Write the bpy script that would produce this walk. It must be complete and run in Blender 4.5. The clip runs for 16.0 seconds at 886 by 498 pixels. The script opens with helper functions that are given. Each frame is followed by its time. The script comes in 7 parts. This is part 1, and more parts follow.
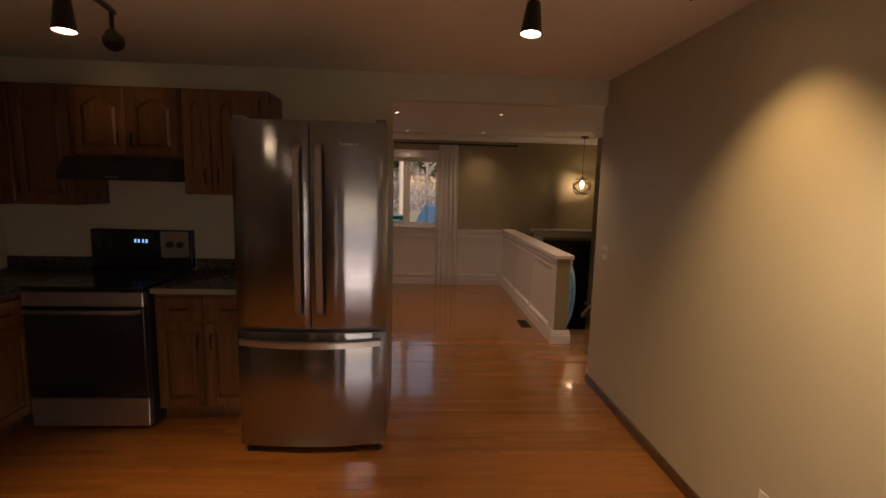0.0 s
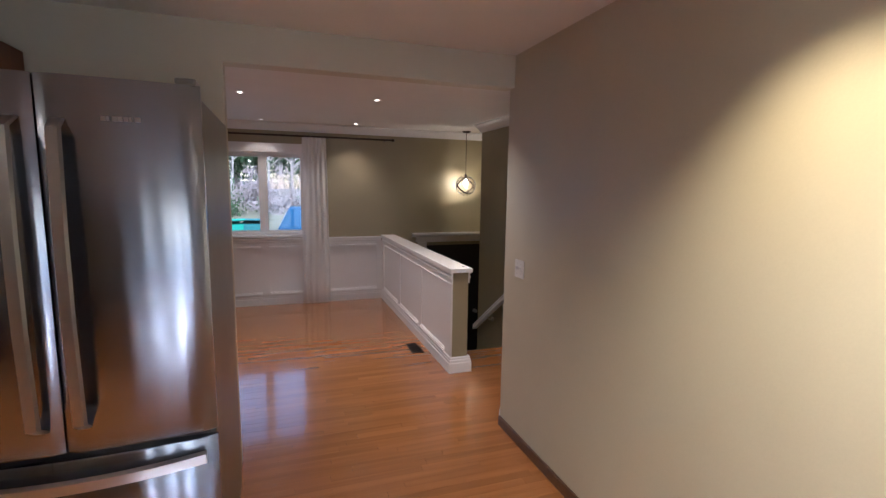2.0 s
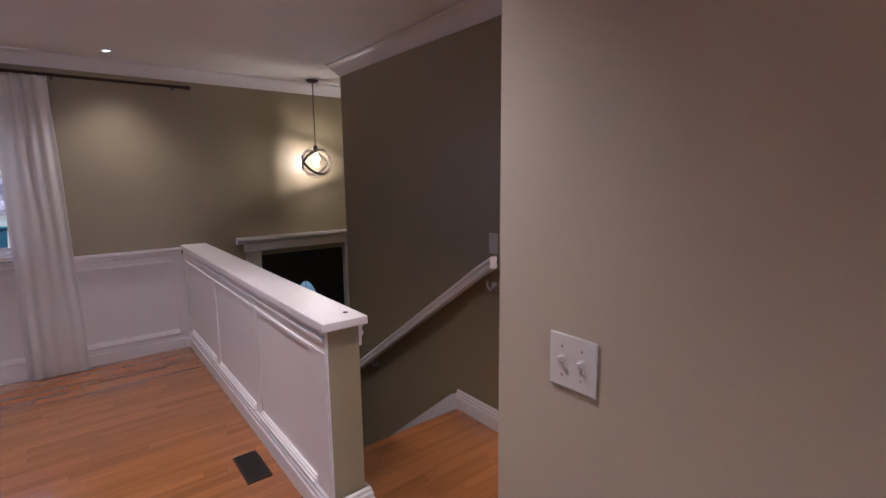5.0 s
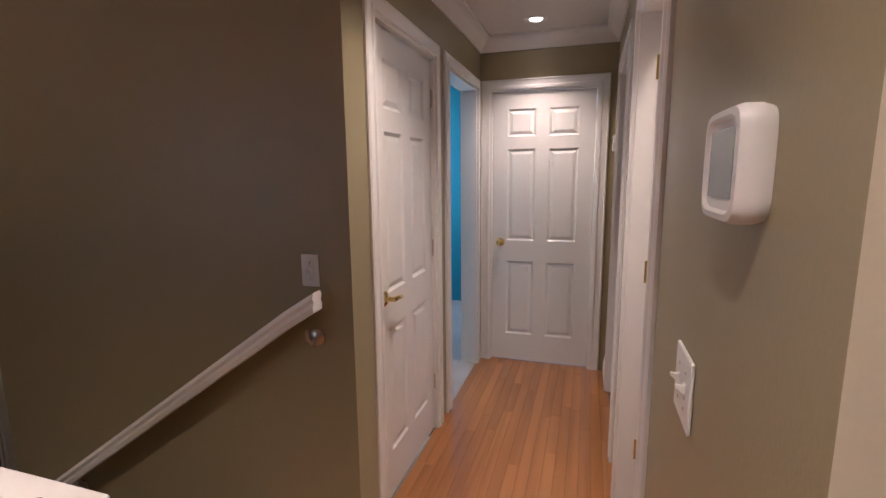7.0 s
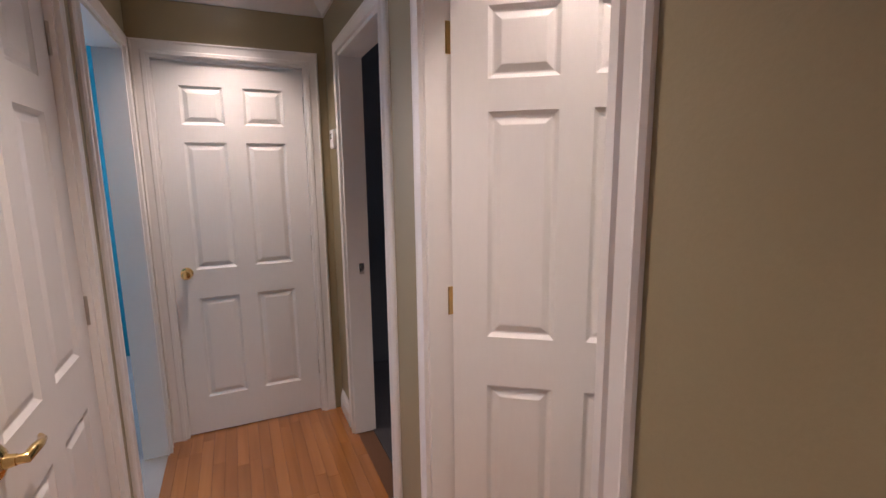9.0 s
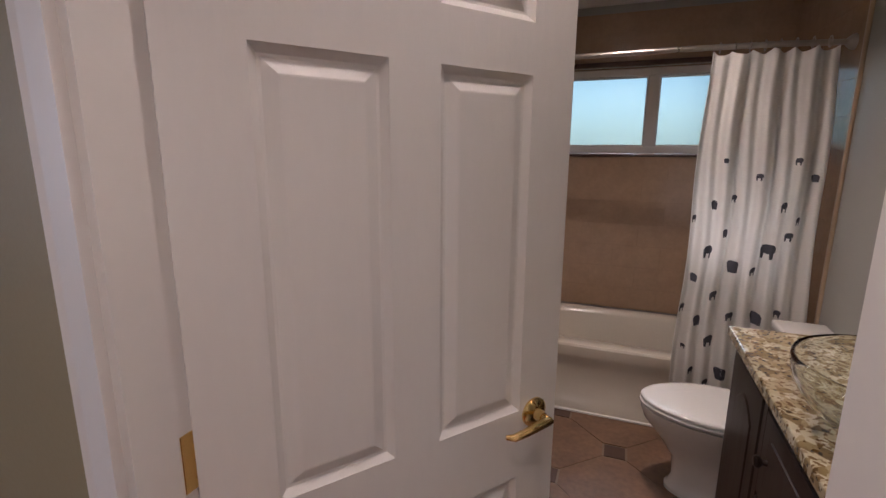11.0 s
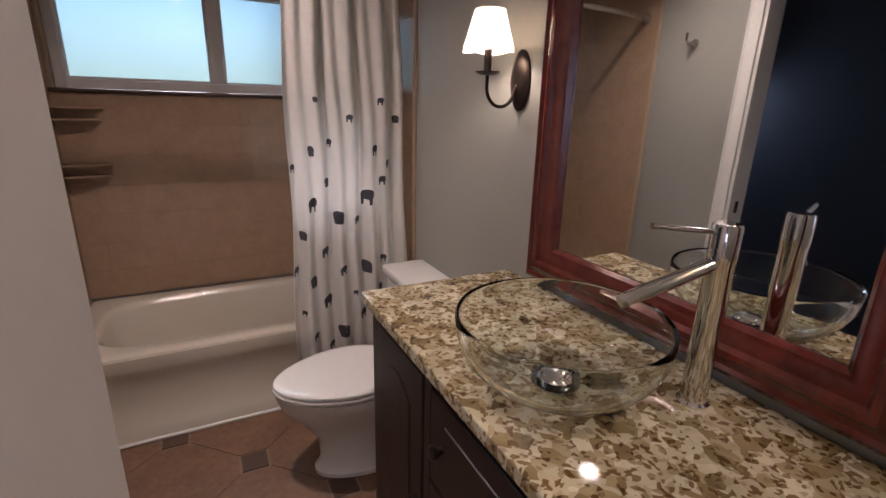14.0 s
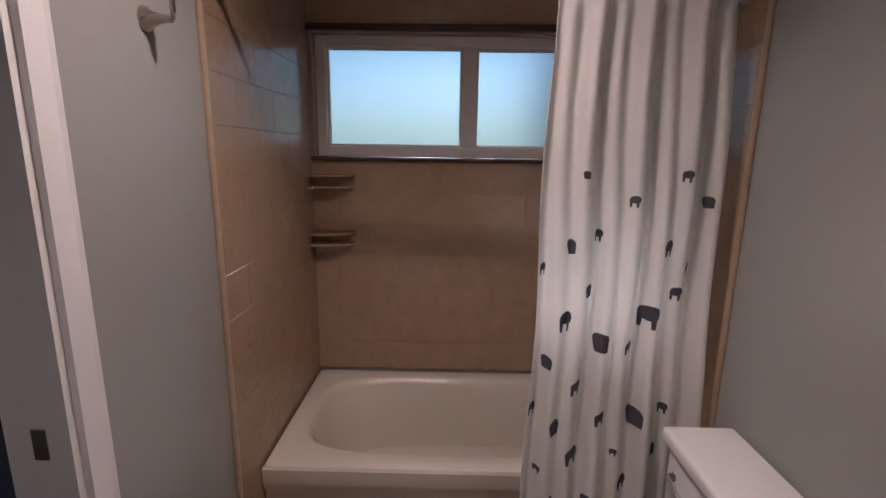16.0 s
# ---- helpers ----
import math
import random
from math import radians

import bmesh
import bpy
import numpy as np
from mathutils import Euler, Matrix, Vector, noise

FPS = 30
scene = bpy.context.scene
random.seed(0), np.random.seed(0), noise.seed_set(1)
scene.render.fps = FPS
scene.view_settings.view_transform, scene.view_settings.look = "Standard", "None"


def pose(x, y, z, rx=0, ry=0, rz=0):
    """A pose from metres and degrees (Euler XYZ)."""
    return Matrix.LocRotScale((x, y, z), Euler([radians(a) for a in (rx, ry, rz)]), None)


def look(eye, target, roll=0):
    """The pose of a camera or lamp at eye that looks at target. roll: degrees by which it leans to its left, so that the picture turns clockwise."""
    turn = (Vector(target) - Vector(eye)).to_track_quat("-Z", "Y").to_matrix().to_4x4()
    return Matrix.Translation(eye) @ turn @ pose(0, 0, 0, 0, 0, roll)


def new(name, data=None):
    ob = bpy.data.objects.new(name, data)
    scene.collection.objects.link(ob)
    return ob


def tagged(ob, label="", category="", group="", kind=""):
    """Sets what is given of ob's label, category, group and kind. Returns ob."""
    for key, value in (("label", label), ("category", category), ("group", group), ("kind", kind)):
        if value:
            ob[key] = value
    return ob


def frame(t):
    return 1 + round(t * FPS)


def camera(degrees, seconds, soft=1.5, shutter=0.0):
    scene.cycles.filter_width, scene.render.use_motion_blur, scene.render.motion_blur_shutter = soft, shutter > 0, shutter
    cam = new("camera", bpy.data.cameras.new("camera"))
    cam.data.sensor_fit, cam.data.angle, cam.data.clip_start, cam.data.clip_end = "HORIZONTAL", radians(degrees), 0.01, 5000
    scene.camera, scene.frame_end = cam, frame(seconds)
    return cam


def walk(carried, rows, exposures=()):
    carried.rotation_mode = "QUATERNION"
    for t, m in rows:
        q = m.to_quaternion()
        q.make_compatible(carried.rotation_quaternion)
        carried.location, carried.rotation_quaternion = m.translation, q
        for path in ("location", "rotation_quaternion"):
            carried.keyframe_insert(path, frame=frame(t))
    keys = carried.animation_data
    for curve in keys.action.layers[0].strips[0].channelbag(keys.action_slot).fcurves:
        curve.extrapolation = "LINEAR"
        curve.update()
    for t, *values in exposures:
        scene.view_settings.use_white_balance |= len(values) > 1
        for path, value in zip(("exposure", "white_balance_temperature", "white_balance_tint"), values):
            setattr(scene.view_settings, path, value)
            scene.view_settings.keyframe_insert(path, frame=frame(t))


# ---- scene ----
# ---- camera and walk ----
cam = camera(87.0, 16.0)
ROWS_XYZ = [
    (0, 0.038, 0.102, 1.581, 82.42, -1.42, -3.28),
    (0.5, 0.022, 0.368, 1.586, 82.54, -1.25, -8.33),
    (1, 0.014, 0.605, 1.592, 82.58, -1.06, -12.19),
    (1.5, 0.046, 0.830, 1.597, 82.37, -0.89, -16.45),
    (2, 0.116, 1.031, 1.609, 82.48, -0.80, -18.96),
    (2.5, 0.181, 1.246, 1.614, 82.41, -0.68, -20.08),
    (3, 0.239, 1.513, 1.610, 82.26, -0.52, -22.08),
    (3.2, 0.260, 1.623, 1.607, 82.11, -0.40, -23.26),
    (5.3, 0.785, 3.195, 1.479, 81.08, 0.59, -42.36),
    (5.5, 0.804, 3.288, 1.477, 81.03, 0.51, -45.24),
    (6, 0.851, 3.503, 1.476, 81.05, 0.41, -54.24),
    (6.5, 0.965, 3.738, 1.462, 80.88, 0.41, -63.69),
    (7, 1.136, 3.925, 1.454, 80.87, 0.57, -72.83),
    (7.5, 1.265, 4.073, 1.467, 80.67, 0.77, -83.45),
    (8, 1.418, 4.179, 1.454, 80.86, 0.94, -93.44),
    (8.2, 1.469, 4.224, 1.459, 80.61, 0.89, -97.73),
    (10.3, 2.441, 4.306, 1.459, 80.22, 0.64, -141.79),
    (10.5, 2.480, 4.248, 1.468, 79.67, 0.37, -146.79),
    (11, 2.578, 4.104, 1.489, 78.31, -0.31, -158.86),
    (11.5, 2.667, 3.998, 1.498, 74.57, -1.07, -172.10),
    (12, 2.706, 3.851, 1.487, 68.92, -1.60, -187.27),
    (12.5, 2.683, 3.748, 1.453, 67.14, -2.18, -201.84),
    (13, 2.670, 3.670, 1.445, 66.80, -2.34, -210.77),
    (13.5, 2.627, 3.664, 1.431, 68.30, -1.92, -209.03),
    (14, 2.584, 3.602, 1.434, 73.35, -1.41, -206.98),
    (14.5, 2.543, 3.453, 1.463, 76.20, -0.96, -202.98),
    (15, 2.502, 3.231, 1.489, 77.17, -0.53, -197.84),
    (15.5, 2.488, 3.084, 1.506, 77.93, -0.38, -190.56),
    (16, 2.526, 2.938, 1.514, 78.27, -0.82, -178.93),
]
EXPOSURES = [(0.0, 0.0, 8900, 29), (0.5, 0.4, 7700, 29), (1.0, 0.75, 6600, 25), (1.5, 1.08, 5900, 20), (2.0, 1.25, 5300, 17), (2.5, 1.55, 4950, 14), (3.2, 1.65, 4750, 12), (5.3, 1.22, 5150, 29), (6.2, 1.22, 5400, 31), (7.0, 1.64, 5800, 24), (8.2, 1.66, 5900, 24),
             (10.3, 1.1, 5700, 27), (11.0, 0.72, 5700, 26), (12.0, 0.45, 5700, 25), (13.5, 0.85, 5700, 26), (14.5, 0.78, 5800, 30), (16.0, 0.66, 5650, 31)]
walk(cam, [(t, pose(x, y, z, rx, ry, rz)) for t, x, y, z, rx, ry, rz in ROWS_XYZ], EXPOSURES)

# ---- world, sun ----
world = bpy.data.worlds.new("sky")
scene.world = world
world.use_nodes = True
wn = world.node_tree.nodes
sky = wn.new("ShaderNodeTexSky")
sky.sky_type, sky.sun_disc = "NISHITA", False
sky.sun_elevation, sky.sun_rotation = radians(30), radians(180)
sky.air_density, sky.dust_density, sky.ozone_density = 1.2, 0.6, 2.0
wn["Background"].inputs["Strength"].default_value = 0.15
world.node_tree.links.new(sky.outputs[0], wn["Background"].inputs[0])

sun_data = bpy.data.lights.new("sun", "SUN")
sun_data.energy, sun_data.angle, sun_data.color = 3.2, radians(12), (1.0, 0.95, 0.88)
sun_ob = new("sun", sun_data)
sun_ob.matrix_world = pose(0, 0, 30, 60, 0, 0)

WARM = (1.0, 0.74, 0.46)
WARM2 = (1.0, 0.82, 0.62)


def spot(name, at, target, watts, degrees, blend=0.6, color=WARM, size=0.03):
    d = bpy.data.lights.new(name, "SPOT")
    d.energy, d.spot_size, d.spot_blend, d.color, d.shadow_soft_size = watts, radians(degrees), blend, color, size
    ob = new(name, d)
    ob.matrix_world = look(at, target)
    return ob


def bulb(name, at, watts, color=WARM, size=0.03):
    d = bpy.data.lights.new(name, "POINT")
    d.energy, d.color, d.shadow_soft_size = watts, color, size
    ob = new(name, d)
    ob.location = at
    return ob


# ---- materials ----
def nodes_of(m):
    m.use_nodes = True
    return m.node_tree.nodes, m.node_tree.links, m.node_tree.nodes["Principled BSDF"]


def mat(name, color, rough=0.5, metal=0.0, var=0.06, scale=3.0, fine=60.0, bump=0.05, rvar=0.08, spec=0.5, coat=0.0, stretch=None):
    """Painted or plain surface: colour drifts at a large and a fine scale, roughness varies, fine relief."""
    m = bpy.data.materials.new(name)
    n, l, p = nodes_of(m)
    tc = n.new("ShaderNodeTexCoord")
    src = tc.outputs["Object"]
    if stretch:
        mp = n.new("ShaderNodeMapping")
        mp.inputs["Scale"].default_value = stretch
        l.new(src, mp.inputs[0])
        src = mp.outputs[0]
    big, small = n.new("ShaderNodeTexNoise"), n.new("ShaderNodeTexNoise")
    big.inputs["Scale"].default_value, small.inputs["Scale"].default_value = scale, fine
    big.inputs["Detail"].default_value = 5
    l.new(src, big.inputs["Vector"])
    l.new(src, small.inputs["Vector"])
    mixv = n.new("ShaderNodeMath")
    mixv.operation = "MULTIPLY_ADD"
    mixv.inputs[1].default_value = 0.4
    l.new(small.outputs["Fac"], mixv.inputs[0])
    sc = n.new("ShaderNodeMath")
    sc.operation = "MULTIPLY"
    sc.inputs[1].default_value = 0.6
    l.new(big.outputs["Fac"], sc.inputs[0])
    l.new(sc.outputs[0], mixv.inputs[2])
    ramp = n.new("ShaderNodeValToRGB")
    c = Vector(color)
    ramp.color_ramp.elements[0].position, ramp.color_ramp.elements[1].position = 0.3, 0.7
    ramp.color_ramp.elements[0].color = (*(c * (1 - var)), 1)
    ramp.color_ramp.elements[1].color = (*(c * (1 + var)), 1)
    l.new(mixv.outputs[0], ramp.inputs[0])
    l.new(ramp.outputs[0], p.inputs["Base Color"])
    mr = n.new("ShaderNodeMapRange")
    mr.inputs["To Min"].default_value, mr.inputs["To Max"].default_value = max(0.02, rough - rvar), min(1, rough + rvar)
    l.new(big.outputs["Fac"], mr.inputs[0])
    l.new(mr.outputs[0], p.inputs["Roughness"])
    p.inputs["Metallic"].default_value = metal
    p.inputs["Specular IOR Level"].default_value = spec
    p.inputs["Coat Weight"].default_value = coat
    if bump:
        b = n.new("ShaderNodeBump")
        b.inputs["Strength"].default_value, b.inputs["Distance"].default_value = bump, 0.004
        l.new(small.outputs["Fac"], b.inputs["Height"])
        l.new(b.outputs[0], p.inputs["Normal"])
    return m


def wood(name, dark, light, rough=0.3, grain=(3, 40, 40), per="object", spread=0.35, coat=0.3, bump=0.04, coat_rough=0.12):
    """Wood with grain along x; each piece drifts in tone."""
    m = bpy.data.materials.new(name)
    n, l, p = nodes_of(m)
    tc = n.new("ShaderNodeTexCoord")
    mp = n.new("ShaderNodeMapping")
    mp.inputs["Scale"].default_value = grain
    l.new(tc.outputs["Object"], mp.inputs[0])
    if per == "object":
        info = n.new("ShaderNodeObjectInfo").outputs["Random"]
    else:
        info = n.new("ShaderNodeNewGeometry").outputs["Random Per Island"]
    shift = n.new("ShaderNodeVectorMath")
    shift.operation = "MULTIPLY_ADD"
    shift.inputs[1].default_value = (37, 53, 71)
    cmb = n.new("ShaderNodeCombineXYZ")
    for k in range(3):
        l.new(info, cmb.inputs[k])
    l.new(cmb.outputs[0], shift.inputs[0])
    l.new(mp.outputs[0], shift.inputs[2])
    ns = n.new("ShaderNodeTexNoise")
    ns.inputs["Scale"].default_value, ns.inputs["Detail"].default_value, ns.inputs["Distortion"].default_value = 1.0, 6, 0.6
    l.new(shift.outputs[0], ns.inputs["Vector"])
    add = n.new("ShaderNodeMath")
    add.operation = "MULTIPLY_ADD"
    add.inputs[1].default_value = spread
    l.new(info, add.inputs[0])
    l.new(ns.outputs["Fac"], add.inputs[2])
    ramp = n.new("ShaderNodeValToRGB")
    ramp.color_ramp.elements[0].position, ramp.color_ramp.elements[1].position = 0.35, 0.95
    ramp.color_ramp.elements[0].color, ramp.color_ramp.elements[1].color = (*dark, 1), (*light, 1)
    l.new(add.outputs[0], ramp.inputs[0])
    l.new(ramp.outputs[0], p.inputs["Base Color"])
    mr = n.new("ShaderNodeMapRange")
    mr.inputs["To Min"].default_value, mr.inputs["To Max"].default_value = rough - 0.06, rough + 0.1
    l.new(ns.outputs["Fac"], mr.inputs[0])
    l.new(mr.outputs[0], p.inputs["Roughness"])
    p.inputs["Coat Weight"].default_value, p.inputs["Coat Roughness"].default_value = coat, coat_rough
    b = n.new("ShaderNodeBump")
    b.inputs["Strength"].default_value, b.inputs["Distance"].default_value = bump, 0.003
    l.new(ns.outputs["Fac"], b.inputs["Height"])
    l.new(b.outputs[0], p.inputs["Normal"])
    return m


def glow(name, color, strength):
    m = bpy.data.materials.new(name)
    n, l, p = nodes_of(m)
    p.inputs["Base Color"].default_value = (*color, 1)
    p.inputs["Emission Color"].default_value = (*color, 1)
    p.inputs["Emission Strength"].default_value = strength
    return m


def glass(name, color=(1, 1, 1), rough=0.0, ior=1.45):
    m = bpy.data.materials.new(name)
    n, l, p = nodes_of(m)
    p.inputs["Base Color"].default_value = (*color, 1)
    p.inputs["Transmission Weight"].default_value = 1
    p.inputs["Roughness"].default_value, p.inputs["IOR"].default_value = rough, ior
    return m


def steel(name, color, rough, axis):
    """Brushed steel; axis is the scale of the brushing along x, y, z."""
    m = mat(name, color, rough, 1.0, 0.02, 1.0, 6.0, 0.0, 0.03, stretch=axis)
    n, l, p = nodes_of(m)
    tg = n.new("ShaderNodeTangent")
    tg.direction_type, tg.axis = "RADIAL", "Z"
    l.new(tg.outputs[0], p.inputs["Tangent"])
    p.inputs["Anisotropic"].default_value, p.inputs["Anisotropic Rotation"].default_value = 0.8, 0.25
    # slow waves in the sheet metal, long along the brushing's normal
    mp, ns, b = n.new("ShaderNodeMapping"), n.new("ShaderNodeTexNoise"), n.new("ShaderNodeBump")
    mp.inputs["Scale"].default_value = tuple(min(9.0, 0.9 * a) for a in axis)
    ns.inputs["Scale"].default_value, ns.inputs["Detail"].default_value = 1.0, 1.0
    l.new(n.new("ShaderNodeTexCoord").outputs["Object"], mp.inputs[0])
    l.new(mp.outputs[0], ns.inputs["Vector"])
    b.inputs["Strength"].default_value, b.inputs["Distance"].default_value = 0.6, 0.014
    l.new(ns.outputs["Fac"], b.inputs["Height"])
    l.new(b.outputs[0], p.inputs["Normal"])
    return m


def granite(name):
    m = bpy.data.materials.new(name)
    n, l, p = nodes_of(m)
    tc = n.new("ShaderNodeTexCoord")
    warp = n.new("ShaderNodeTexNoise")
    warp.inputs["Scale"].default_value = 18
    l.new(tc.outputs["Object"], warp.inputs["Vector"])
    mixv = n.new("ShaderNodeVectorMath")
    mixv.operation = "MULTIPLY_ADD"
    mixv.inputs[1].default_value = (0.03, 0.03, 0.03)
    l.new(warp.outputs["Color"], mixv.inputs[0])
    l.new(tc.outputs["Object"], mixv.inputs[2])
    v1 = n.new("ShaderNodeTexVoronoi")
    v1.inputs["Scale"].default_value = 40
    l.new(mixv.outputs[0], v1.inputs["Vector"])
    sep = n.new("ShaderNodeSeparateColor")
    l.new(v1.outputs["Color"], sep.inputs[0])
    big = n.new("ShaderNodeTexNoise")
    big.inputs["Scale"].default_value, big.inputs["Detail"].default_value = 9, 3
    l.new(tc.outputs["Object"], big.inputs["Vector"])
    add = n.new("ShaderNodeMath")
    add.operation = "MULTIPLY_ADD"
    add.inputs[1].default_value = 0.75
    l.new(sep.outputs[0], add.inputs[0])
    off = n.new("ShaderNodeMath")
    off.operation = "MULTIPLY_ADD"
    off.inputs[1].default_value, off.inputs[2].default_value = 0.7, -0.13
    l.new(big.outputs["Fac"], off.inputs[0])
    l.new(off.outputs[0], add.inputs[2])
    ramp = n.new("ShaderNodeValToRGB")
    e = ramp.color_ramp.elements
    e[0].position, e[0].color = 0.0, (0.03, 0.02, 0.013, 1)
    e[1].position, e[1].color = 1.0, (0.72, 0.65, 0.47, 1)
    for pos, col in ((0.10, (0.10, 0.07, 0.035)), (0.26, (0.25, 0.18, 0.08)), (0.44, (0.38, 0.30, 0.16)), (0.62, (0.50, 0.43, 0.28)), (0.82, (0.58, 0.52, 0.36))):
        k = e.new(pos)
        k.color = (*col, 1)
    l.new(add.outputs[0], ramp.inputs[0])
    v2 = n.new("ShaderNodeTexVoronoi")
    v2.inputs["Scale"].default_value = 125
    l.new(mixv.outputs[0], v2.inputs["Vector"])
    sep2 = n.new("ShaderNodeSeparateColor")
    l.new(v2.outputs["Color"], sep2.inputs[0])
    r2 = n.new("ShaderNodeValToRGB")
    r2.color_ramp.elements[0].position, r2.color_ramp.elements[1].position = 0.14, 0.34
    r2.color_ramp.elements[0].color = (0.36, 0.26, 0.16, 1)
    l.new(sep2.outputs[1], r2.inputs[0])
    mul = n.new("ShaderNodeMix")
    mul.data_type, mul.blend_type = "RGBA", "MULTIPLY"
    mul.inputs["Factor"].default_value = 1
    l.new(ramp.outputs[0], mul.inputs["A"])
    l.new(r2.outputs[0], mul.inputs["B"])
    l.new(mul.outputs["Result"], p.inputs["Base Color"])
    p.inputs["Roughness"].default_value = 0.05
    p.inputs["Coat Weight"].default_value = 0.3
    return m


M_CREAM = mat("cream_wall_paint", (0.52, 0.47, 0.35), 0.45, var=0.035, fine=140, bump=0.08)
M_OLIVE = mat("olive_wall_paint", (0.305, 0.258, 0.152), 0.42, var=0.035, fine=140, bump=0.08)
M_GREY = mat("grey_wall_paint", (0.34, 0.335, 0.30), 0.42, var=0.03, fine=140, bump=0.08)
# walls of the unlit bedroom: the dimness is put into their colour
M_UNLITROOM = mat("unlit_room_paint", (0.10, 0.11, 0.13), 0.7, var=0.05, fine=120)
M_BLUE = mat("blue_room_paint", (0.01, 0.25, 0.32), 0.6, var=0.05, fine=120)
M_CEIL = mat("ceiling_paint", (0.70, 0.67, 0.62), 0.75, var=0.03, fine=90, bump=0.12)
M_WHITE = mat("white_trim_paint", (0.78, 0.76, 0.73), 0.32, var=0.02, scale=2, fine=35, bump=0.03)
M_WAINS = mat("white_panel_paint", (0.74, 0.71, 0.68), 0.36, var=0.025, scale=2.5, fine=45, bump=0.04)
M_DOOR = mat("white_door_paint", (0.75, 0.73, 0.70), 0.34, var=0.02, scale=2, fine=80, bump=0.05, stretch=(1, 1, 0.2))
M_PLASTIC = mat("white_plastic", (0.72, 0.71, 0.68), 0.35, var=0.02, bump=0.0)
M_SCREEN = mat("grey_screen", (0.16, 0.18, 0.18), 0.15, var=0.03, bump=0.0)
M_BLACK = mat("black_gloss", (0.012, 0.012, 0.014), 0.18, var=0.1, bump=0.0)
M_BLACKM = mat("black_matt", (0.02, 0.02, 0.02), 0.55, var=0.1, bump=0.02)
M_FRONTDOOR = mat("black_door_paint", (0.012, 0.011, 0.012), 0.4, var=0.1, bump=0.03)
M_BRASS = mat("polished_brass", (0.80, 0.58, 0.24), 0.16, 1.0, 0.08, bump=0.01)
M_CHROME = mat("chrome", (0.72, 0.72, 0.72), 0.08, 1.0, 0.03, bump=0.0, rvar=0.03)
M_NICKEL = mat("brushed_nickel", (0.52, 0.48, 0.43), 0.28, 1.0, 0.06, bump=0.01)
M_BRONZE = mat("oiled_bronze", (0.045, 0.032, 0.026), 0.35, 0.7, 0.15, bump=0.03)
M_STEEL_V = steel("brushed_steel_front", (0.30, 0.325, 0.37), 0.2, (12, 12, 0.2))
M_STEEL_H = steel("brushed_steel_trim", (0.62, 0.61, 0.60), 0.34, (0.4, 30, 30))
M_FRSIDE = mat("fridge_side_grey", (0.17, 0.155, 0.13), 0.32, 0.4, 0.06, fine=200, bump=0.05)
M_OAKCAB = wood("oak_cabinet", (0.085, 0.032, 0.012), (0.21, 0.092, 0.035), 0.38, (26, 26, 2.2), coat=0.15)
M_FLOOR = wood("oak_floor", (0.225, 0.080, 0.020), (0.36, 0.143, 0.037), 0.2, (0.9, 16, 16), spread=0.3, coat=0.85, bump=0.012, coat_rough=0.075)
M_FLOOR_R = wood("oak_floor_rest", (0.225, 0.080, 0.020), (0.36, 0.143, 0.037), 0.2, (0.9, 16, 16), per="island", spread=0.3, coat=0.85, bump=0.012, coat_rough=0.075)
M_GAP = mat("floor_gap", (0.10, 0.04, 0.014), 0.8)
M_REDWOOD = wood("mahogany_frame", (0.045, 0.007, 0.005), (0.12, 0.018, 0.012), 0.2, (2, 22, 22), coat=0.6)
M_ESPRESSO = wood("espresso_wood", (0.009, 0.004, 0.003), (0.024, 0.010, 0.006), 0.45, (24, 24, 2), coat=0.0)
M_COUNTER = mat("dark_laminate", (0.05, 0.042, 0.036), 0.28, var=0.35, scale=40, fine=300, bump=0.0)
M_COUNTEDGE = mat("counter_edge", (0.30, 0.26, 0.20), 0.4, var=0.1)
M_GRANITE = granite("speckled_granite")
M_GLASS = glass("clear_glass")
M_BOWL = glass("green_tint_glass", (0.955, 0.995, 0.98), 0.0, 1.28)
M_FROST = glass("frosted_glass", (0.17, 0.28, 0.325), 0.42, 1.3)
M_FROST.node_tree.nodes["Principled BSDF"].inputs["Coat Weight"].default_value = 1.0
M_FROST.node_tree.nodes["Principled BSDF"].inputs["Coat Roughness"].default_value = 0.02
M_OVAL = glass("leaded_glass", (0.72, 0.92, 0.97), 0.28, 1.3)
M_MIRROR = mat("mirror_silver", (0.86, 0.87, 0.86), 0.02, 1.0, 0.0, bump=0.0, rvar=0.0)
M_PORCELAIN = mat("white_porcelain", (0.76, 0.75, 0.72), 0.1, var=0.015, bump=0.0, coat=0.4)
M_TUB = mat("ivory_tub_enamel", (0.66, 0.61, 0.51), 0.16, var=0.02, bump=0.0, coat=0.4)
M_TILEW = mat("tan_wall_tile", (0.40, 0.275, 0.178), 0.2, rvar=0.04, var=0.11, scale=11, fine=45, bump=0.04)
M_TILEF = mat("brown_floor_tile", (0.185, 0.105, 0.06), 0.5, var=0.34, scale=6, fine=40, bump=0.08)
M_TILEDOT = mat("dark_floor_dot", (0.075, 0.04, 0.026), 0.5, var=0.2, scale=12, fine=60, bump=0.05)
M_GROUT = mat("tan_grout", (0.23, 0.175, 0.125), 0.85, var=0.12, fine=150, bump=0.2)
M_WGROUT = mat("tan_wall_grout", (0.365, 0.25, 0.162), 0.8, var=0.08, fine=150, bump=0.1)
M_CARPET = mat("dark_carpet", (0.035, 0.032, 0.035), 0.95, var=0.25, fine=260, bump=0.6)
M_CARPETG = mat("grey_carpet", (0.28, 0.26, 0.24), 0.95, var=0.2, fine=260, bump=0.6)


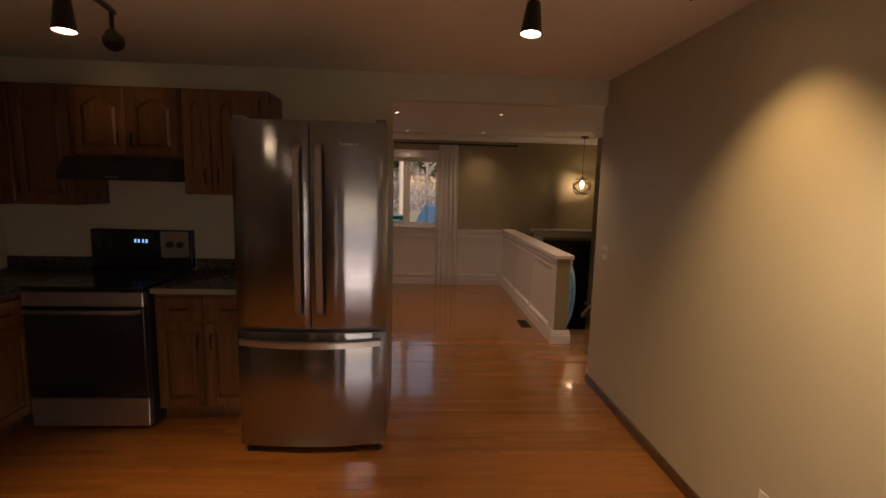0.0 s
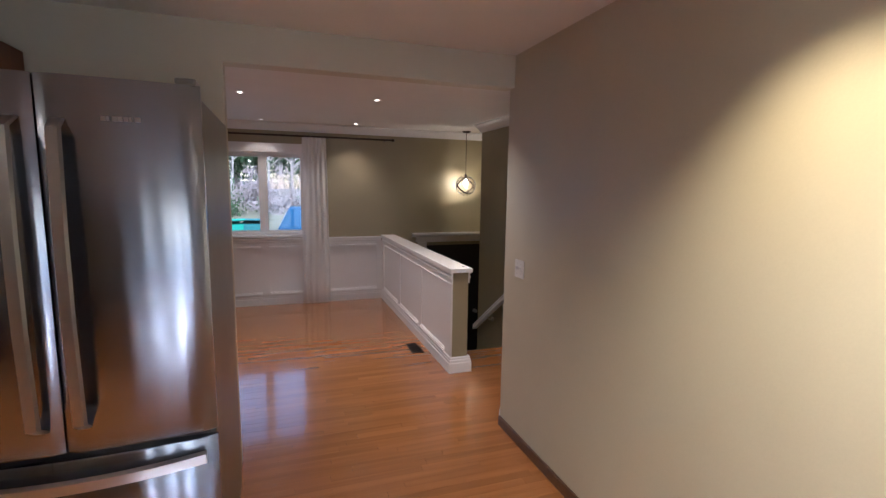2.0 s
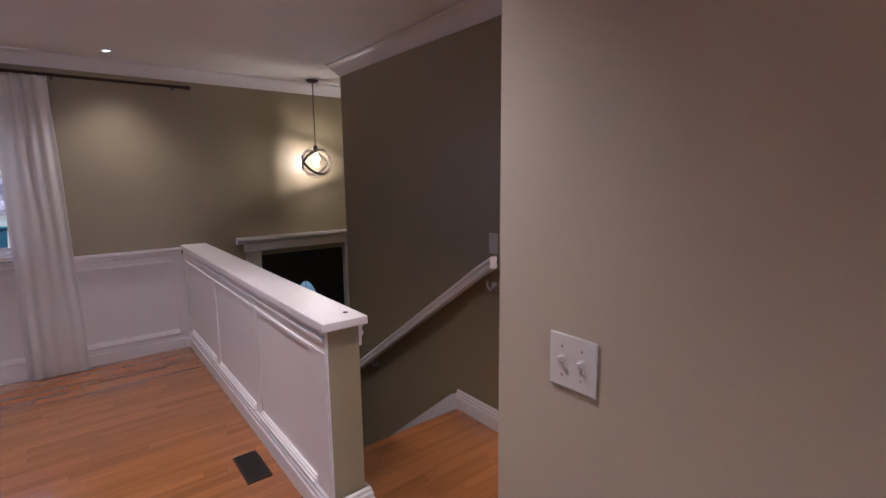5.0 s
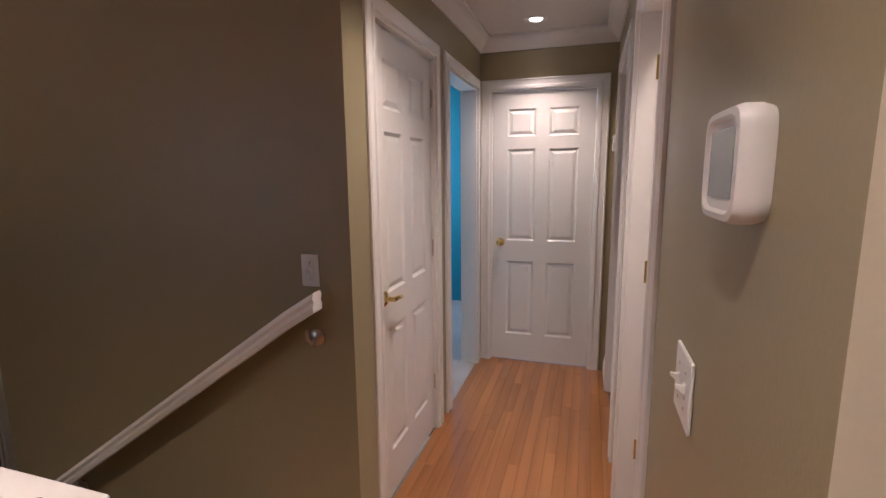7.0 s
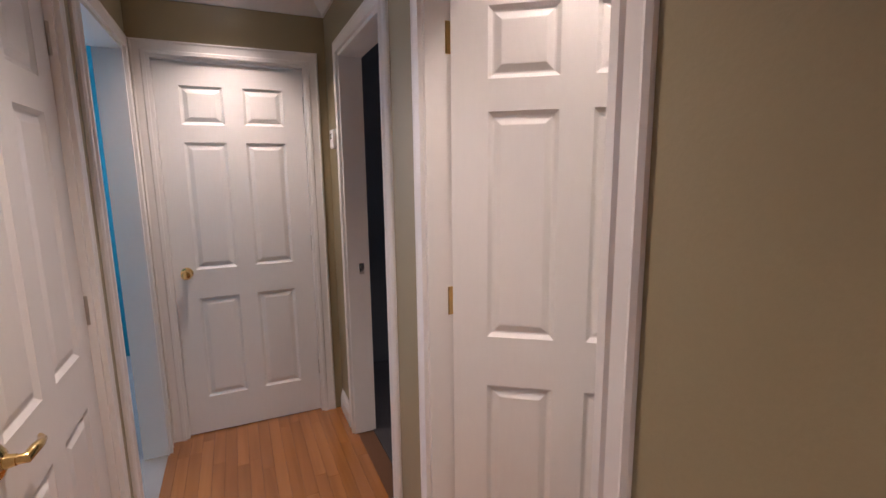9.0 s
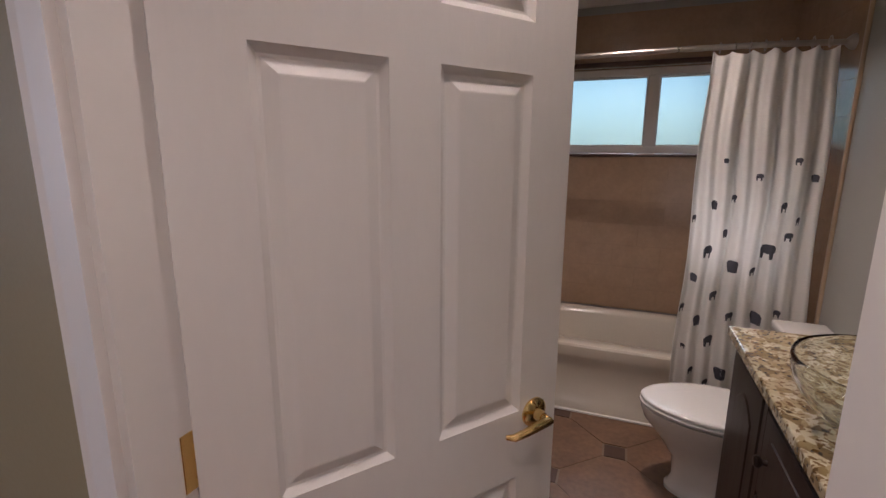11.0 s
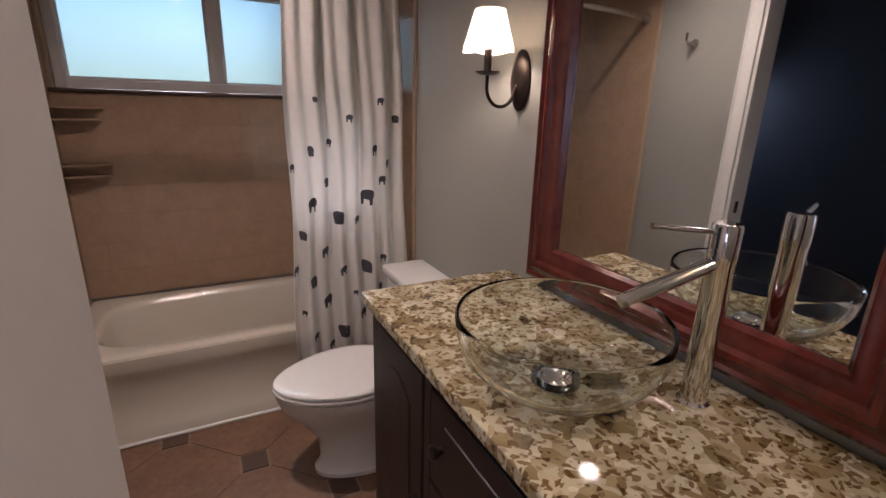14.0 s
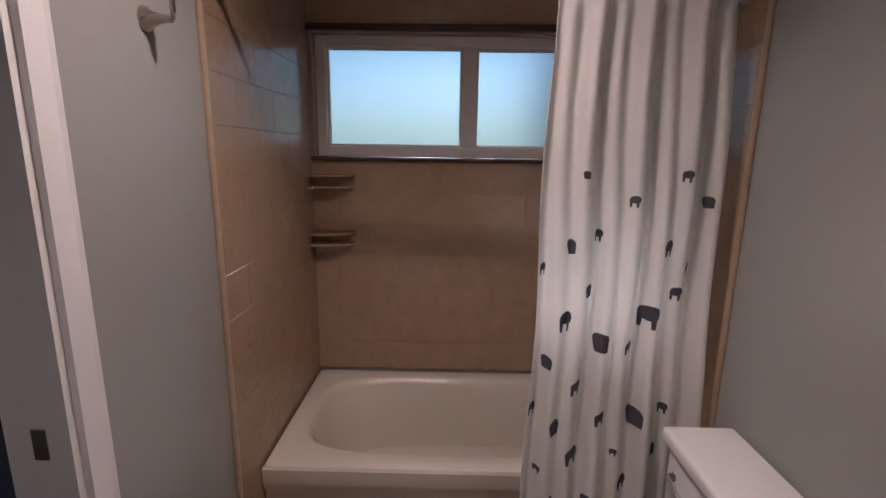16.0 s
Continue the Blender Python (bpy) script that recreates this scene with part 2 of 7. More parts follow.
def cloth(name, color, trans, open_weave=0.0):
    m = bpy.data.materials.new(name)
    n, l, p = nodes_of(m)
    out = n["Material Output"]
    p.inputs["Base Color"].default_value = (*color, 1)
    p.inputs["Roughness"].default_value = 0.85
    tc = n.new("ShaderNodeTexCoord")
    ns = n.new("ShaderNodeTexNoise")
    ns.inputs["Scale"].default_value = 320
    l.new(tc.outputs["Object"], ns.inputs["Vector"])
    b = n.new("ShaderNodeBump")
    b.inputs["Strength"].default_value, b.inputs["Distance"].default_value = 0.15, 0.002
    l.new(ns.outputs["Fac"], b.inputs["Height"])
    l.new(b.outputs[0], p.inputs["Normal"])
    t = n.new("ShaderNodeBsdfTranslucent")
    t.inputs[0].default_value = (*color, 1)
    mx = n.new("ShaderNodeMixShader")
    mx.inputs[0].default_value = trans
    l.new(p.outputs[0], mx.inputs[1])
    l.new(t.outputs[0], mx.inputs[2])
    last = mx
    if open_weave:
        last = n.new("ShaderNodeMixShader")
        last.inputs[0].default_value = open_weave
        l.new(mx.outputs[0], last.inputs[1])
        l.new(n.new("ShaderNodeBsdfTransparent").outputs[0], last.inputs[2])
    l.new(last.outputs[0], out.inputs[0])
    return m


M_CURTAIN = cloth("white_cotton", (0.85, 0.83, 0.79), 0.42)
M_SHEER = cloth("white_sheer", (0.93, 0.92, 0.90), 0.3, 0.24)
M_SHADE = cloth("cream_shade", (0.86, 0.78, 0.62), 0.24)
M_PRINT = mat("grey_print", (0.055, 0.055, 0.07), 0.85, var=0.25, fine=150)
M_SPOTLENS = glow("lamp_face", (1.0, 0.85, 0.6), 22)
M_SPOTDIM = glow("lamp_face_recessed", (1.0, 0.88, 0.7), 7)
M_BULB = glow("bulb_glow", (1.0, 0.82, 0.55), 22)
M_CLOCK = glow("clock_digits", (0.12, 0.42, 1.0), 1.6)


# ---- building helpers ----
def bm_new():
    return bmesh.new()


def box(bm, x0, x1, y0, y1, z0, z1, bevel=0.0, segs=2):
    vs = [bm.verts.new((x, y, z)) for z in (z0, z1) for x, y in ((x0, y0), (x1, y0), (x1, y1), (x0, y1))]
    fs = [bm.faces.new([vs[k] for k in q]) for q in ((3, 2, 1, 0), (4, 5, 6, 7), (0, 1, 5, 4), (1, 2, 6, 5), (2, 3, 7, 6), (3, 0, 4, 7))]
    if bevel:
        es = list({e for f in fs for e in f.edges})
        bmesh.ops.bevel(bm, geom=es, offset=bevel, segments=segs, profile=0.5, affect="EDGES")
    return fs


def prism(bm, poly, z0, z1, m=None):
    """An upright prism from a counter-clockwise outline in x, y; m moves it."""
    m = m or Matrix()
    lo = [bm.verts.new(m @ Vector((x, y, z0))) for x, y in poly]
    hi = [bm.verts.new(m @ Vector((x, y, z1))) for x, y in poly]
    bm.faces.new(lo[::-1])
    bm.faces.new(hi)
    k = len(poly)
    for i in range(k):
        bm.faces.new((lo[i], lo[(i + 1) % k], hi[(i + 1) % k], hi[i]))


def lathe(bm, prof, segs=32, m=None, sx=1.0, sy=1.0, closed=False):
    """Turns an outline of (radius, height) about z."""
    m = m or Matrix()
    rings = []
    for r, z in prof:
        if r < 1e-5:
            rings.append([bm.verts.new(m @ Vector((0, 0, z)))])
        else:
            rings.append([bm.verts.new(m @ Vector((r * sx * math.cos(a), r * sy * math.sin(a), z))) for a in (2 * math.pi * i / segs for i in range(segs))])
    pairs = list(zip(rings, rings[1:])) + ([(rings[-1], rings[0])] if closed else [])
    for a, b in pairs:
        for i in range(segs):
            j = (i + 1) % segs
            if len(a) == 1 and len(b) == 1:
                continue
            if len(a) == 1:
                bm.faces.new((a[0], b[j], b[i]))
            elif len(b) == 1:
                bm.faces.new((a[i], a[j], b[0]))
            else:
                bm.faces.new((a[i], a[j], b[j], b[i]))


def tube(bm, pts, r, segs=12, caps=True):
    """A round bar along points; r is a number or one radius a point."""
    pts = [Vector(p) for p in pts]
    rs = r if isinstance(r, (list, tuple)) else [r] * len(pts)
    rings, up = [], None
    for i, p in enumerate(pts):
        d = (pts[min(i + 1, len(pts) - 1)] - pts[max(i - 1, 0)]).normalized()
        if up is None:
            up = d.orthogonal().normalized()
        up = (up - d * up.dot(d)).normalized()
        side = d.cross(up)
        rings.append([bm.verts.new(p + (up * math.cos(a) + side * math.sin(a)) * rs[i]) for a in (2 * math.pi * k / segs for k in range(segs))])
    for a, b in zip(rings, rings[1:]):
        for i in range(segs):
            j = (i + 1) % segs
            bm.faces.new((a[i], a[j], b[j], b[i]))
    if caps:
        bm.faces.new(rings[0][::-1])
        bm.faces.new(rings[-1])


def sweep(bm, prof, path, closed=False):
    """Moulding: the outline prof of (out, up) carried along level points path of (x, y); out is to the right of the way."""
    n = len(path)
    rings = []
    for i, p in enumerate(path):
        p = Vector((p[0], p[1]))
        a = Vector(path[(i - 1) % n][:2]) if (closed or i > 0) else None
        b = Vector(path[(i + 1) % n][:2]) if (closed or i < n - 1) else None
        d1 = (p - a).normalized() if a is not None else (b - p).normalized()
        d2 = (b - p).normalized() if b is not None else d1
        n1, n2 = Vector((d1.y, -d1.x)), Vector((d2.y, -d2.x))
        mid = (n1 + n2).normalized()
        k = 1 / max(0.2, mid.dot(n1))
        rings.append([bm.verts.new((p.x + mid.x * o * k, p.y + mid.y * o * k, u)) for o, u in prof])
    m = len(prof)
    for a, b in list(zip(rings, rings[1:])) + ([(rings[-1], rings[0])] if closed else []):
        for i in range(m):
            j = (i + 1) % m
            bm.faces.new((a[i], b[i], b[j], a[j]))
    if not closed:
        bm.faces.new(rings[0])
        bm.faces.new(rings[-1][::-1])


def finish(name, bm, materials, smooth=False):
    bmesh.ops.recalc_face_normals(bm, faces=bm.faces)
    me = bpy.data.meshes.new(name)
    bm.to_mesh(me)
    bm.free()
    for k in materials if isinstance(materials, (list, tuple)) else [materials]:
        me.materials.append(k)
    if smooth:
        me.shade_smooth()
        me.set_sharp_from_angle(angle=radians(38))
    return new(name, me)


def part(name, bm, material, parent, label="", smooth=False):
    ob = finish(name, bm, material, smooth)
    ob.parent = parent
    return tagged(ob, label=label)


def thing(name, label, category, at=None, group="", kind=""):
    ob = new(name)
    ob.empty_display_size = 0.1
    if at is not None:
        ob.matrix_basis = at if isinstance(at, Matrix) else Matrix.Translation(at)
    return tagged(ob, label, category, group, kind)


def solid(name, bm, material, label, category, smooth=False, group="", kind=""):
    return tagged(finish(name, bm, material, smooth), label, category, group, kind)


def wall(name, axis, at, thick, a0, a1, z0, z1, openings=(), mats=None, label="", ends=None):
    """A wall that spans a0..a1 along the other axis and at..at+thick across it, with openings (b0, b1, bottom, top).
    mats: paint of the low side and of the high side; reveals take ends."""
    bm = bm_new()
    cuts = sorted(openings)
    strips, here = [], a0
    for b0, b1, zb, zt in cuts:
        strips.append((here, b0, z0, z1))
        if zb > z0:
            strips.append((b0, b1, z0, zb))
        if zt < z1:
            strips.append((b0, b1, zt, z1))
        here = b1
    strips.append((here, a1, z0, z1))
    for s0, s1, zb, zt in strips:
        if s1 - s0 < 1e-4:
            continue
        if axis == "x":
            box(bm, at, at + thick, s0, s1, zb, zt)
        else:
            box(bm, s0, s1, at, at + thick, zb, zt)
    bmesh.ops.remove_doubles(bm, verts=bm.verts, dist=1e-5)
    k = 0 if axis == "x" else 1
    bm.normal_update()
    low, high = mats
    ms = [low, high, ends or high]
    bmesh.ops.recalc_face_normals(bm, faces=bm.faces)
    for f in bm.faces:
        f.material_index = 0 if f.normal[k] < -0.5 else 1 if f.normal[k] > 0.5 else 2
    ob = finish(name, bm, ms)
    return tagged(ob, label, "wall", kind="structure")


# ---- large structure ----
CEIL = 2.41
EX, HS, HN, HE = 1.49, 3.76, 4.71, 4.62      # kitchen east wall, hall south, hall north, hall end
SW = 2.575                                    # stair side wall
NW = 7.62                                     # front wall
BW, BE, BS, BN = 1.72, 3.19, 0.72, 3.65       # bathroom walls
OPX = -0.145                                  # kitchen opening's west edge

wall("wall_kitchen_east", "x", EX, BW - EX, 0.5, HS - 0.11, 0, CEIL, mats=(M_CREAM, M_GREY), ends=M_OLIVE, label="cream painted kitchen wall lit by a spot lamp")
wall("wall_kitchen_east_end", "x", EX, 0.11, -2.6, 0.5, 0, CEIL, mats=(M_CREAM, M_CREAM), label="cream painted kitchen wall")
wall("wall_hall_south", "y", HS - 0.11, 0.11, EX, 6.2, 0, CEIL, [(2.375, 3.135, 0, 2.05), (3.52, 4.28, 0, 2.05)], (M_GREY, M_OLIVE), "olive painted hall wall with two doorways", M_CREAM)
wall("wall_kitchen_north", "y", 3.70, 0.11, -3.5, EX, 0, CEIL, [(OPX, EX, 0, 2.22)], (M_CREAM, M_OLIVE), "cream kitchen wall with wide opening to living room", M_CREAM)
wall("wall_hall_north", "y", HN, 0.11, SW, 6.2, 0, CEIL, [(2.80, 3.535, 0, 2.05), (3.77, 4.50, 0, 2.05)], (M_OLIVE, M_BLUE), "olive painted hall wall beside closet door", M_OLIVE)
wall("wall_hall_end", "x", HE, 0.11, HS, HN, 0, CEIL, [(3.875, 4.635, 0, 2.05)], (M_OLIVE, M_OLIVE), "olive painted wall at the hall's end", M_WHITE)
wall("wall_stair", "x", SW, 0.11, HN + 0.11, 6.67, -1.4, CEIL, mats=(M_OLIVE, M_OLIVE), label="tall olive painted wall beside the stairs", ends=M_OLIVE)
wall("wall_front", "y", NW, 0.16, -3.6, 3.5, -1.4, CEIL, [(-1.95, 0.42, 0.95, 2.03), (2.127, 3.01, -1.26, 0.753)], (M_OLIVE, M_OLIVE), "olive painted front wall with picture window", M_WHITE)
wall("wall_living_west", "x", -3.6, 0.11, 3.7, NW, 0, CEIL, mats=(M_OLIVE, M_OLIVE), label="plain olive painted living room wall")
wall("wall_kitchen_west", "x", -3.08, 0.11, -2.6, 3.70, 0, CEIL, mats=(M_CREAM, M_CREAM), label="plain cream kitchen wall behind cabinets")
wall("wall_kitchen_south", "y", -2.71, 0.11, -3.08, EX + 0.11, 0, CEIL, [(-0.4, 1.3, 0.1, 2.05)], (M_CREAM, M_CREAM), label="cream kitchen wall with a glazed patio door", ends=M_WHITE)
wall("wall_foyer_east", "x", 3.39, 0.11, 6.67, NW, -1.4, CEIL, mats=(M_OLIVE, M_OLIVE), label="olive painted wall of the entry")
wall("wall_foyer_south", "y", 6.56, 0.11, SW + 0.11, 3.5, -1.4, CEIL, mats=(M_OLIVE, M_OLIVE), label="olive painted wall of the entry")
wall("wall_foyer_west", "x", 1.615, 0.03, HN + 0.5, NW, -1.4, -0.02, mats=(M_OLIVE, M_OLIVE), label="olive painted wall under the half wall")
wall("wall_bath_south", "y", 0.50, 0.21, BW, BE + 0.15, 0, CEIL, [(1.86, 3.165, 1.49, 2.03)], (M_GREY, M_GREY), "grey bathroom wall with high frosted window", M_TILEW)
wall("wall_bath_east", "x", BE, 0.11, 0.71, HS - 0.11, 0, CEIL, [(2.20, 2.94, 0, 2.05)], (M_GREY, M_UNLITROOM), "grey bathroom wall with doorway to a dark bedroom", M_WHITE)
wall("wall_bedroom_east", "x", 5.2, 0.15, 0.5, HS - 0.11, 0, CEIL, [(0.63, 1.05, 1.08, 2.05)], (M_UNLITROOM, M_UNLITROOM), "unlit bedroom wall with window, its shade put into the colour", M_WHITE)
wall("wall_bedroom_south", "y", 0.5, 0.11, BE + 0.15, 5.2, 0, CEIL, mats=(M_UNLITROOM, M_UNLITROOM), label="plain unlit bedroom wall, its shade put into the colour")
wall("wall_blue_north", "y", 6.4, 0.11, SW + 0.11, 6.2, 0, CEIL, mats=(M_BLUE, M_BLUE), label="blue painted bedroom wall")
wall("wall_blue_east", "x", 6.2, 0.11, HN, 6.4, 0, CEIL, mats=(M_BLUE, M_BLUE), label="blue painted bedroom wall")
wall("wall_blue_west", "x", 3.64, 0.09, HN + 0.11, 6.4, 0, CEIL, mats=(M_BLUE, M_BLUE), label="blue painted bedroom wall")


def slab(name, rects, z0, z1, material, label, category):
    bm = bm_new()
    for x0, x1, y0, y1 in rects:
        box(bm, x0, x1, y0, y1, z0, z1)
    return tagged(finish(name, bm, material), label, category, kind="structure")


slab("ceiling_main", [(-3.7, 3.5, 3.70, 7.78), (3.5, 6.35, HS - 0.05, 6.5)], CEIL, CEIL + 0.12, M_CEIL, "white painted ceiling with recessed lamps", "ceiling")
slab("ceiling_kitchen", [(-3.5, EX + 0.1, -2.75, 3.70)], CEIL, CEIL + 0.12, M_CEIL, "dim white kitchen ceiling with track lamps", "ceiling")
slab("ceiling_bathroom", [(EX + 0.1, 5.35, 0.5, HS - 0.05)], CEIL, CEIL + 0.12, M_CEIL, "white painted bathroom ceiling", "ceiling")
floor_ob = slab("floor", [(-3.6, 1.615, -2.7, NW), (1.615, SW, HS - 0.1, 5.2), (SW, 6.2, HS - 0.1, HN)], -0.14, -0.006, M_GAP, "orange oak strip floor with a satin shine", "floor")
bath_floor = slab("bathroom_floor", [(BW - 0.05, BE + 0.02, 0.6, HS - 0.1)], -0.14, -0.004, M_GROUT, "brown clipped-corner tile floor with dark dots", "floor")
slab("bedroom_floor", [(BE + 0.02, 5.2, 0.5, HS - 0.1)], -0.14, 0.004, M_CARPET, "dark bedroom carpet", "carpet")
slab("blue_room_floor", [(3.64, 6.2, HN + 0.003, 6.4)], -0.14, 0.004, M_CARPETG, "grey bedroom carpet", "carpet")
slab("entry_landing", [(1.6, 3.5, 6.55, NW)], -1.4, -1.26, M_GAP, "dark landing floor at the front door", "floor")


# ---- lamps ----
def skylight(name, at, target, w, h, watts, color=(0.72, 0.86, 1.0)):
    """The sky's light through a window's opening."""
    d = bpy.data.lights.new(name, "AREA")
    d.shape, d.size, d.size_y, d.energy, d.color = "RECTANGLE", w, h, watts, color
    ob = new(name, d)
    ob.matrix_world = look(at, target)
    return ob


skylight("patio_daylight", (0.45, -2.75, 1.1), (0.45, 0, 0.9), 1.65, 1.9, 5.6, (0.62, 0.80, 1.0))
skylight("picture_window_daylight", (-1.48, 7.56, 1.5), (-0.6, 5.0, 0.6), 0.9, 1.0, 2.5, (0.70, 0.84, 1.0))
# fill lamp standing in for daylight; no window is built in the blue room
skylight("blue_room_fill", (5.6, 6.3, 1.5), (5.0, 5.2, 1.2), 1.2, 1.2, 16)
skylight("bedroom_daylight", (5.15, 0.84, 1.55), (4.0, 2.2, 0.6), 0.9, 0.4, 5)
spot("track_beam", (1.018, 1.783, 2.25), (1.49, 1.86, 1.35), 25, 82, 1.0, (1.0, 0.78, 0.42))
spot("track_beam", (-1.14, 2.06, 2.10), (-1.86, 3.37, 2.10), 6, 20, 0.5)
spot("track_beam", (-1.05, 1.69, 2.01), (-1.1, 1.95, 0.0), 84, 70, 0.95)
# beam of an added, unseen head that fills the lower cream wall
spot("track_beam", (0.72, 0.72, 2.03), (1.49, 1.5, 0.7), 80, 92, 1.0, (1.0, 0.86, 0.62))
spot("track_beam", (0.40, 1.67, 2.06), (0.30, 2.1, 0.0), 30, 80, 0.95)
# (1.02, 4.1) and (2.75, 4.25) are unseen, added to brighten stair wall and hall
for x, y, w in ((1.05, 7.28, 19), (-0.10, 7.33, 13), (0.99, 5.5, 47), (-1.4, 5.6, 34), (-0.2, 5.6, 28), (1.02, 4.1, 44), (2.75, 4.25, 34), (4.3, 4.28, 30)):
    spot("downlight_beam", (x, y, CEIL - 0.01), (x, y, 0), w, 108, 1.0, WARM2, 0.05)
bulb("pendant_bulb", (2.65, 7.4, 1.645), 2.0, WARM2, 0.025)
bulb("sconce_bulb", (1.84, 2.41, 1.64), 1.5, WARM2, 0.02)
bulb("sconce_bulb", (1.84, 3.53, 1.64), 1.5, WARM2, 0.02)
for y, w in ((2.06, 48), (3.50, 14)):
    spot("bath_downlight_beam", (2.65, y, CEIL - 0.01), (2.65, y, 0), w, 140, 1.0, WARM2, 0.05)


# ---- trim ----
CASE = [(0, 0), (0.018, 0), (0.018, 0.016), (0.012, 0.022), (0.012, 0.052), (0.016, 0.06), (0.010, 0.068), (0, 0.068)]


def casing(name, axis, face, out, a0, a1, zt, z0=0.0, label="white moulded door casing", jamb=None):
    """Casing round an opening a0..a1 up to zt on the plane face, standing proud towards out (+1 or -1). jamb: depth of the lining."""
    bm = bm_new()

    def pt(a, o, z):
        return (face + out * o, a, z) if axis == "x" else (a, face + out * o, z)
    n = len(CASE)
    for s in (0, 1):
        rings = []
        for end in (z0, zt):
            e = end
            rings.append([bm.verts.new(pt((a0 - w) if s == 0 else (a1 + w), o, e if end == z0 else zt + w)) for o, w in CASE])
        for i in range(n):
            bm.faces.new((rings[0][i], rings[0][(i + 1) % n], rings[1][(i + 1) % n], rings[1][i]))
        bm.faces.new(rings[0])
    rings = [[bm.verts.new(pt(a, o, zt + w)) for o, w in CASE] for a in (a0, a1)]
    rings = [[bm.verts.new(pt(a0 - w, o, zt + w)) for o, w in CASE], [bm.verts.new(pt(a1 + w, o, zt + w)) for o, w in CASE]]
    for i in range(n):
        bm.faces.new((rings[0][i], rings[0][(i + 1) % n], rings[1][(i + 1) % n], rings[1][i]))
    if jamb:
        t = 0.016
        lo, hi = sorted((face + out * 0.004, face - out * (jamb + 0.004)))
        for b0, b1, zb, ze in ((a0, a0 + t, z0, zt), (a1 - t, a1, z0, zt), (a0 + t, a1 - t, zt - t, zt)):
            if axis == "x":
                box(bm, lo, hi, b0, b1, zb, ze)
            else:
                box(bm, b0, b1, lo, hi, zb, ze)
    return tagged(finish(name, bm, M_WHITE), label, "trim", kind="structure")


casing("trim_closet", "y", HN, -1, 2.80, 3.535, 2.05, jamb=0.11)
casing("trim_blue_room", "y", HN, -1, 3.77, 4.50, 2.05, jamb=0.11)
casing("trim_hall_end", "x", HE, -1, 3.875, 4.635, 2.05, jamb=0.11)
casing("trim_bath_door", "y", HS, 1, 2.375, 3.135, 2.05, jamb=0.11)
casing("trim_bath_door_inside", "y", BN, -1, 2.375, 3.135, 2.05)
casing("trim_bedroom_door", "y", HS, 1, 3.52, 4.28, 2.05, jamb=0.11)
casing("trim_bath_side_door", "x", BE, -1, 2.20, 2.94, 2.05, jamb=0.11)

BASE = [(0, 0), (0.016, 0), (0.016, 0.075), (0.012, 0.085), (0.012, 0.098), (0.007, 0.106), (0.007, 0.118), (0, 0.128)]


def base(name, path, prof=BASE, material=None, label="white moulded baseboard"):
    bm = bm_new()
    sweep(bm, prof, path)
    return tagged(finish(name, bm, material or M_WHITE), label, "baseboard", kind="structure")


M_DARKBASE = wood("brown_baseboard", (0.07, 0.03, 0.014), (0.15, 0.07, 0.03), 0.4, (2, 30, 30))
base("baseboard_kitchen", [(EX, -2.6), (EX, HS)][::-1], [(0, 0), (0.012, 0), (0.012, 0.055), (0.006, 0.065), (0, 0.065)], M_DARKBASE, "low dark brown baseboard along cream wall")
base("baseboard_hall_a", [(2.305, HS), (EX, HS)], label="white moulded baseboard in the hall")
base("baseboard_hall_b", [(4.60, HS), (4.352, HS)])
base("baseboard_stair_corner", [(SW, 5.2), (SW, HN), (2.73, HN)][::-1][::-1])
base("baseboard_front", [(-3.5, NW), (1.48, NW)], [(0, 0), (0.018, 0), (0.018, 0.085), (0.013, 0.092), (0.013, 0.112), (0.008, 0.118), (0.008, 0.132), (0, 0.142)])
base("baseboard_living", [(OPX, 3.815), (-3.48, 3.815)])
base("baseboard_bath", [(BE, 1.66), (BE, 2.13)][::-1])

CROWN = [(0, -0.10), (0.012, -0.10), (0.016, -0.085), (0.05, -0.045), (0.07, -0.02), (0.085, -0.014), (0.085, 0), (0, 0)]


def crown(name, path, closed=False):
    bm = bm_new()
    sweep(bm, [(o, CEIL + u) for o, u in CROWN], path, closed)
    return tagged(finish(name, bm, M_WHITE, True), "white crown moulding under the ceiling", "trim", kind="structure")


crown("trim_crown_front", [(-3.49, NW), (3.39, NW)])
crown("trim_crown_stair", [(SW + 0.11, 6.67), (SW, 6.67), (SW, HN), (HE, HN), (HE, HS), (EX + 0.02, HS)])


# ---- half wall ----
BEADS = ((0.026, 0.1425, 0.155), (0.019, 0.1555, 0.168), (0.012, 0.1685, 0.180))


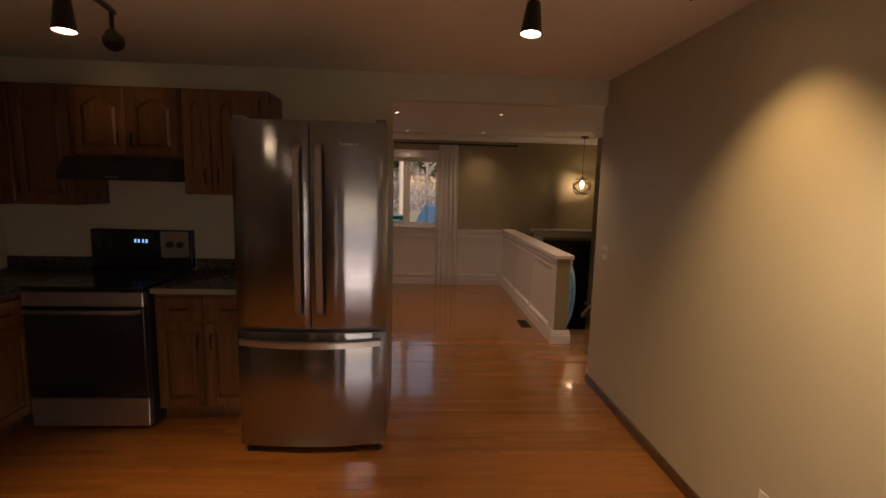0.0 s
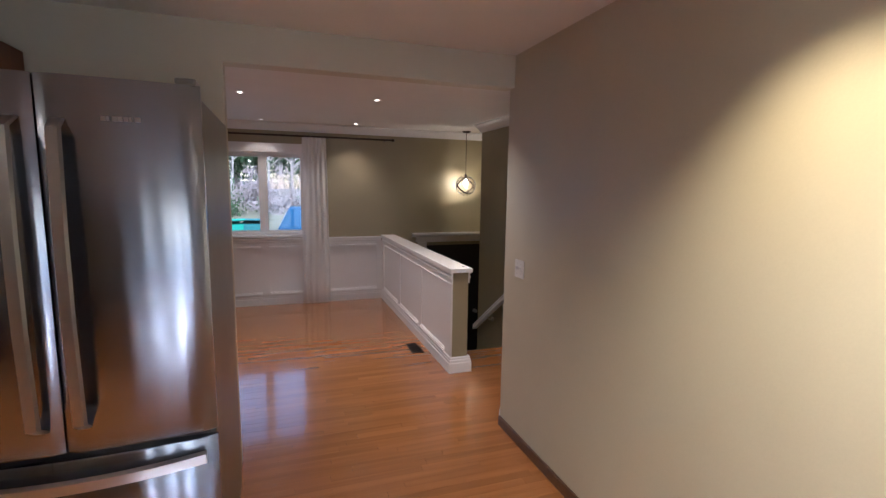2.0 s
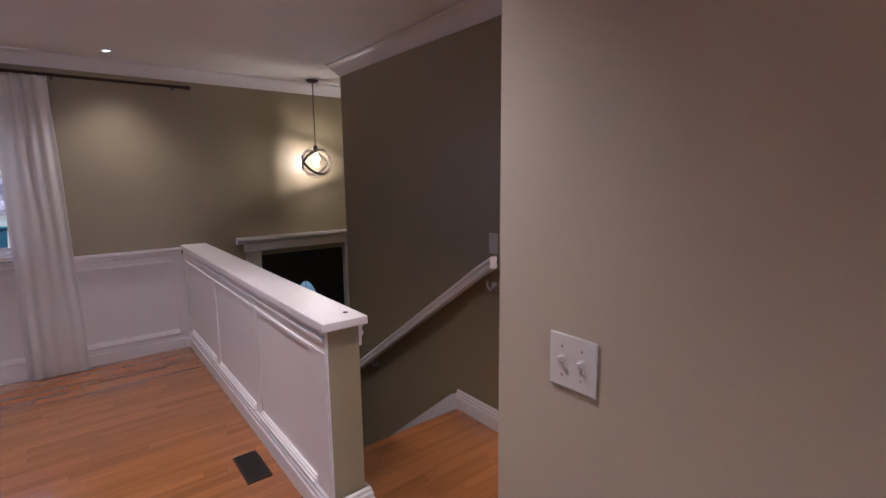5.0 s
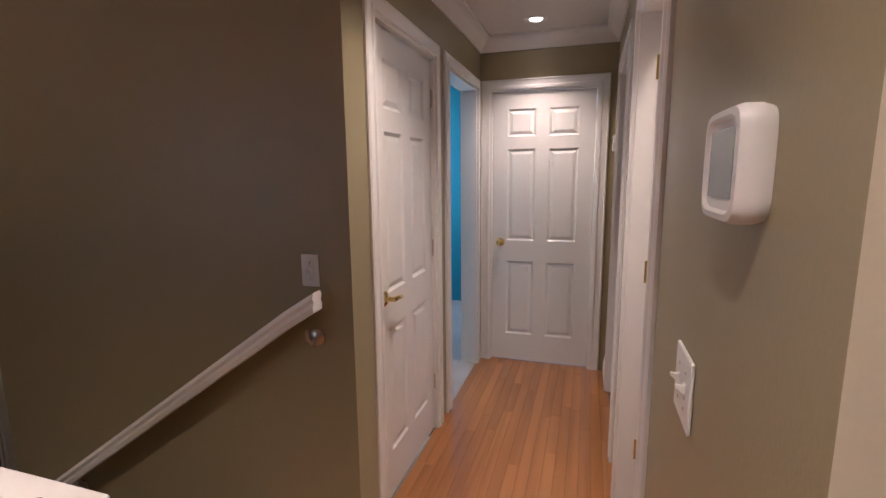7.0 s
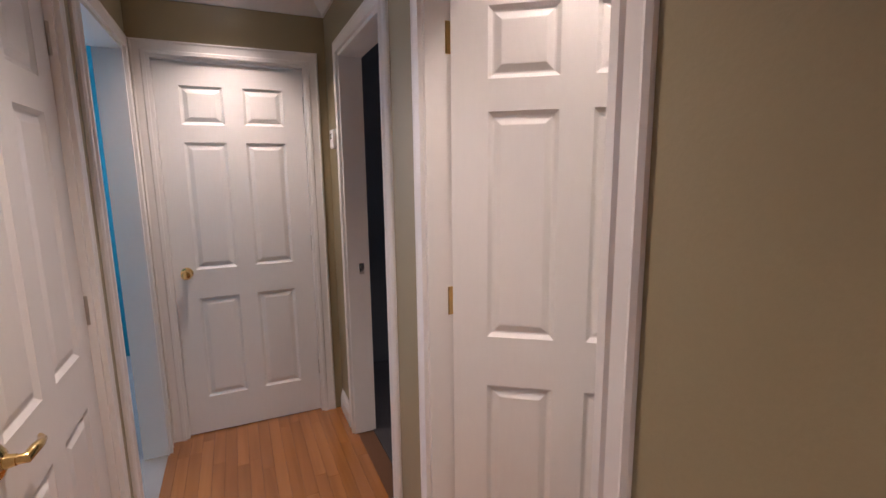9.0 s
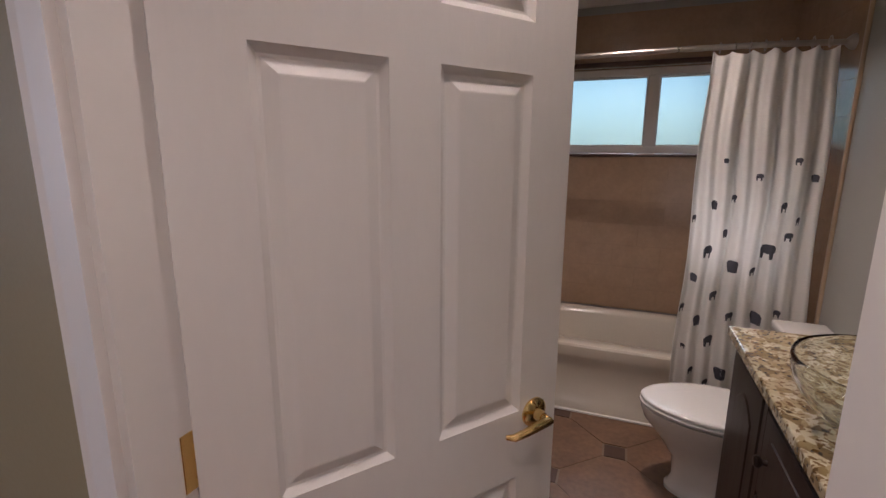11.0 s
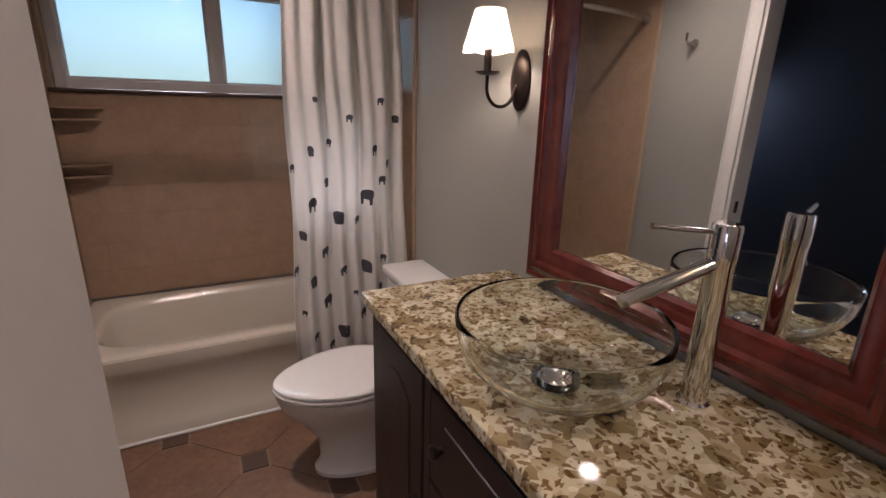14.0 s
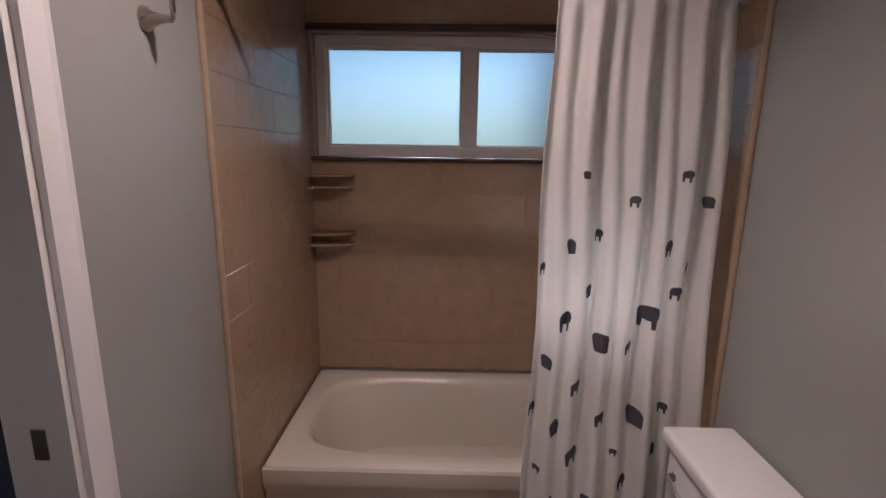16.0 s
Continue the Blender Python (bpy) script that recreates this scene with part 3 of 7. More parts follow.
def half_wall():
    root = thing("half_wall", "white panelled half wall with flat cap beside stairs", "half wall", (1.55, 6.1, 0), kind="structure")
    inv = root.matrix_basis.inverted()

    def add(name, bm, material, label=""):
        bmesh.ops.transform(bm, matrix=inv, verts=bm.verts)
        return part(name, bm, material, root, label)
    bm = bm_new()
    box(bm, 1.485, 1.625, 4.715, NW, -0.14, 0.884)
    add("core", bm, M_OLIVE, "olive painted core and end")
    bm = bm_new()
    box(bm, 1.452, 1.652, 4.680, NW, 0.888, 0.924, 0.004)
    add("cap", bm, M_WHITE)
    for x, s in ((1.485, -1), (1.625, 1)):
        bm = bm_new()
        prof = [(0, 0.79), (0.012, 0.79), (0.014, 0.828), (0.022, 0.836), (0.022, 0.850), (0.016, 0.856), (0.016, 0.868), (0.029, 0.878), (0.029, 0.8875), (0, 0.8875)]
        path = [(x, 4.715), (x, NW)] if s > 0 else [(x, NW), (x, 4.715)]
        sweep(bm, prof, path)
        add("frieze", bm, M_WHITE)
    bm = bm_new()
    box(bm, 1.476, 1.4845, 4.716, NW - 0.001, 0.0, 0.79)
    add("panel_sheet", bm, M_WAINS)
    for y0, y1 in ((4.72, 4.86), (5.62, 5.72), (6.55, 6.65), (7.5, 7.6)):
        bm = bm_new()
        box(bm, 1.468, 1.4755, y0, y1, 0.12, 0.789, 0.002, 1)
        add("batten", bm, M_WAINS)
    # stepped beads above the baseboard and below the rail, one pair a panel
    for y0, y1 in ((4.862, 5.618), (5.722, 6.548), (6.652, 7.498)):
        bm = bm_new()
        for d, z0, z1 in BEADS:
            box(bm, 1.4758 - d, 1.4758, y0, y1, z0, z1, 0.003, 2)
        add("panel_bead", bm, M_WHITE)
        bm = bm_new()
        box(bm, 1.4758 - 0.010, 1.4758, y0, y1, 0.772, 0.7895, 0.003, 2)
        add("panel_bead", bm, M_WHITE)
    bm = bm_new()
    prof = [(0, 0), (0.018, 0), (0.018, 0.085), (0.013, 0.092), (0.013, 0.112), (0.008, 0.118), (0.008, 0.132), (0, 0.142)]
    sweep(bm, prof, [(1.468, NW - 0.02), (1.468, 4.70), (1.640, 4.70), (1.640, 4.74)])
    add("baseboard", bm, M_WHITE)
    bm = bm_new()
    lathe(bm, [(0, 0.9255), (0.011, 0.9255), (0.011, 0.924)], 16, Matrix.Translation((1.60, 4.78, 0)))
    add("screw_cover", bm, M_BLACKM)


half_wall()


def front_wainscot():
    bm = bm_new()
    box(bm, -3.49, 1.476, NW - 0.009, NW - 0.001, 0.0, 0.80)
    for x0, x1 in ((-3.2, -3.1), (-2.0, -1.9), (-1.05, -0.95), (-0.16, -0.06), (0.42, 0.52), (1.38, 1.476)):
        box(bm, x0, x1, NW - 0.017, NW - 0.0095, 0.14, 0.84)
    tagged(finish("trim_wainscot", bm, M_WAINS), "white panelled wainscot below the window", "wainscot", kind="structure")
    edges = (-3.1, -2.0, -1.9, -1.05, -0.95, -0.16, -0.06, 0.42, 0.52, 1.38)
    bm = bm_new()
    for x0, x1 in zip(edges[0::2], edges[1::2]):
        for d, z0, z1 in BEADS:
            box(bm, x0 + 0.002, x1 - 0.002, NW - 0.0092 - d, NW - 0.0092, z0, z1, 0.003, 2)
        box(bm, x0 + 0.002, x1 - 0.002, NW - 0.034, NW - 0.0092, 0.78, 0.7995, 0.003, 2)
    tagged(finish("trim_panel_bead", bm, M_WHITE), "white stepped beads in the wainscot panels", "trim", kind="structure")
    bm = bm_new()
    prof = [(0, 0.80), (0.010, 0.80), (0.012, 0.84), (0.020, 0.855), (0.020, 0.875), (0.034, 0.885), (0.034, 0.905), (0, 0.905)]
    sweep(bm, prof, [(-3.49, NW - 0.0005), (1.45, NW - 0.0005)])
    tagged(finish("trim_chair_rail", bm, M_WHITE), "white moulded chair rail", "trim", kind="structure")


front_wainscot()


# ---- stairs ----
def stairs():
    root = thing("stairs", "wooden stairs going down to the front door", "stairs", (2.1, 5.2, 0), kind="structure")
    inv = root.matrix_basis.inverted()
    for k in range(1, 7):
        y0, z = 5.2 + 0.225 * (k - 1), -0.18 * k
        bm = bm_new()
        box(bm, 1.648, SW - 0.002, y0 - 0.0, y0 + 0.225, z - 0.16, z, 0.006)
        bmesh.ops.transform(bm, matrix=inv, verts=bm.verts)
        part("tread", bm, M_FLOOR, root)
    bm = bm_new()
    box(bm, 1.63, SW - 0.002, 5.17, 5.2, -0.05, 0.0, 0.01)
    bmesh.ops.transform(bm, matrix=inv, verts=bm.verts)
    part("nosing", bm, M_FLOOR, root)
    # stepped skirt along the wall
    bm = bm_new()
    pts = [(5.2, 0.128)]
    prof = [(5.2, -0.02)]
    zig = []
    for k in range(0, 7):
        y0 = 5.2 + 0.225 * k
        zig += [(y0, -0.18 * k - 0.01), (y0, -0.18 * (k + 1))] if k < 6 else [(y0, -0.18 * k)]
    top = [(5.2 + 0.225 * 6, -1.08 + 0.07), (5.26, 0.07), (5.2, 0.10)]
    poly = zig + top
    a = [bm.verts.new((SW - 0.016, y, z)) for y, z in poly]
    b = [bm.verts.new((SW - 0.003, y, z)) for y, z in poly]
    bm.faces.new(a)
    bm.faces.new(b[::-1])
    for i in range(len(poly)):
        j = (i + 1) % len(poly)
        bm.faces.new((a[i], b[i], b[j], a[j]))
    bmesh.ops.triangulate(bm, faces=[f for f in bm.faces if len(f.verts) > 4])
    bmesh.ops.transform(bm, matrix=inv, verts=bm.verts)
    part("skirt", bm, M_WHITE, root, "white painted stair skirt")


stairs()


def handrail():
    root = thing("handrail", "white wooden handrail on wall brackets by the stairs", "handrail", (SW, 4.9, 0.95))
    inv = root.matrix_basis.inverted()
    sec = [(-0.028, -0.03), (0.028, -0.03), (0.03, -0.012), (0.022, 0.0), (0.03, 0.014), (0.022, 0.03), (-0.022, 0.03), (-0.03, 0.014), (-0.022, 0.0), (-0.03, -0.012)]
    path = [(4.812, 1.022), (4.935, 0.945), (6.62, -0.23)]
    bm = bm_new()
    rings = []
    for i, (y, z) in enumerate(path):
        d = 0.0
        rings.append([bm.verts.new((SW - 0.065 + u, y, z + v * 1.15)) for u, v in sec])
    for a, b in zip(rings, rings[1:]):
        for i in range(len(sec)):
            j = (i + 1) % len(sec)
            bm.faces.new((a[i], a[j], b[j], b[i]))
    bm.faces.new(rings[0][::-1])
    bm.faces.new(rings[-1])
    bmesh.ops.transform(bm, matrix=inv, verts=bm.verts)
    part("rail", bm, M_WHITE, root)
    for y in (4.86, 6.2):
        z = 0.94 if y < 5 else 0.06
        bm = bm_new()
        lathe(bm, [(0, 0.0), (0.03, 0.0), (0.032, -0.006), (0.02, -0.014), (0, -0.016)], 20, Matrix.Translation((SW - 0.001, y, z - 0.075)) @ Euler((0, radians(90), 0)).to_matrix().to_4x4())
        tube(bm, [(SW - 0.012, y, z - 0.075), (SW - 0.04, y, z - 0.088), (SW - 0.066, y, z - 0.06), (SW - 0.066, y, z - 0.03)], 0.007, 8)
        bmesh.ops.transform(bm, matrix=inv, verts=bm.verts)
        part("bracket", bm, M_NICKEL, root, "curved metal wall bracket", True)


handrail()


# ---- doors ----
def lever(parent, at, flip, material):
    """Rose and curved lever on a door's face at at=(x, y, z), y outwards; flip: lever to +x or -x."""
    x, y, z = at
    bm = bm_new()
    turn = Euler((radians(90) if y < 0 else radians(-90), 0, 0)).to_matrix().to_4x4()
    m = Matrix.Translation((x, y, z)) @ turn
    lathe(bm, [(0, 0.0), (0.033, 0.0), (0.033, 0.004), (0.026, 0.010), (0.014, 0.014), (0.011, 0.03), (0.0, 0.032)], 24, m)
    s = -1 if y < 0 else 1
    yo = y + s * 0.045
    pts = [(x, y + s * 0.02, z), (x, yo, z), (x + flip * 0.03, yo + s * 0.004, z + 0.002), (x + flip * 0.06, yo + s * 0.002, z - 0.004), (x + flip * 0.09, yo - s * 0.004, z - 0.010), (x + flip * 0.105, yo - s * 0.012, z - 0.008)]
    tube(bm, pts, [0.009, 0.011, 0.010, 0.009, 0.008, 0.005], 10)
    return part("handle", bm, material, parent, "polished brass lever handle" if material is M_BRASS else "dark lever handle", True)


def six_panel_door(label, w, h, m, hinge_side, handle_metal=M_BRASS, hinges=M_NICKEL, faces=(-1, 1), knob=False):
    """A white six-panel door, x from 0 (hinge edge) to w, y across its thickness, seen from both faces. m: its pose."""
    root = thing("panel_door", label, "door", m)
    t = 0.0175
    stile, mull = 0.115 * w / 0.76, 0.10 * w / 0.76
    rails = [(0, 0.21), (0.785, 0.945), (1.62, 1.71), (h - 0.115, h)]
    bm = bm_new()
    box(bm, 0, stile, -t, t, 0, h)
    box(bm, w - stile, w, -t, t, 0, h)
    box(bm, (w - mull) / 2, (w + mull) / 2, -t, t, 0.2101, h - 0.1151)
    for z0, z1 in rails:
        for x0, x1 in ((stile, (w - mull) / 2), ((w + mull) / 2, w - stile)):
            box(bm, x0, x1, -t, t, z0, z1)
    box(bm, (w - mull) / 2, (w + mull) / 2, -t, t, 0, 0.21)
    box(bm, (w - mull) / 2, (w + mull) / 2, -t, t, h - 0.115, h)
    part("frame", bm, M_DOOR, root)
    for z0, z1 in ((0.21, 0.785), (0.945, 1.62), (1.71, h - 0.115)):
        for x0, x1 in ((stile, (w - mull) / 2), ((w + mull) / 2, w - stile)):
            bm = bm_new()
            for s in (-1, 1):
                rows = []
                for inset, y in ((0.0, t - 0.001), (0.012, t - 0.010), (0.017, t - 0.0105), (0.037, t - 0.002), (0.040, t - 0.0015)):
                    rows.append([bm.verts.new((x, s * y, z)) for x, z in ((x0 + inset, z0 + inset), (x1 - inset, z0 + inset), (x1 - inset, z1 - inset), (x0 + inset, z1 - inset))])
                for a, b in zip(rows, rows[1:]):
                    for i in range(4):
                        j = (i + 1) % 4
                        bm.faces.new((a[i], a[j], b[j], b[i]) if s < 0 else (a[j], a[i], b[i], b[j]))
                bm.faces.new(rows[-1] if s < 0 else rows[-1][::-1])
            me = bpy.data.meshes.new("panel")
            bm.to_mesh(me)
            bm.free()
            me.materials.append(M_DOOR)
            p = new("panel", me)
            p.parent = root
    for s in faces:
        if knob:
            bm = bm_new()
            lathe(bm, [(0, 0.0), (0.031, 0.0), (0.030, 0.005), (0.013, 0.012), (0.012, 0.03), (0.024, 0.040), (0.027, 0.052), (0.020, 0.063), (0.0, 0.066)], 24, Matrix.Translation((w - 0.065, s * t, 0.93)) @ pose(0, 0, 0, -90 * s, 0, 0))
            part("knob", bm, handle_metal, root, "round polished brass knob", True)
        else:
            lever(root, (w - 0.065, s * t, 0.93), -1, handle_metal)
    for z in (0.28, 1.05, 1.83):
        bm = bm_new()
        tube(bm, [(-0.004, hinge_side * (t + 0.004), z - 0.045), (-0.004, hinge_side * (t + 0.004), z + 0.045)], 0.0065, 10)
        box(bm, -0.03, -0.002, hinge_side * t - 0.002, hinge_side * t + 0.002, z - 0.045, z + 0.045, 0.001, 1)
        part("hinge", bm, hinges, root, "", True)
    return root


six_panel_door("white six-panel closet door, closed, with brass lever", 0.70, 2.02, Matrix.Translation((3.518, HN + 0.035, 0.008)) @ pose(0, 0, 0, 0, 0, 180), 1, faces=(1,))
six_panel_door("white six-panel door, closed, at the hall's end", 0.724, 2.02, Matrix.Translation((HE + 0.035, 3.893, 0.008)) @ pose(0, 0, 0, 0, 0, 90), 1, faces=(1,), knob=True)
BATH_DOOR = six_panel_door("white six-panel bathroom door, standing half open", 0.708, 2.02, Matrix.Translation((3.117, BN + 0.03, 0.008)) @ pose(0, 0, 0, 0, 0, 180 + 54), 1, hinges=M_BRASS)


for z in (0.29, 1.06, 1.84):
    bm = bm_new()
    box(bm, 3.1165, 3.1188, 3.652, 3.700, z - 0.045, z + 0.045, 0.0008, 1)
    for q in (-0.028, 0.0, 0.028):
        lathe(bm, [(0, 0), (0.004, 0), (0.003, 0.0012), (0, 0.0014)], 10, Matrix.Translation((3.1166, 3.678, z + q)) @ Euler((0, radians(-90), 0)).to_matrix().to_4x4())
    bmesh.ops.transform(bm, matrix=BATH_DOOR.matrix_basis.inverted(), verts=bm.verts)
    part("hinge_leaf", bm, M_BRASS, BATH_DOOR, "polished brass hinge leaf with screws")


def strike(axis, at, label):
    bm = bm_new()
    x, y, z = at
    if axis == "x":
        box(bm, x - 0.002, x + 0.002, y - 0.013, y + 0.013, z - 0.03, z + 0.03, 0.001, 1)
        box(bm, x - 0.003, x + 0.003, y - 0.006, y + 0.006, z - 0.012, z + 0.012)
    else:
        box(bm, x - 0.013, x + 0.013, y - 0.002, y + 0.002, z - 0.03, z + 0.03, 0.001, 1)
        box(bm, x - 0.006, x + 0.006, y - 0.003, y + 0.003, z - 0.012, z + 0.012)
    return solid("strike_plate", bm, M_NICKEL, label, "strike plate")


strike("x", (4.262, HS - 0.07, 0.95), "small metal strike plate in white door jamb")
strike("x", (3.788, HN + 0.06, 0.95), "small metal strike plate in white door jamb")
strike("y", (BE + 0.05, 2.218, 1.0), "small metal strike plate in white door jamb")


def front_door():
    root = thing("front_door", "black front door with oval leaded glass, closed", "door", (2.57, NW + 0.05, -1.255))
    bm = bm_new()
    # slab with an oval hole
    W, H, cx, cz, rx, rz, n = 0.435, 2.0, 0.0, 1.10, 0.19, 0.60, 40
    for s in (-1, 1):
        oval = [bm.verts.new((rx * math.cos(2 * math.pi * i / n), s * 0.022, cz + rz * math.sin(2 * math.pi * i / n))) for i in range(n)]
        rim = []
        for i in range(n):
            a = 2 * math.pi * i / n
            c, q = math.cos(a), math.sin(a)
            k = min(W / abs(c) if abs(c) > 1e-6 else 9, ((H - cz) if q > 0 else cz) / abs(q) if abs(q) > 1e-6 else 9)
            rim.append(bm.verts.new((c * k, s * 0.022, cz + q * k)))
        for x in (-W, W):
            for z in (0.0, H):
                near = min(rim, key=lambda v: (v.co.x - x) ** 2 + (v.co.z - z) ** 2)
                near.co = (x, s * 0.022, z)
        for i in range(n):
            j = (i + 1) % n
            bm.faces.new((oval[i], oval[j], rim[j], rim[i]))
    part("slab", bm, M_FRONTDOOR, root)
    bm = bm_new()
    for k in range(1):
        ring = [(rx * math.cos(2 * math.pi * i / n), -0.024, cz + rz * math.sin(2 * math.pi * i / n)) for i in range(n + 1)]
        tube(bm, ring, 0.016, 8, False)
    part("oval_frame", bm, M_FRONTDOOR, root, "", True)
    bm = bm_new()
    prismv = [bm.verts.new((rx * math.cos(2 * math.pi * i / n), 0.0, cz + rz * math.sin(2 * math.pi * i / n))) for i in range(n)]
    bm.faces.new(prismv)
    ext = bmesh.ops.extrude_face_region(bm, geom=bm.faces[:])
    bmesh.ops.translate(bm, vec=(0, 0.006, 0), verts=[v for v in ext["geom"] if isinstance(v, bmesh.types.BMVert)])
    pane = part("glass", bm, M_OVAL, root, "oval leaded glass")
    pane.visible_shadow = False
    bm = bm_new()
    for k in (0.35, 0.7):
        tube(bm, [(rx * k * math.cos(2 * math.pi * i / 32), -0.004, cz + rz * k * math.sin(2 * math.pi * i / 32)) for i in range(33)], 0.0035, 6, False)
    for i in range(10):
        a = 2 * math.pi * i / 10
        tube(bm, [(rx * 0.35 * math.cos(a), -0.004, cz + rz * 0.35 * math.sin(a)), (rx * 0.98 * math.cos(a + 0.25), -0.004, cz + rz * 0.98 * math.sin(a + 0.25))], 0.003, 6, False)
    part("lead_lines", bm, M_BLACKM, root)
    bm = bm_new()
    lathe(bm, [(0, 0), (0.03, 0), (0.03, 0.01), (0.012, 0.015), (0.012, 0.03), (0.027, 0.045), (0.025, 0.065), (0, 0.072)], 20, Matrix.Translation((0.37, -0.022, 0.95)) @ Euler((radians(90), 0, 0)).to_matrix().to_4x4())
    part("knob", bm, M_NICKEL, root, "", True)
    # white surround with a mantel-like head
    sur = thing("door_surround", "white front door surround with a moulded head", "door surround", (2.57, NW, -1.26), kind="structure")
    bm = bm_new()
    for s in (-1, 1):
        x0, x1 = sorted((s * 0.443, s * 0.58))
        box(bm, x0, x1, -0.03, -0.0005, 0.0, 2.06, 0.003, 1)
    part("side_casing", bm, M_WHITE, sur)
    bm = bm_new()
    box(bm, -0.60, 0.60, -0.035, -0.0005, 2.063, 2.14, 0.003, 1)
    part("head", bm, M_WHITE, sur)
    bm = bm_new()
    sweep(bm, [(0, 2.142), (0.04, 2.142), (0.05, 2.16), (0.07, 2.175), (0.07, 2.2), (0, 2.2)], [(-0.66, -0.0005), (0.66, -0.0005)])
    part("cornice", bm, M_WHITE, sur)


front_door()


# ---- windows ----
def window(name, axis, label, a0, a1, z0, z1, y0, y1, mullions, pane_mat, frame=0.045, rail=0.03, sashes=True):
    """A framed window; axis y: it lies in a wall that runs along x, between y0 and y1."""
    root = thing(name, label, "window", ((a0 + a1) / 2, (y0 + y1) / 2, z0) if axis == "y" else ((y0 + y1) / 2, (a0 + a1) / 2, z0), kind="structure")
    inv = root.matrix_basis.inverted()

    def bx(bm, a, b, c, d, e, f, bev=0.003):
        if axis == "y":
            box(bm, a, b, c, d, e, f, bev, 1)
        else:
            box(bm, c, d, a, b, e, f, bev, 1)

    def add(nm, bm, material, lab=""):
        bmesh.ops.transform(bm, matrix=inv, verts=bm.verts)
        return part(nm, bm, material, root, lab)
    bm = bm_new()
    bx(bm, a0, a0 + frame, y0, y1, z0, z1)
    bx(bm, a1 - frame, a1, y0, y1, z0, z1)
    bx(bm, a0 + frame, a1 - frame, y0, y1, z1 - frame, z1)
    bx(bm, a0 + frame, a1 - frame, y0, y1, z0, z0 + frame)
    add("window_frame", bm, M_WHITE)
    for mx in mullions:
        bm = bm_new()
        bx(bm, mx - 0.032, mx + 0.032, y0 + 0.004, y1 - 0.004, z0 + frame, z1 - frame)
        add("mullion", bm, M_WHITE)
    edges = [a0 + frame] + [e for m in mullions for e in (m - 0.032, m + 0.032)] + [a1 - frame]
    for k in range(0, len(edges), 2):
        e0, e1 = edges[k], edges[k + 1]
        ym = (y0 + y1) / 2 + (0.008 if (k // 2) % 2 else -0.008)
        bm = bm_new()
        r = rail
        bx(bm, e0, e0 + r, ym - 0.012, ym + 0.012, z0 + frame, z1 - frame, 0.002)
        bx(bm, e1 - r, e1, ym - 0.012, ym + 0.012, z0 + frame, z1 - frame, 0.002)
        bx(bm, e0 + r, e1 - r, ym - 0.012, ym + 0.012, z1 - frame - r, z1 - frame, 0.002)
        bx(bm, e0 + r, e1 - r, ym - 0.012, ym + 0.012, z0 + frame, z0 + frame + r, 0.002)
        add("sash", bm, M_WHITE)
        bm = bm_new()
        bx(bm, e0 + r, e1 - r, ym - 0.003, ym + 0.003, z0 + frame + r, z1 - frame - r, 0)
        pane = add("pane", bm, pane_mat)
        pane.visible_shadow = False
    return root


window("window_1", "y", "white framed picture window with sliding sash", -1.95, 0.42, 0.95, 2.03, NW + 0.05, NW + 0.12, (-1.42, -0.11), M_GLASS, 0.035, 0.022)
window("window_2", "y", "high frosted bathroom slider in a white frame", 1.86, 3.165, 1.49, 2.03, 0.58, 0.66, (2.45,), M_FROST, 0.045, 0.012)
window("window_3", "x", "bedroom window with greenery outside", 0.63, 1.05, 1.08, 2.05, 5.24, 5.30, (), M_GLASS)
window("window_4", "y", "white framed glazed patio door", -0.4, 1.3, 0.1, 2.05, -2.68, -2.62, (0.45,), M_GLASS)
# slab added out of view to darken the top of the frosted panes
slab("window_shading_slab", [(BW - 0.1, 5.4, -0.15, 0.497)], 2.30, 2.42, M_WHITE, "unseen white slab added to shade the top of the bathroom window", "roof")
# casing and sill of the picture window
bm = bm_new()
for x0, x1, z0, z1 in ((-2.04, -1.95, 0.95, 2.15), (0.42, 0.51, 0.95, 2.15), (-1.95, 0.42, 2.03, 2.15)):
    box(bm, x0, x1, NW - 0.02, NW - 0.001, z0, z1, 0.003, 1)
box(bm, -2.08, 0.55, NW - 0.05, NW + 0.05, 0.915, 0.948, 0.006, 2)
tagged(finish("trim_window_casing", bm, M_WHITE), "white window casing with a thick sill", "trim", kind="structure")
# dark tile sill and head under the bathroom window
bm = bm_new()
box(bm, 1.86, BE, 0.665, 0.735, 1.468, 1.488, 0.006, 2)
box(bm, 1.80, BE, 0.70, 0.735, 2.036, 2.066, 0.006, 2)
tagged(finish("trim_bath_window_sill", bm, M_TILEDOT, True), "dark brown tile sill of the bathroom window", "trim", kind="structure")


def moved(bm, root):
    bmesh.ops.transform(bm, matrix=root.matrix_basis.inverted(), verts=bm.verts)
    return bm


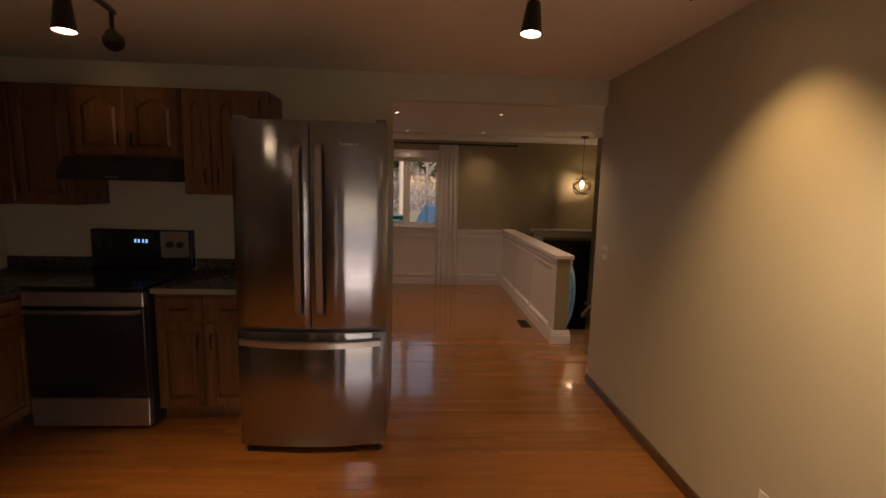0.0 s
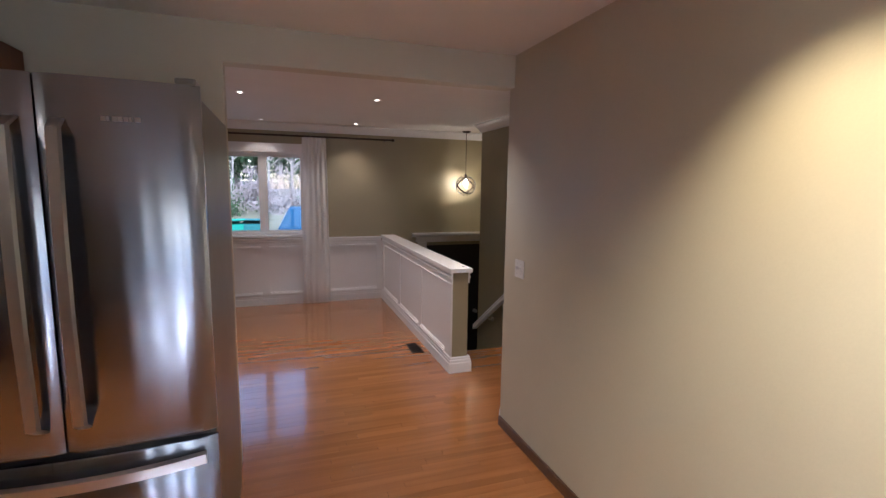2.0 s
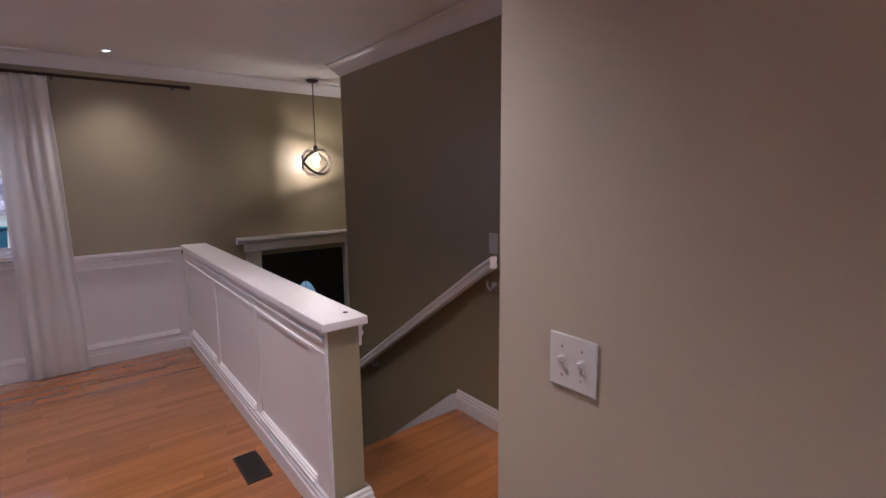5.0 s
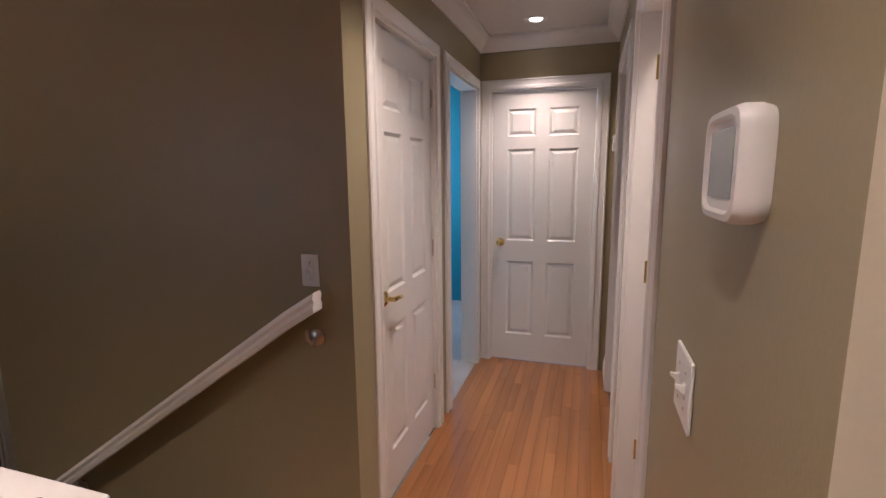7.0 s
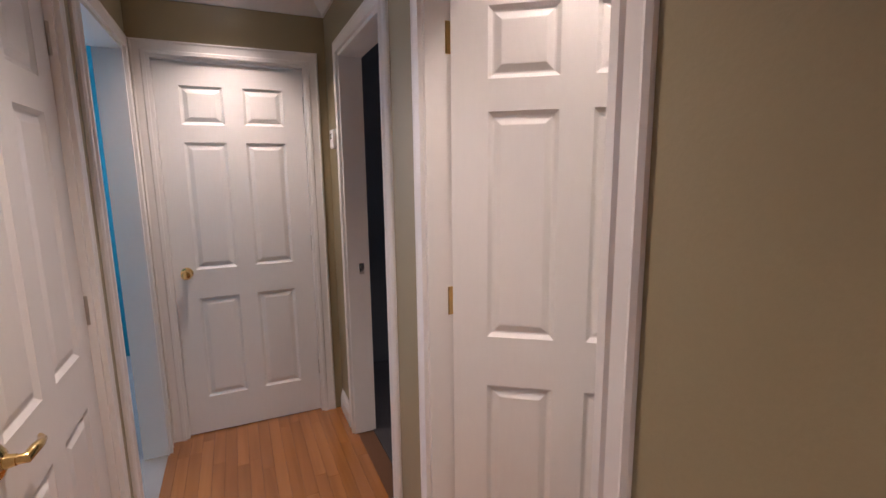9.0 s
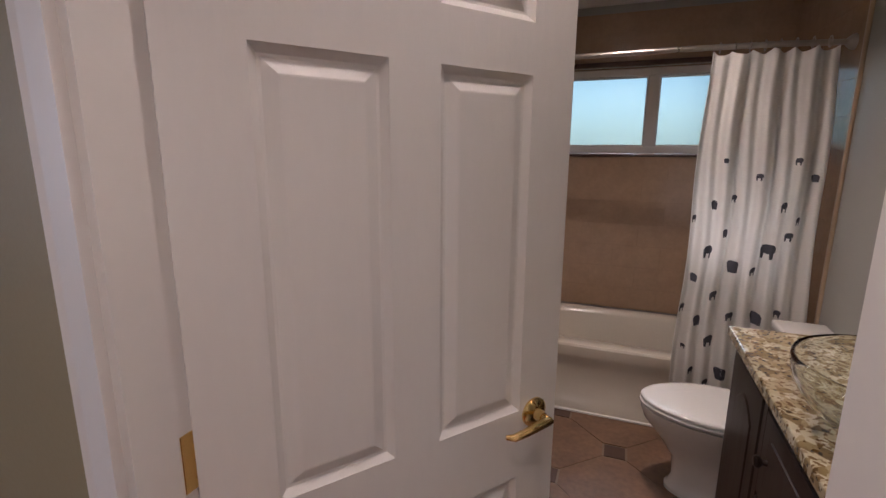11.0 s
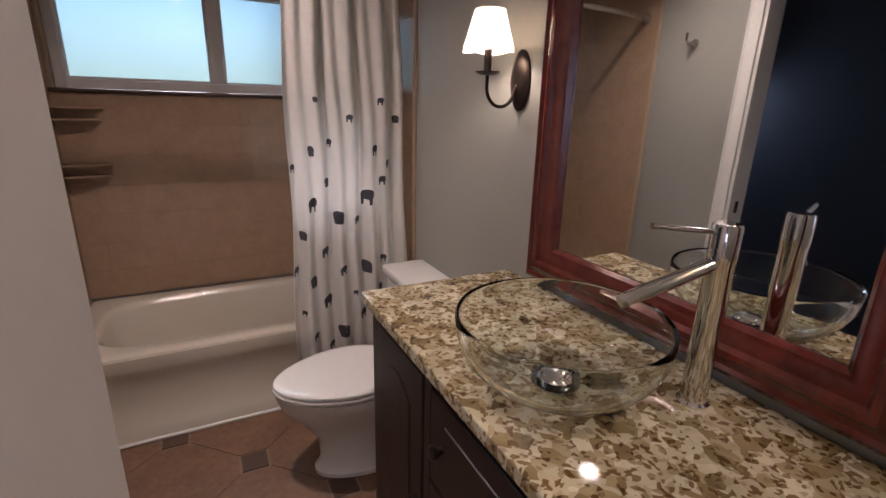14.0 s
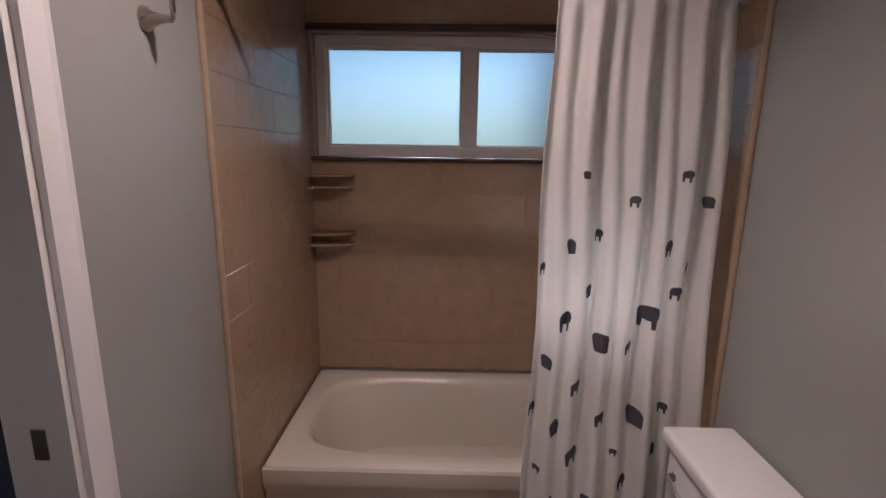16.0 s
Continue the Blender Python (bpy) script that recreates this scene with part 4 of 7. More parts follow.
# ---- kitchen ----
def fridge():
    root = thing("refrigerator", "stainless french-door refrigerator with bottom freezer drawer", "refrigerator", (-0.62, 3.1, 0))
    x0, x1, yf, yb, top = -0.96, -0.118, 2.74, 3.52, 1.915
    bm = bm_new()
    box(bm, x0 + 0.006, x1 - 0.006, yf + 0.012, yb, 0.05, top - 0.03, 0.006)
    part("cabinet", moved(bm, root), M_FRSIDE, root, "dark grey painted steel sides")

    def bowed(nm, a, b, z0, z1, lab=""):
        """A door whose face bulges towards the room."""
        bm = bm_new()
        n = 14
        mid, half = (x0 + x1) / 2, (x1 - x0) / 2
        rows = []
        for i in range(n + 1):
            x = a + (b - a) * i / n
            e = min(i, n - i) / n
            y = yf - 0.052 + 0.035 * ((x - mid) / half) ** 2 + (0.008 if e == 0 else 0)
            rows.append((x, y))
        lo = [bm.verts.new((x, y + 0.004, z0)) for x, y in rows] + [bm.verts.new((b, yf + 0.008, z0)), bm.verts.new((a, yf + 0.008, z0))]
        hi = [bm.verts.new((x, y + 0.004, z1)) for x, y in rows] + [bm.verts.new((b, yf + 0.008, z1)), bm.verts.new((a, yf + 0.008, z1))]
        m1 = [bm.verts.new((x, y, z0 + 0.008)) for x, y in rows] + [bm.verts.new((b, yf + 0.008, z0 + 0.008)), bm.verts.new((a, yf + 0.008, z0 + 0.008))]
        m2 = [bm.verts.new((x, y, z1 - 0.008)) for x, y in rows] + [bm.verts.new((b, yf + 0.008, z1 - 0.008)), bm.verts.new((a, yf + 0.008, z1 - 0.008))]
        k = len(lo)
        bm.faces.new(lo[::-1])
        bm.faces.new(hi)
        for p, q in ((lo, m1), (m1, m2), (m2, hi)):
            for i in range(k):
                j = (i + 1) % k
                bm.faces.new((p[i], p[j], q[j], q[i]))
        return part(nm, moved(bm, root), M_STEEL_V, root, lab, True)
    mid = (x0 + x1) / 2
    left = bowed("fridge_door", x0, mid - 0.003, 0.768, top)
    right = bowed("fridge_door", mid + 0.003, x1, 0.768, top)
    drawer = bowed("freezer_drawer", x0, x1, 0.055, 0.745)
    yy = yf - 0.05
    for s, dr in ((-1, left), (1, right)):
        bm = bm_new()
        x = mid + s * 0.058
        pts = [(x - s * 0.004, yy - 0.004, 0.85), (x, yy - 0.05, 0.88), (x, yy - 0.066, 1.18), (x, yy - 0.066, 1.45), (x, yy - 0.05, 1.76), (x - s * 0.004, yy - 0.004, 1.79)]
        rows = []
        for px, py, pz in pts:
            rows.append([bm.verts.new((px + u, py + v, pz)) for u, v in ((-0.019, 0.006), (-0.014, -0.008), (0.014, -0.008), (0.019, 0.006))])
        for a, b in zip(rows, rows[1:]):
            for i in range(4):
                j = (i + 1) % 4
                bm.faces.new((a[i], a[j], b[j], b[i]))
        bm.faces.new(rows[0][::-1])
        bm.faces.new(rows[-1])
        part("handle", moved(bm, root), M_STEEL_H, dr, "long bowed steel bar handle", True)
    bm = bm_new()
    n, rows = 16, []
    for i in range(n + 1):
        x = x0 + 0.03 + (x1 - x0 - 0.06) * i / n
        q = ((x - mid) / (0.42)) ** 2
        y = yf - 0.06 - 0.045 * (1 - q)
        rows.append([bm.verts.new((x, y + v, 0.697 + w - 0.012 * (1 - q))) for v, w in ((0.01, -0.022), (-0.008, -0.016), (-0.008, 0.016), (0.01, 0.022))])
    for a, b in zip(rows, rows[1:]):
        for i in range(4):
            j = (i + 1) % 4
            bm.faces.new((a[i], a[j], b[j], b[i]))
    bm.faces.new(rows[0][::-1])
    bm.faces.new(rows[-1])
    part("handle", moved(bm, root), M_STEEL_H, drawer, "wide curved steel drawer handle", True)
    for x in (x0 + 0.05, x1 - 0.05):
        bm = bm_new()
        lathe(bm, [(0, 0), (0.025, 0), (0.025, 0.015), (0.016, 0.02), (0.016, 0.055), (0, 0.055)], 14, Matrix.Translation((x, yf + 0.03, 0)))
        part("foot", moved(bm, root), M_BLACKM, root)
    for x in (x0 + 0.04, x1 - 0.04):
        bm = bm_new()
        box(bm, x - 0.03, x + 0.03, yf - 0.02, yf + 0.08, top + 0.001, top + 0.02, 0.005)
        part("hinge_cover", moved(bm, root), M_FRSIDE, root)
    bm = bm_new()
    for k, w in enumerate((0.012, 0.006, 0.012, 0.010, 0.010, 0.005, 0.012)):
        box(bm, mid + 0.16 + 0.0145 * k, mid + 0.16 + 0.0145 * k + w, yf - 0.0525, yf - 0.040, 1.79, 1.803)
    part("badge", moved(bm, root), M_STEEL_H, right, "small raised metal badge")


fridge()


def arch_panel(bm, x0, x1, z0, z1, y, arch):
    """Frame and raised panel of a cabinet door; arch: rise of the cathedral top."""
    st = 0.052
    n = 12
    top = [(x0 + st + (x1 - x0 - 2 * st) * i / n, z1 - st - arch + arch * (math.sin(math.pi * i / n) ** 1.5 if arch else 0)) for i in range(n + 1)]
    inner = [(x0 + st, z0 + st), (x1 - st, z0 + st)] + top[::-1]
    box(bm, x0, x0 + st, y - 0.02, y, z0, z1, 0.003, 1)
    box(bm, x1 - st, x1, y - 0.02, y, z0, z1, 0.003, 1)
    box(bm, x0 + st, x1 - st, y - 0.0195, y, z0, z0 + st)
    vs1 = [bm.verts.new((x, y - 0.0195, z)) for x, z in top]
    vs2 = [bm.verts.new((x, y - 0.0195, z1)) for x, z in top]
    vs3 = [bm.verts.new((x, y - 0.006, z)) for x, z in top]
    for i in range(n):
        bm.faces.new((vs1[i], vs1[i + 1], vs2[i + 1], vs2[i]))
        bm.faces.new((vs3[i], vs3[i + 1], vs1[i + 1], vs1[i]))
    back = [bm.verts.new((x, y - 0.006, z)) for x, z in inner]
    c = Vector(((x0 + x1) / 2, 0, (z0 + z1) / 2))
    up = [bm.verts.new((c.x + (x - c.x) * 0.80, y - 0.016, c.z + (z - c.z) * 0.86)) for x, z in inner]
    k = len(inner)
    for i in range(k):
        j = (i + 1) % k
        bm.faces.new((back[i], back[j], up[j], up[i]))
    bm.faces.new(up)


def cabinet(label, x0, x1, yf, yb, z0, z1, doors, drawers=0, toe=True, arch=0.0, m=None):
    """A framed oak cabinet unit facing -y; m turns it into place."""
    root = thing("cabinet", label, "cabinet", m or Matrix.Translation(((x0 + x1) / 2, yb, z0)))
    back = Matrix.Translation((-(x0 + x1) / 2, -yb, -z0))

    def add(nm, bm, material, parent=None, lab="", sm=False):
        bmesh.ops.transform(bm, matrix=back, verts=bm.verts)
        return part(nm, bm, material, parent or root, lab, sm)
    bm = bm_new()
    zb = z0 + (0.10 if toe else 0)
    box(bm, x0, x1, yf, yb, zb, z1)
    if toe:
        box(bm, x0 + 0.001, x1 - 0.001, yf + 0.07, yb, z0, zb - 0.001)
    add("body", bm, M_OAKCAB)
    w = (x1 - x0) / doors
    zd = z1 - (0.19 if drawers else 0.02)
    for k in range(doors):
        a, b = x0 + w * k + 0.012, x0 + w * (k + 1) - 0.012
        bm = bm_new()
        arch_panel(bm, a, b, zb + 0.02, zd, yf - 0.001, arch)
        d = add("door", bm, M_OAKCAB)
        hx = b - 0.03 if k % 2 == 0 else a + 0.03
        hz = zd - 0.12 if toe else zb + 0.12
        bm = bm_new()
        tube(bm, [(hx, yf - 0.02, hz - 0.05), (hx, yf - 0.045, hz - 0.04), (hx, yf - 0.045, hz + 0.04), (hx, yf - 0.02, hz + 0.05)], 0.006, 8)
        add("handle", bm, M_BRONZE, d, "dark bronze pull", True)
        if drawers:
            bm = bm_new()
            box(bm, a, b, yf - 0.021, yf - 0.001, zd + 0.02, z1 - 0.02, 0.005)
            dr = add("drawer", bm, M_OAKCAB)
            bm = bm_new()
            cx, cz = (a + b) / 2, (zd + z1) / 2
            tube(bm, [(cx - 0.05, yf - 0.02, cz), (cx - 0.04, yf - 0.045, cz), (cx + 0.04, yf - 0.045, cz), (cx + 0.05, yf - 0.02, cz)], 0.006, 8)
            add("handle", bm, M_BRONZE, dr, "dark bronze pull", True)
    return root


KW = 3.70
cabinet("oak base cabinet with two doors and drawers beside refrigerator", -1.605, -0.98, 3.09, KW, 0, 0.87, 2, 1)
cabinet("oak base cabinet at the kitchen corner", -2.96, -2.34, 3.09, KW, 0, 0.87, 1, 1)
for k in range(3):
    cabinet("oak base cabinet with raised-panel door along the side wall", -0.4, 0.4, 0, 0.6, 0, 0.87, 2, 1, m=Matrix.Translation((-2.965, 2.66 - 0.81 * k, 0)) @ pose(0, 0, 0, 0, 0, 90))
cabinet("oak wall cabinet with arched doors beside refrigerator", -1.515, -1.125, 3.37, KW, 1.49, 2.18, 2, 0, False, 0.05)
cabinet("oak wall cabinet over the refrigerator", -1.12, -0.955, 3.37, KW, 1.96, 2.18, 1, 0, False, 0.03)
cabinet("short oak wall cabinet with arched doors over range hood", -2.21, -1.52, 3.37, KW, 1.72, 2.18, 2, 0, False, 0.06)
cabinet("tall-door oak wall cabinet in the corner", -2.96, -2.215, 3.37, KW, 1.40, 2.18, 2, 0, False, 0.05)
for k in range(2):
    cabinet("oak wall cabinet with arched doors along the side wall", -0.4, 0.4, 0, 0.33, 1.40, 2.18, 2, 0, False, 0.05, m=Matrix.Translation((-2.965, 2.955 - 0.81 * k, 1.40)) @ pose(0, 0, 0, 0, 0, 90))


def worktop(label, x0, x1, y0, y1):
    root = thing("worktop", label, "worktop", ((x0 + x1) / 2, (y0 + y1) / 2, 0.872))
    bm = bm_new()
    box(bm, x0, x1, y0, y1, 0.872, 0.912, 0.006)
    part("top", moved(bm, root), M_COUNTER, root)
    bm = bm_new()
    box(bm, x0, x1, y0 - 0.004, y0 - 0.0005, 0.876, 0.908)
    part("edge_strip", moved(bm, root), M_COUNTEDGE, root)
    bm = bm_new()
    box(bm, x0, x1, y1 - 0.02, y1 - 0.002, 0.9125, 1.0, 0.003, 1)
    part("backsplash", moved(bm, root), M_COUNTER, root)


worktop("dark laminate worktop beside the refrigerator", -1.605, -0.975, 3.05, KW)
worktop("dark laminate worktop in the kitchen corner", -2.965, -2.336, 3.05, KW)
bm = bm_new()
box(bm, -2.965, -2.32, 0.60, 3.045, 0.872, 0.912, 0.006)
solid("worktop", bm, M_COUNTER, "dark laminate worktop along the side wall", "worktop")


def cooker():
    root = thing("range", "black and stainless electric range with glass top", "range", (-1.97, 3.35, 0))
    x0, x1, yf = -2.33, -1.612, 3.0
    bm = bm_new()
    box(bm, x0, x1, yf + 0.03, KW - 0.01, 0.02, 0.905, 0.004)
    part("body", moved(bm, root), M_BLACKM, root)
    bm = bm_new()
    box(bm, x0, x1, yf - 0.005, KW - 0.07, 0.9055, 0.925, 0.006)
    part("glass_top", moved(bm, root), M_BLACK, root)
    bm = bm_new()
    box(bm, x0 + 0.004, x1 - 0.004, yf - 0.01, yf + 0.0295, 0.225, 0.80, 0.008)
    dr = part("oven_door", moved(bm, root), M_BLACK, root, "black glass oven door")
    bm = bm_new()
    box(bm, x0 + 0.004, x1 - 0.004, yf - 0.012, yf + 0.029, 0.805, 0.895, 0.006)
    part("front_panel", moved(bm, root), M_STEEL_H, root)
    bm = bm_new()
    tube(bm, [(x0 + 0.03, yf - 0.01, 0.775), (x0 + 0.04, yf - 0.05, 0.778), ((x0 + x1) / 2, yf - 0.06, 0.78), (x1 - 0.04, yf - 0.05, 0.778), (x1 - 0.03, yf - 0.01, 0.775)], 0.013, 12)
    part("handle", moved(bm, root), M_STEEL_H, dr, "curved steel oven handle", True)
    bm = bm_new()
    box(bm, x0 + 0.004, x1 - 0.004, yf - 0.008, yf + 0.029, 0.03, 0.215, 0.006)
    part("storage_drawer", moved(bm, root), M_STEEL_H, root)
    bm = bm_new()
    box(bm, x0, x1, KW - 0.065, KW - 0.01, 0.926, 1.215, 0.008)
    bp = part("control_panel", moved(bm, root), M_BLACK, root)
    bm = bm_new()
    box(bm, x1 - 0.22, x1 - 0.02, KW - 0.07, KW - 0.0655, 1.01, 1.205, 0.003, 1)
    part("steel_face", moved(bm, root), M_STEEL_H, bp)
    for x in (x0 + 0.06, x0 + 0.14, x1 - 0.15, x1 - 0.075):
        bm = bm_new()
        lathe(bm, [(0, 0.03), (0.022, 0.03), (0.026, 0.0), (0, 0.0)], 20, Matrix.Translation((x, KW - 0.071, 1.11)) @ Euler((radians(90), 0, 0)).to_matrix().to_4x4())
        part("knob", moved(bm, root), M_BLACKM, bp, "", True)
    bm = bm_new()
    for i, x in enumerate((-2.02, -1.995, -1.965, -1.94)):
        box(bm, x, x + 0.012, KW - 0.067, KW - 0.0655, 1.12, 1.145)
    part("clock_digits", moved(bm, root), M_CLOCK, bp, "small lit clock digits")
    for x, y, r in ((-2.15, 3.2, 0.1), (-1.79, 3.2, 0.08), (-2.15, 3.48, 0.08), (-1.79, 3.48, 0.1)):
        bm = bm_new()
        lathe(bm, [(r - 0.003, 0.9255), (r, 0.9258), (r + 0.003, 0.9255)], 36, Matrix.Translation((x, y, 0)))
        part("burner_ring", moved(bm, root), M_SCREEN, root)


cooker()
bm = bm_new()
x0, x1 = -2.205, -1.522
vs = [bm.verts.new((x, y, z)) for x in (x0, x1) for y, z in ((3.18, 1.57), (3.18, 1.61), (3.26, 1.717), (KW - 0.002, 1.717), (KW - 0.002, 1.57))]
bm.faces.new(vs[0:5])
bm.faces.new(vs[5:10][::-1])
for i in range(5):
    j = (i + 1) % 5
    bm.faces.new((vs[i], vs[5 + i], vs[5 + j], vs[j]))
hood = solid("range_hood", bm, M_BLACKM, "black metal range hood under short cabinet", "range hood")
bm = bm_new()
box(bm, -1.91, -1.83, 3.1775, 3.1795, 1.585, 1.595)
part("switch_strip", bm, M_NICKEL, hood)


def track_lamp(at, aim, label, top=2.20):
    root = thing("track_lamp", label, "lamp", at, group="kitchen track lamps")
    d = (Vector(aim) - Vector(at)).normalized()
    turn = d.to_track_quat("-Z", "Y").to_matrix().to_4x4()
    bm = bm_new()
    tube(bm, [(0, 0, top - at[2]), (0, 0, 0.03)], 0.008, 8)
    part("stem", bm, M_BRONZE, root)
    bm = bm_new()
    lathe(bm, [(0, 0.05), (0.022, 0.05), (0.026, 0.02), (0.034, -0.04), (0.037, -0.05), (0.033, -0.05), (0.028, -0.03), (0, -0.03)], 20, turn)
    part("head", bm, M_BRONZE, root, "", True)
    bm = bm_new()
    lathe(bm, [(0, -0.051), (0.024, -0.0495), (0.031, -0.047), (0.026, -0.034), (0, -0.034)], 20, turn)
    part("lamp_face", bm, M_SPOTLENS, root, "lit warm lamp face")
    return root


RAIL = 2.20
track_lamp((-1.05, 1.68, 2.075), (-1.0, 1.58, 0.4), "small dark bronze track lamp, lit")
track_lamp((0.40, 1.66, 2.12), (0.28, 1.5, 0.4), "small dark bronze track lamp, lit")
track_lamp((-1.10, 2.00, 2.10), (-1.86, 3.37, 2.12), "small dark bronze track lamp turned to the cabinets")
track_lamp((1.00, 1.78, 2.31), (1.49, 1.86, 1.35), "small dark bronze ceiling lamp aimed at the wall", CEIL - 0.002)
# this last head is never in view; it was added for the wall fill
track_lamp((0.69, 0.69, 2.10), (1.49, 1.45, 0.55), "small dark bronze track lamp, added out of view to fill the wall")
rail_ob = thing("lamp_track", "dark bronze curved lamp rail hung under the ceiling", "lamp track", (0, 1.5, RAIL))
bm = bm_new()
tube(bm, [(-1.11, 0.53, 0), (-1.10, 0.50, 0), (-1.05, 0.18, 0), (-0.86, -0.12, 0), (-0.45, -0.28, 0), (0.05, -0.12, 0), (0.40, 0.16, 0), (0.58, 0.16, 0), (0.69, -0.1, 0), (0.69, -0.81, 0)], 0.011, 8)
part("rail", bm, M_BRONZE, rail_ob, "", True)
for x, y in ((-0.86, -0.12), (0.05, -0.12), (0.69, -0.75)):
    bm = bm_new()
    tube(bm, [(x, y, 0.0), (x, y, CEIL - 0.002 - RAIL)], 0.006, 8)
    part("hanger", bm, M_BRONZE, rail_ob)


def plate(name, label, m, w, h, kind):
    """A wall plate; local x to the side, z up, y towards the wall."""
    root = thing(name, label, "switch" if "switch" in name else "outlet", m)
    bm = bm_new()
    box(bm, -w / 2, w / 2, -0.007, -0.0005, -h / 2, h / 2, 0.003, 2)
    part("cover", bm, M_PLASTIC, root)
    xs = {"one": (0,), "two": (-0.023, 0.023), "outlet": ()}[kind]
    for x in xs:
        bm = bm_new()
        box(bm, x - 0.006, x + 0.006, -0.009, -0.0072, -0.013, 0.013)
        vs = [bm.verts.new(p) for p in ((x - 0.004, -0.009, -0.004), (x + 0.004, -0.009, -0.004), (x + 0.004, -0.009, 0.010), (x - 0.004, -0.009, 0.010), (x - 0.003, -0.021, 0.006), (x + 0.003, -0.021, 0.006), (x + 0.003, -0.021, 0.011), (x - 0.003, -0.021, 0.011))]
        for q in ((0, 1, 5, 4), (1, 2, 6, 5), (2, 3, 7, 6), (3, 0, 4, 7), (4, 5, 6, 7)):
            bm.faces.new([vs[i] for i in q])
        part("toggle", bm, M_PLASTIC, root)
        for z in (-0.03, 0.03):
            bm = bm_new()
            lathe(bm, [(0, -0.0004), (0.003, -0.0004), (0.003, 0.0006), (0, 0.0006)], 10, Matrix.Translation((x, -0.0075, z)) @ Euler((radians(90), 0, 0)).to_matrix().to_4x4())
            part("screw", bm, M_NICKEL, root)
    if kind == "outlet":
        for z in (-0.02, 0.02):
            bm = bm_new()
            box(bm, -0.016, 0.016, -0.0085, -0.0072, z - 0.014, z + 0.014, 0.0005, 1)
            part("socket", bm, M_PLASTIC, root)
            bm = bm_new()
            box(bm, -0.007, -0.005, -0.0088, -0.0086, z - 0.004, z + 0.006)
            box(bm, 0.005, 0.007, -0.0088, -0.0086, z - 0.004, z + 0.006)
            part("slots", bm, M_BLACKM, root)
    return root


EAST = pose(0, 0, 0, 0, 0, -90)     # plate on a wall whose face looks to -x
plate("light_switch", "white double toggle switch plate on cream wall", Matrix.Translation((EX, 3.552, 1.118)) @ EAST, 0.110, 0.112, "two")
plate("light_switch", "white single toggle switch plate beside stairs", Matrix.Translation((SW, 4.873, 1.115)) @ EAST, 0.07, 0.117, "one")
plate("light_switch", "white double toggle switch plate on olive hall wall", Matrix.Translation((1.94, HS, 1.108)) @ pose(0, 0, 0, 0, 0, 180), 0.117, 0.117, "two")
plate("wall_outlet", "white outlet plate low on cream wall", Matrix.Translation((EX, 1.78, 0.31)) @ EAST, 0.07, 0.115, "outlet")
plate("wall_outlet", "white outlet plate on wainscot under window", Matrix.Translation((-0.85, NW - 0.0095, 0.33)), 0.07, 0.115, "outlet")


def alarm_panel():
    root = thing("alarm_panel", "white wall keypad with grey screen", "keypad", Matrix.Translation((1.714, HS, 1.460)) @ pose(0, 0, 0, 0, 0, 180))
    bm = bm_new()
    rings = []
    for k, y in ((0.95, -0.0005), (1.0, -0.010), (1.0, -0.024), (0.95, -0.032), (0.84, -0.033), (0.78, -0.029)):
        ring = []
        for i in range(48):
            c, q = math.cos(2 * math.pi * i / 48), math.sin(2 * math.pi * i / 48)
            ring.append(bm.verts.new((0.071 * k * abs(c) ** 0.34 * (1 if c > 0 else -1), y, 0.060 * k * abs(q) ** 0.34 * (1 if q > 0 else -1))))
        rings.append(ring)
    for a, b in zip(rings, rings[1:]):
        for i in range(48):
            bm.faces.new((a[i], a[(i + 1) % 48], b[(i + 1) % 48], b[i]))
    bm.faces.new(rings[0])
    bm.faces.new(rings[-1][::-1])
    part("housing", bm, M_PLASTIC, root, "", True)
    bm = bm_new()
    box(bm, -0.046, 0.046, -0.0305, -0.0292, -0.034, 0.038, 0.0004, 1)
    part("screen", bm, M_SCREEN, root, "dull grey screen")


alarm_panel()
bm = bm_new()
box(bm, 4.38, 4.46, HS + 0.0005, HS + 0.028, 1.59, 1.69, 0.006, 3)
th = solid("thermostat", bm, M_PLASTIC, "small white thermostat on the hall wall", "thermostat", True)
bm = bm_new()
box(bm, 4.40, 4.44, HS + 0.0285, HS + 0.0295, 1.64, 1.67)
part("display", bm, M_SCREEN, th)


def floor_vent(label, x, y, w, d, material):
    root = thing("floor_vent", label, "vent", (x, y, 0))
    bm = bm_new()
    for a in ((-w / 2, w / 2, -d / 2, -d / 2 + 0.012), (-w / 2, w / 2, d / 2 - 0.012, d / 2), (-w / 2, -w / 2 + 0.012, -d / 2 + 0.012, d / 2 - 0.012), (w / 2 - 0.012, w / 2, -d / 2 + 0.012, d / 2 - 0.012)):
        box(bm, *a, 0.0, 0.006)
    part("frame", bm, material, root)
    bm = bm_new()
    box(bm, -w / 2 + 0.012, w / 2 - 0.012, -d / 2 + 0.012, d / 2 - 0.012, 0.0, 0.0012)
    part("backing", bm, M_BLACKM, root)
    along = d > w
    n = 12
    for k in range(n):
        bm = bm_new()
        if along:
            y0 = -d / 2 + 0.016 + (d - 0.032) * k / n
            box(bm, -w / 2 + 0.012, w / 2 - 0.012, y0, y0 + 0.007, 0.0015, 0.005)
        else:
            x0 = -w / 2 + 0.016 + (w - 0.032) * k / n
            box(bm, x0, x0 + 0.007, -d / 2 + 0.012, d / 2 - 0.012, 0.0015, 0.005)
        part("slat", bm, material, root)


floor_vent("dark brown metal floor register beside half wall", 1.335, 5.40, 0.12, 0.28, M_BRONZE)
floor_vent("white metal floor register under the window", -0.68, 7.42, 0.30, 0.11, M_WHITE)


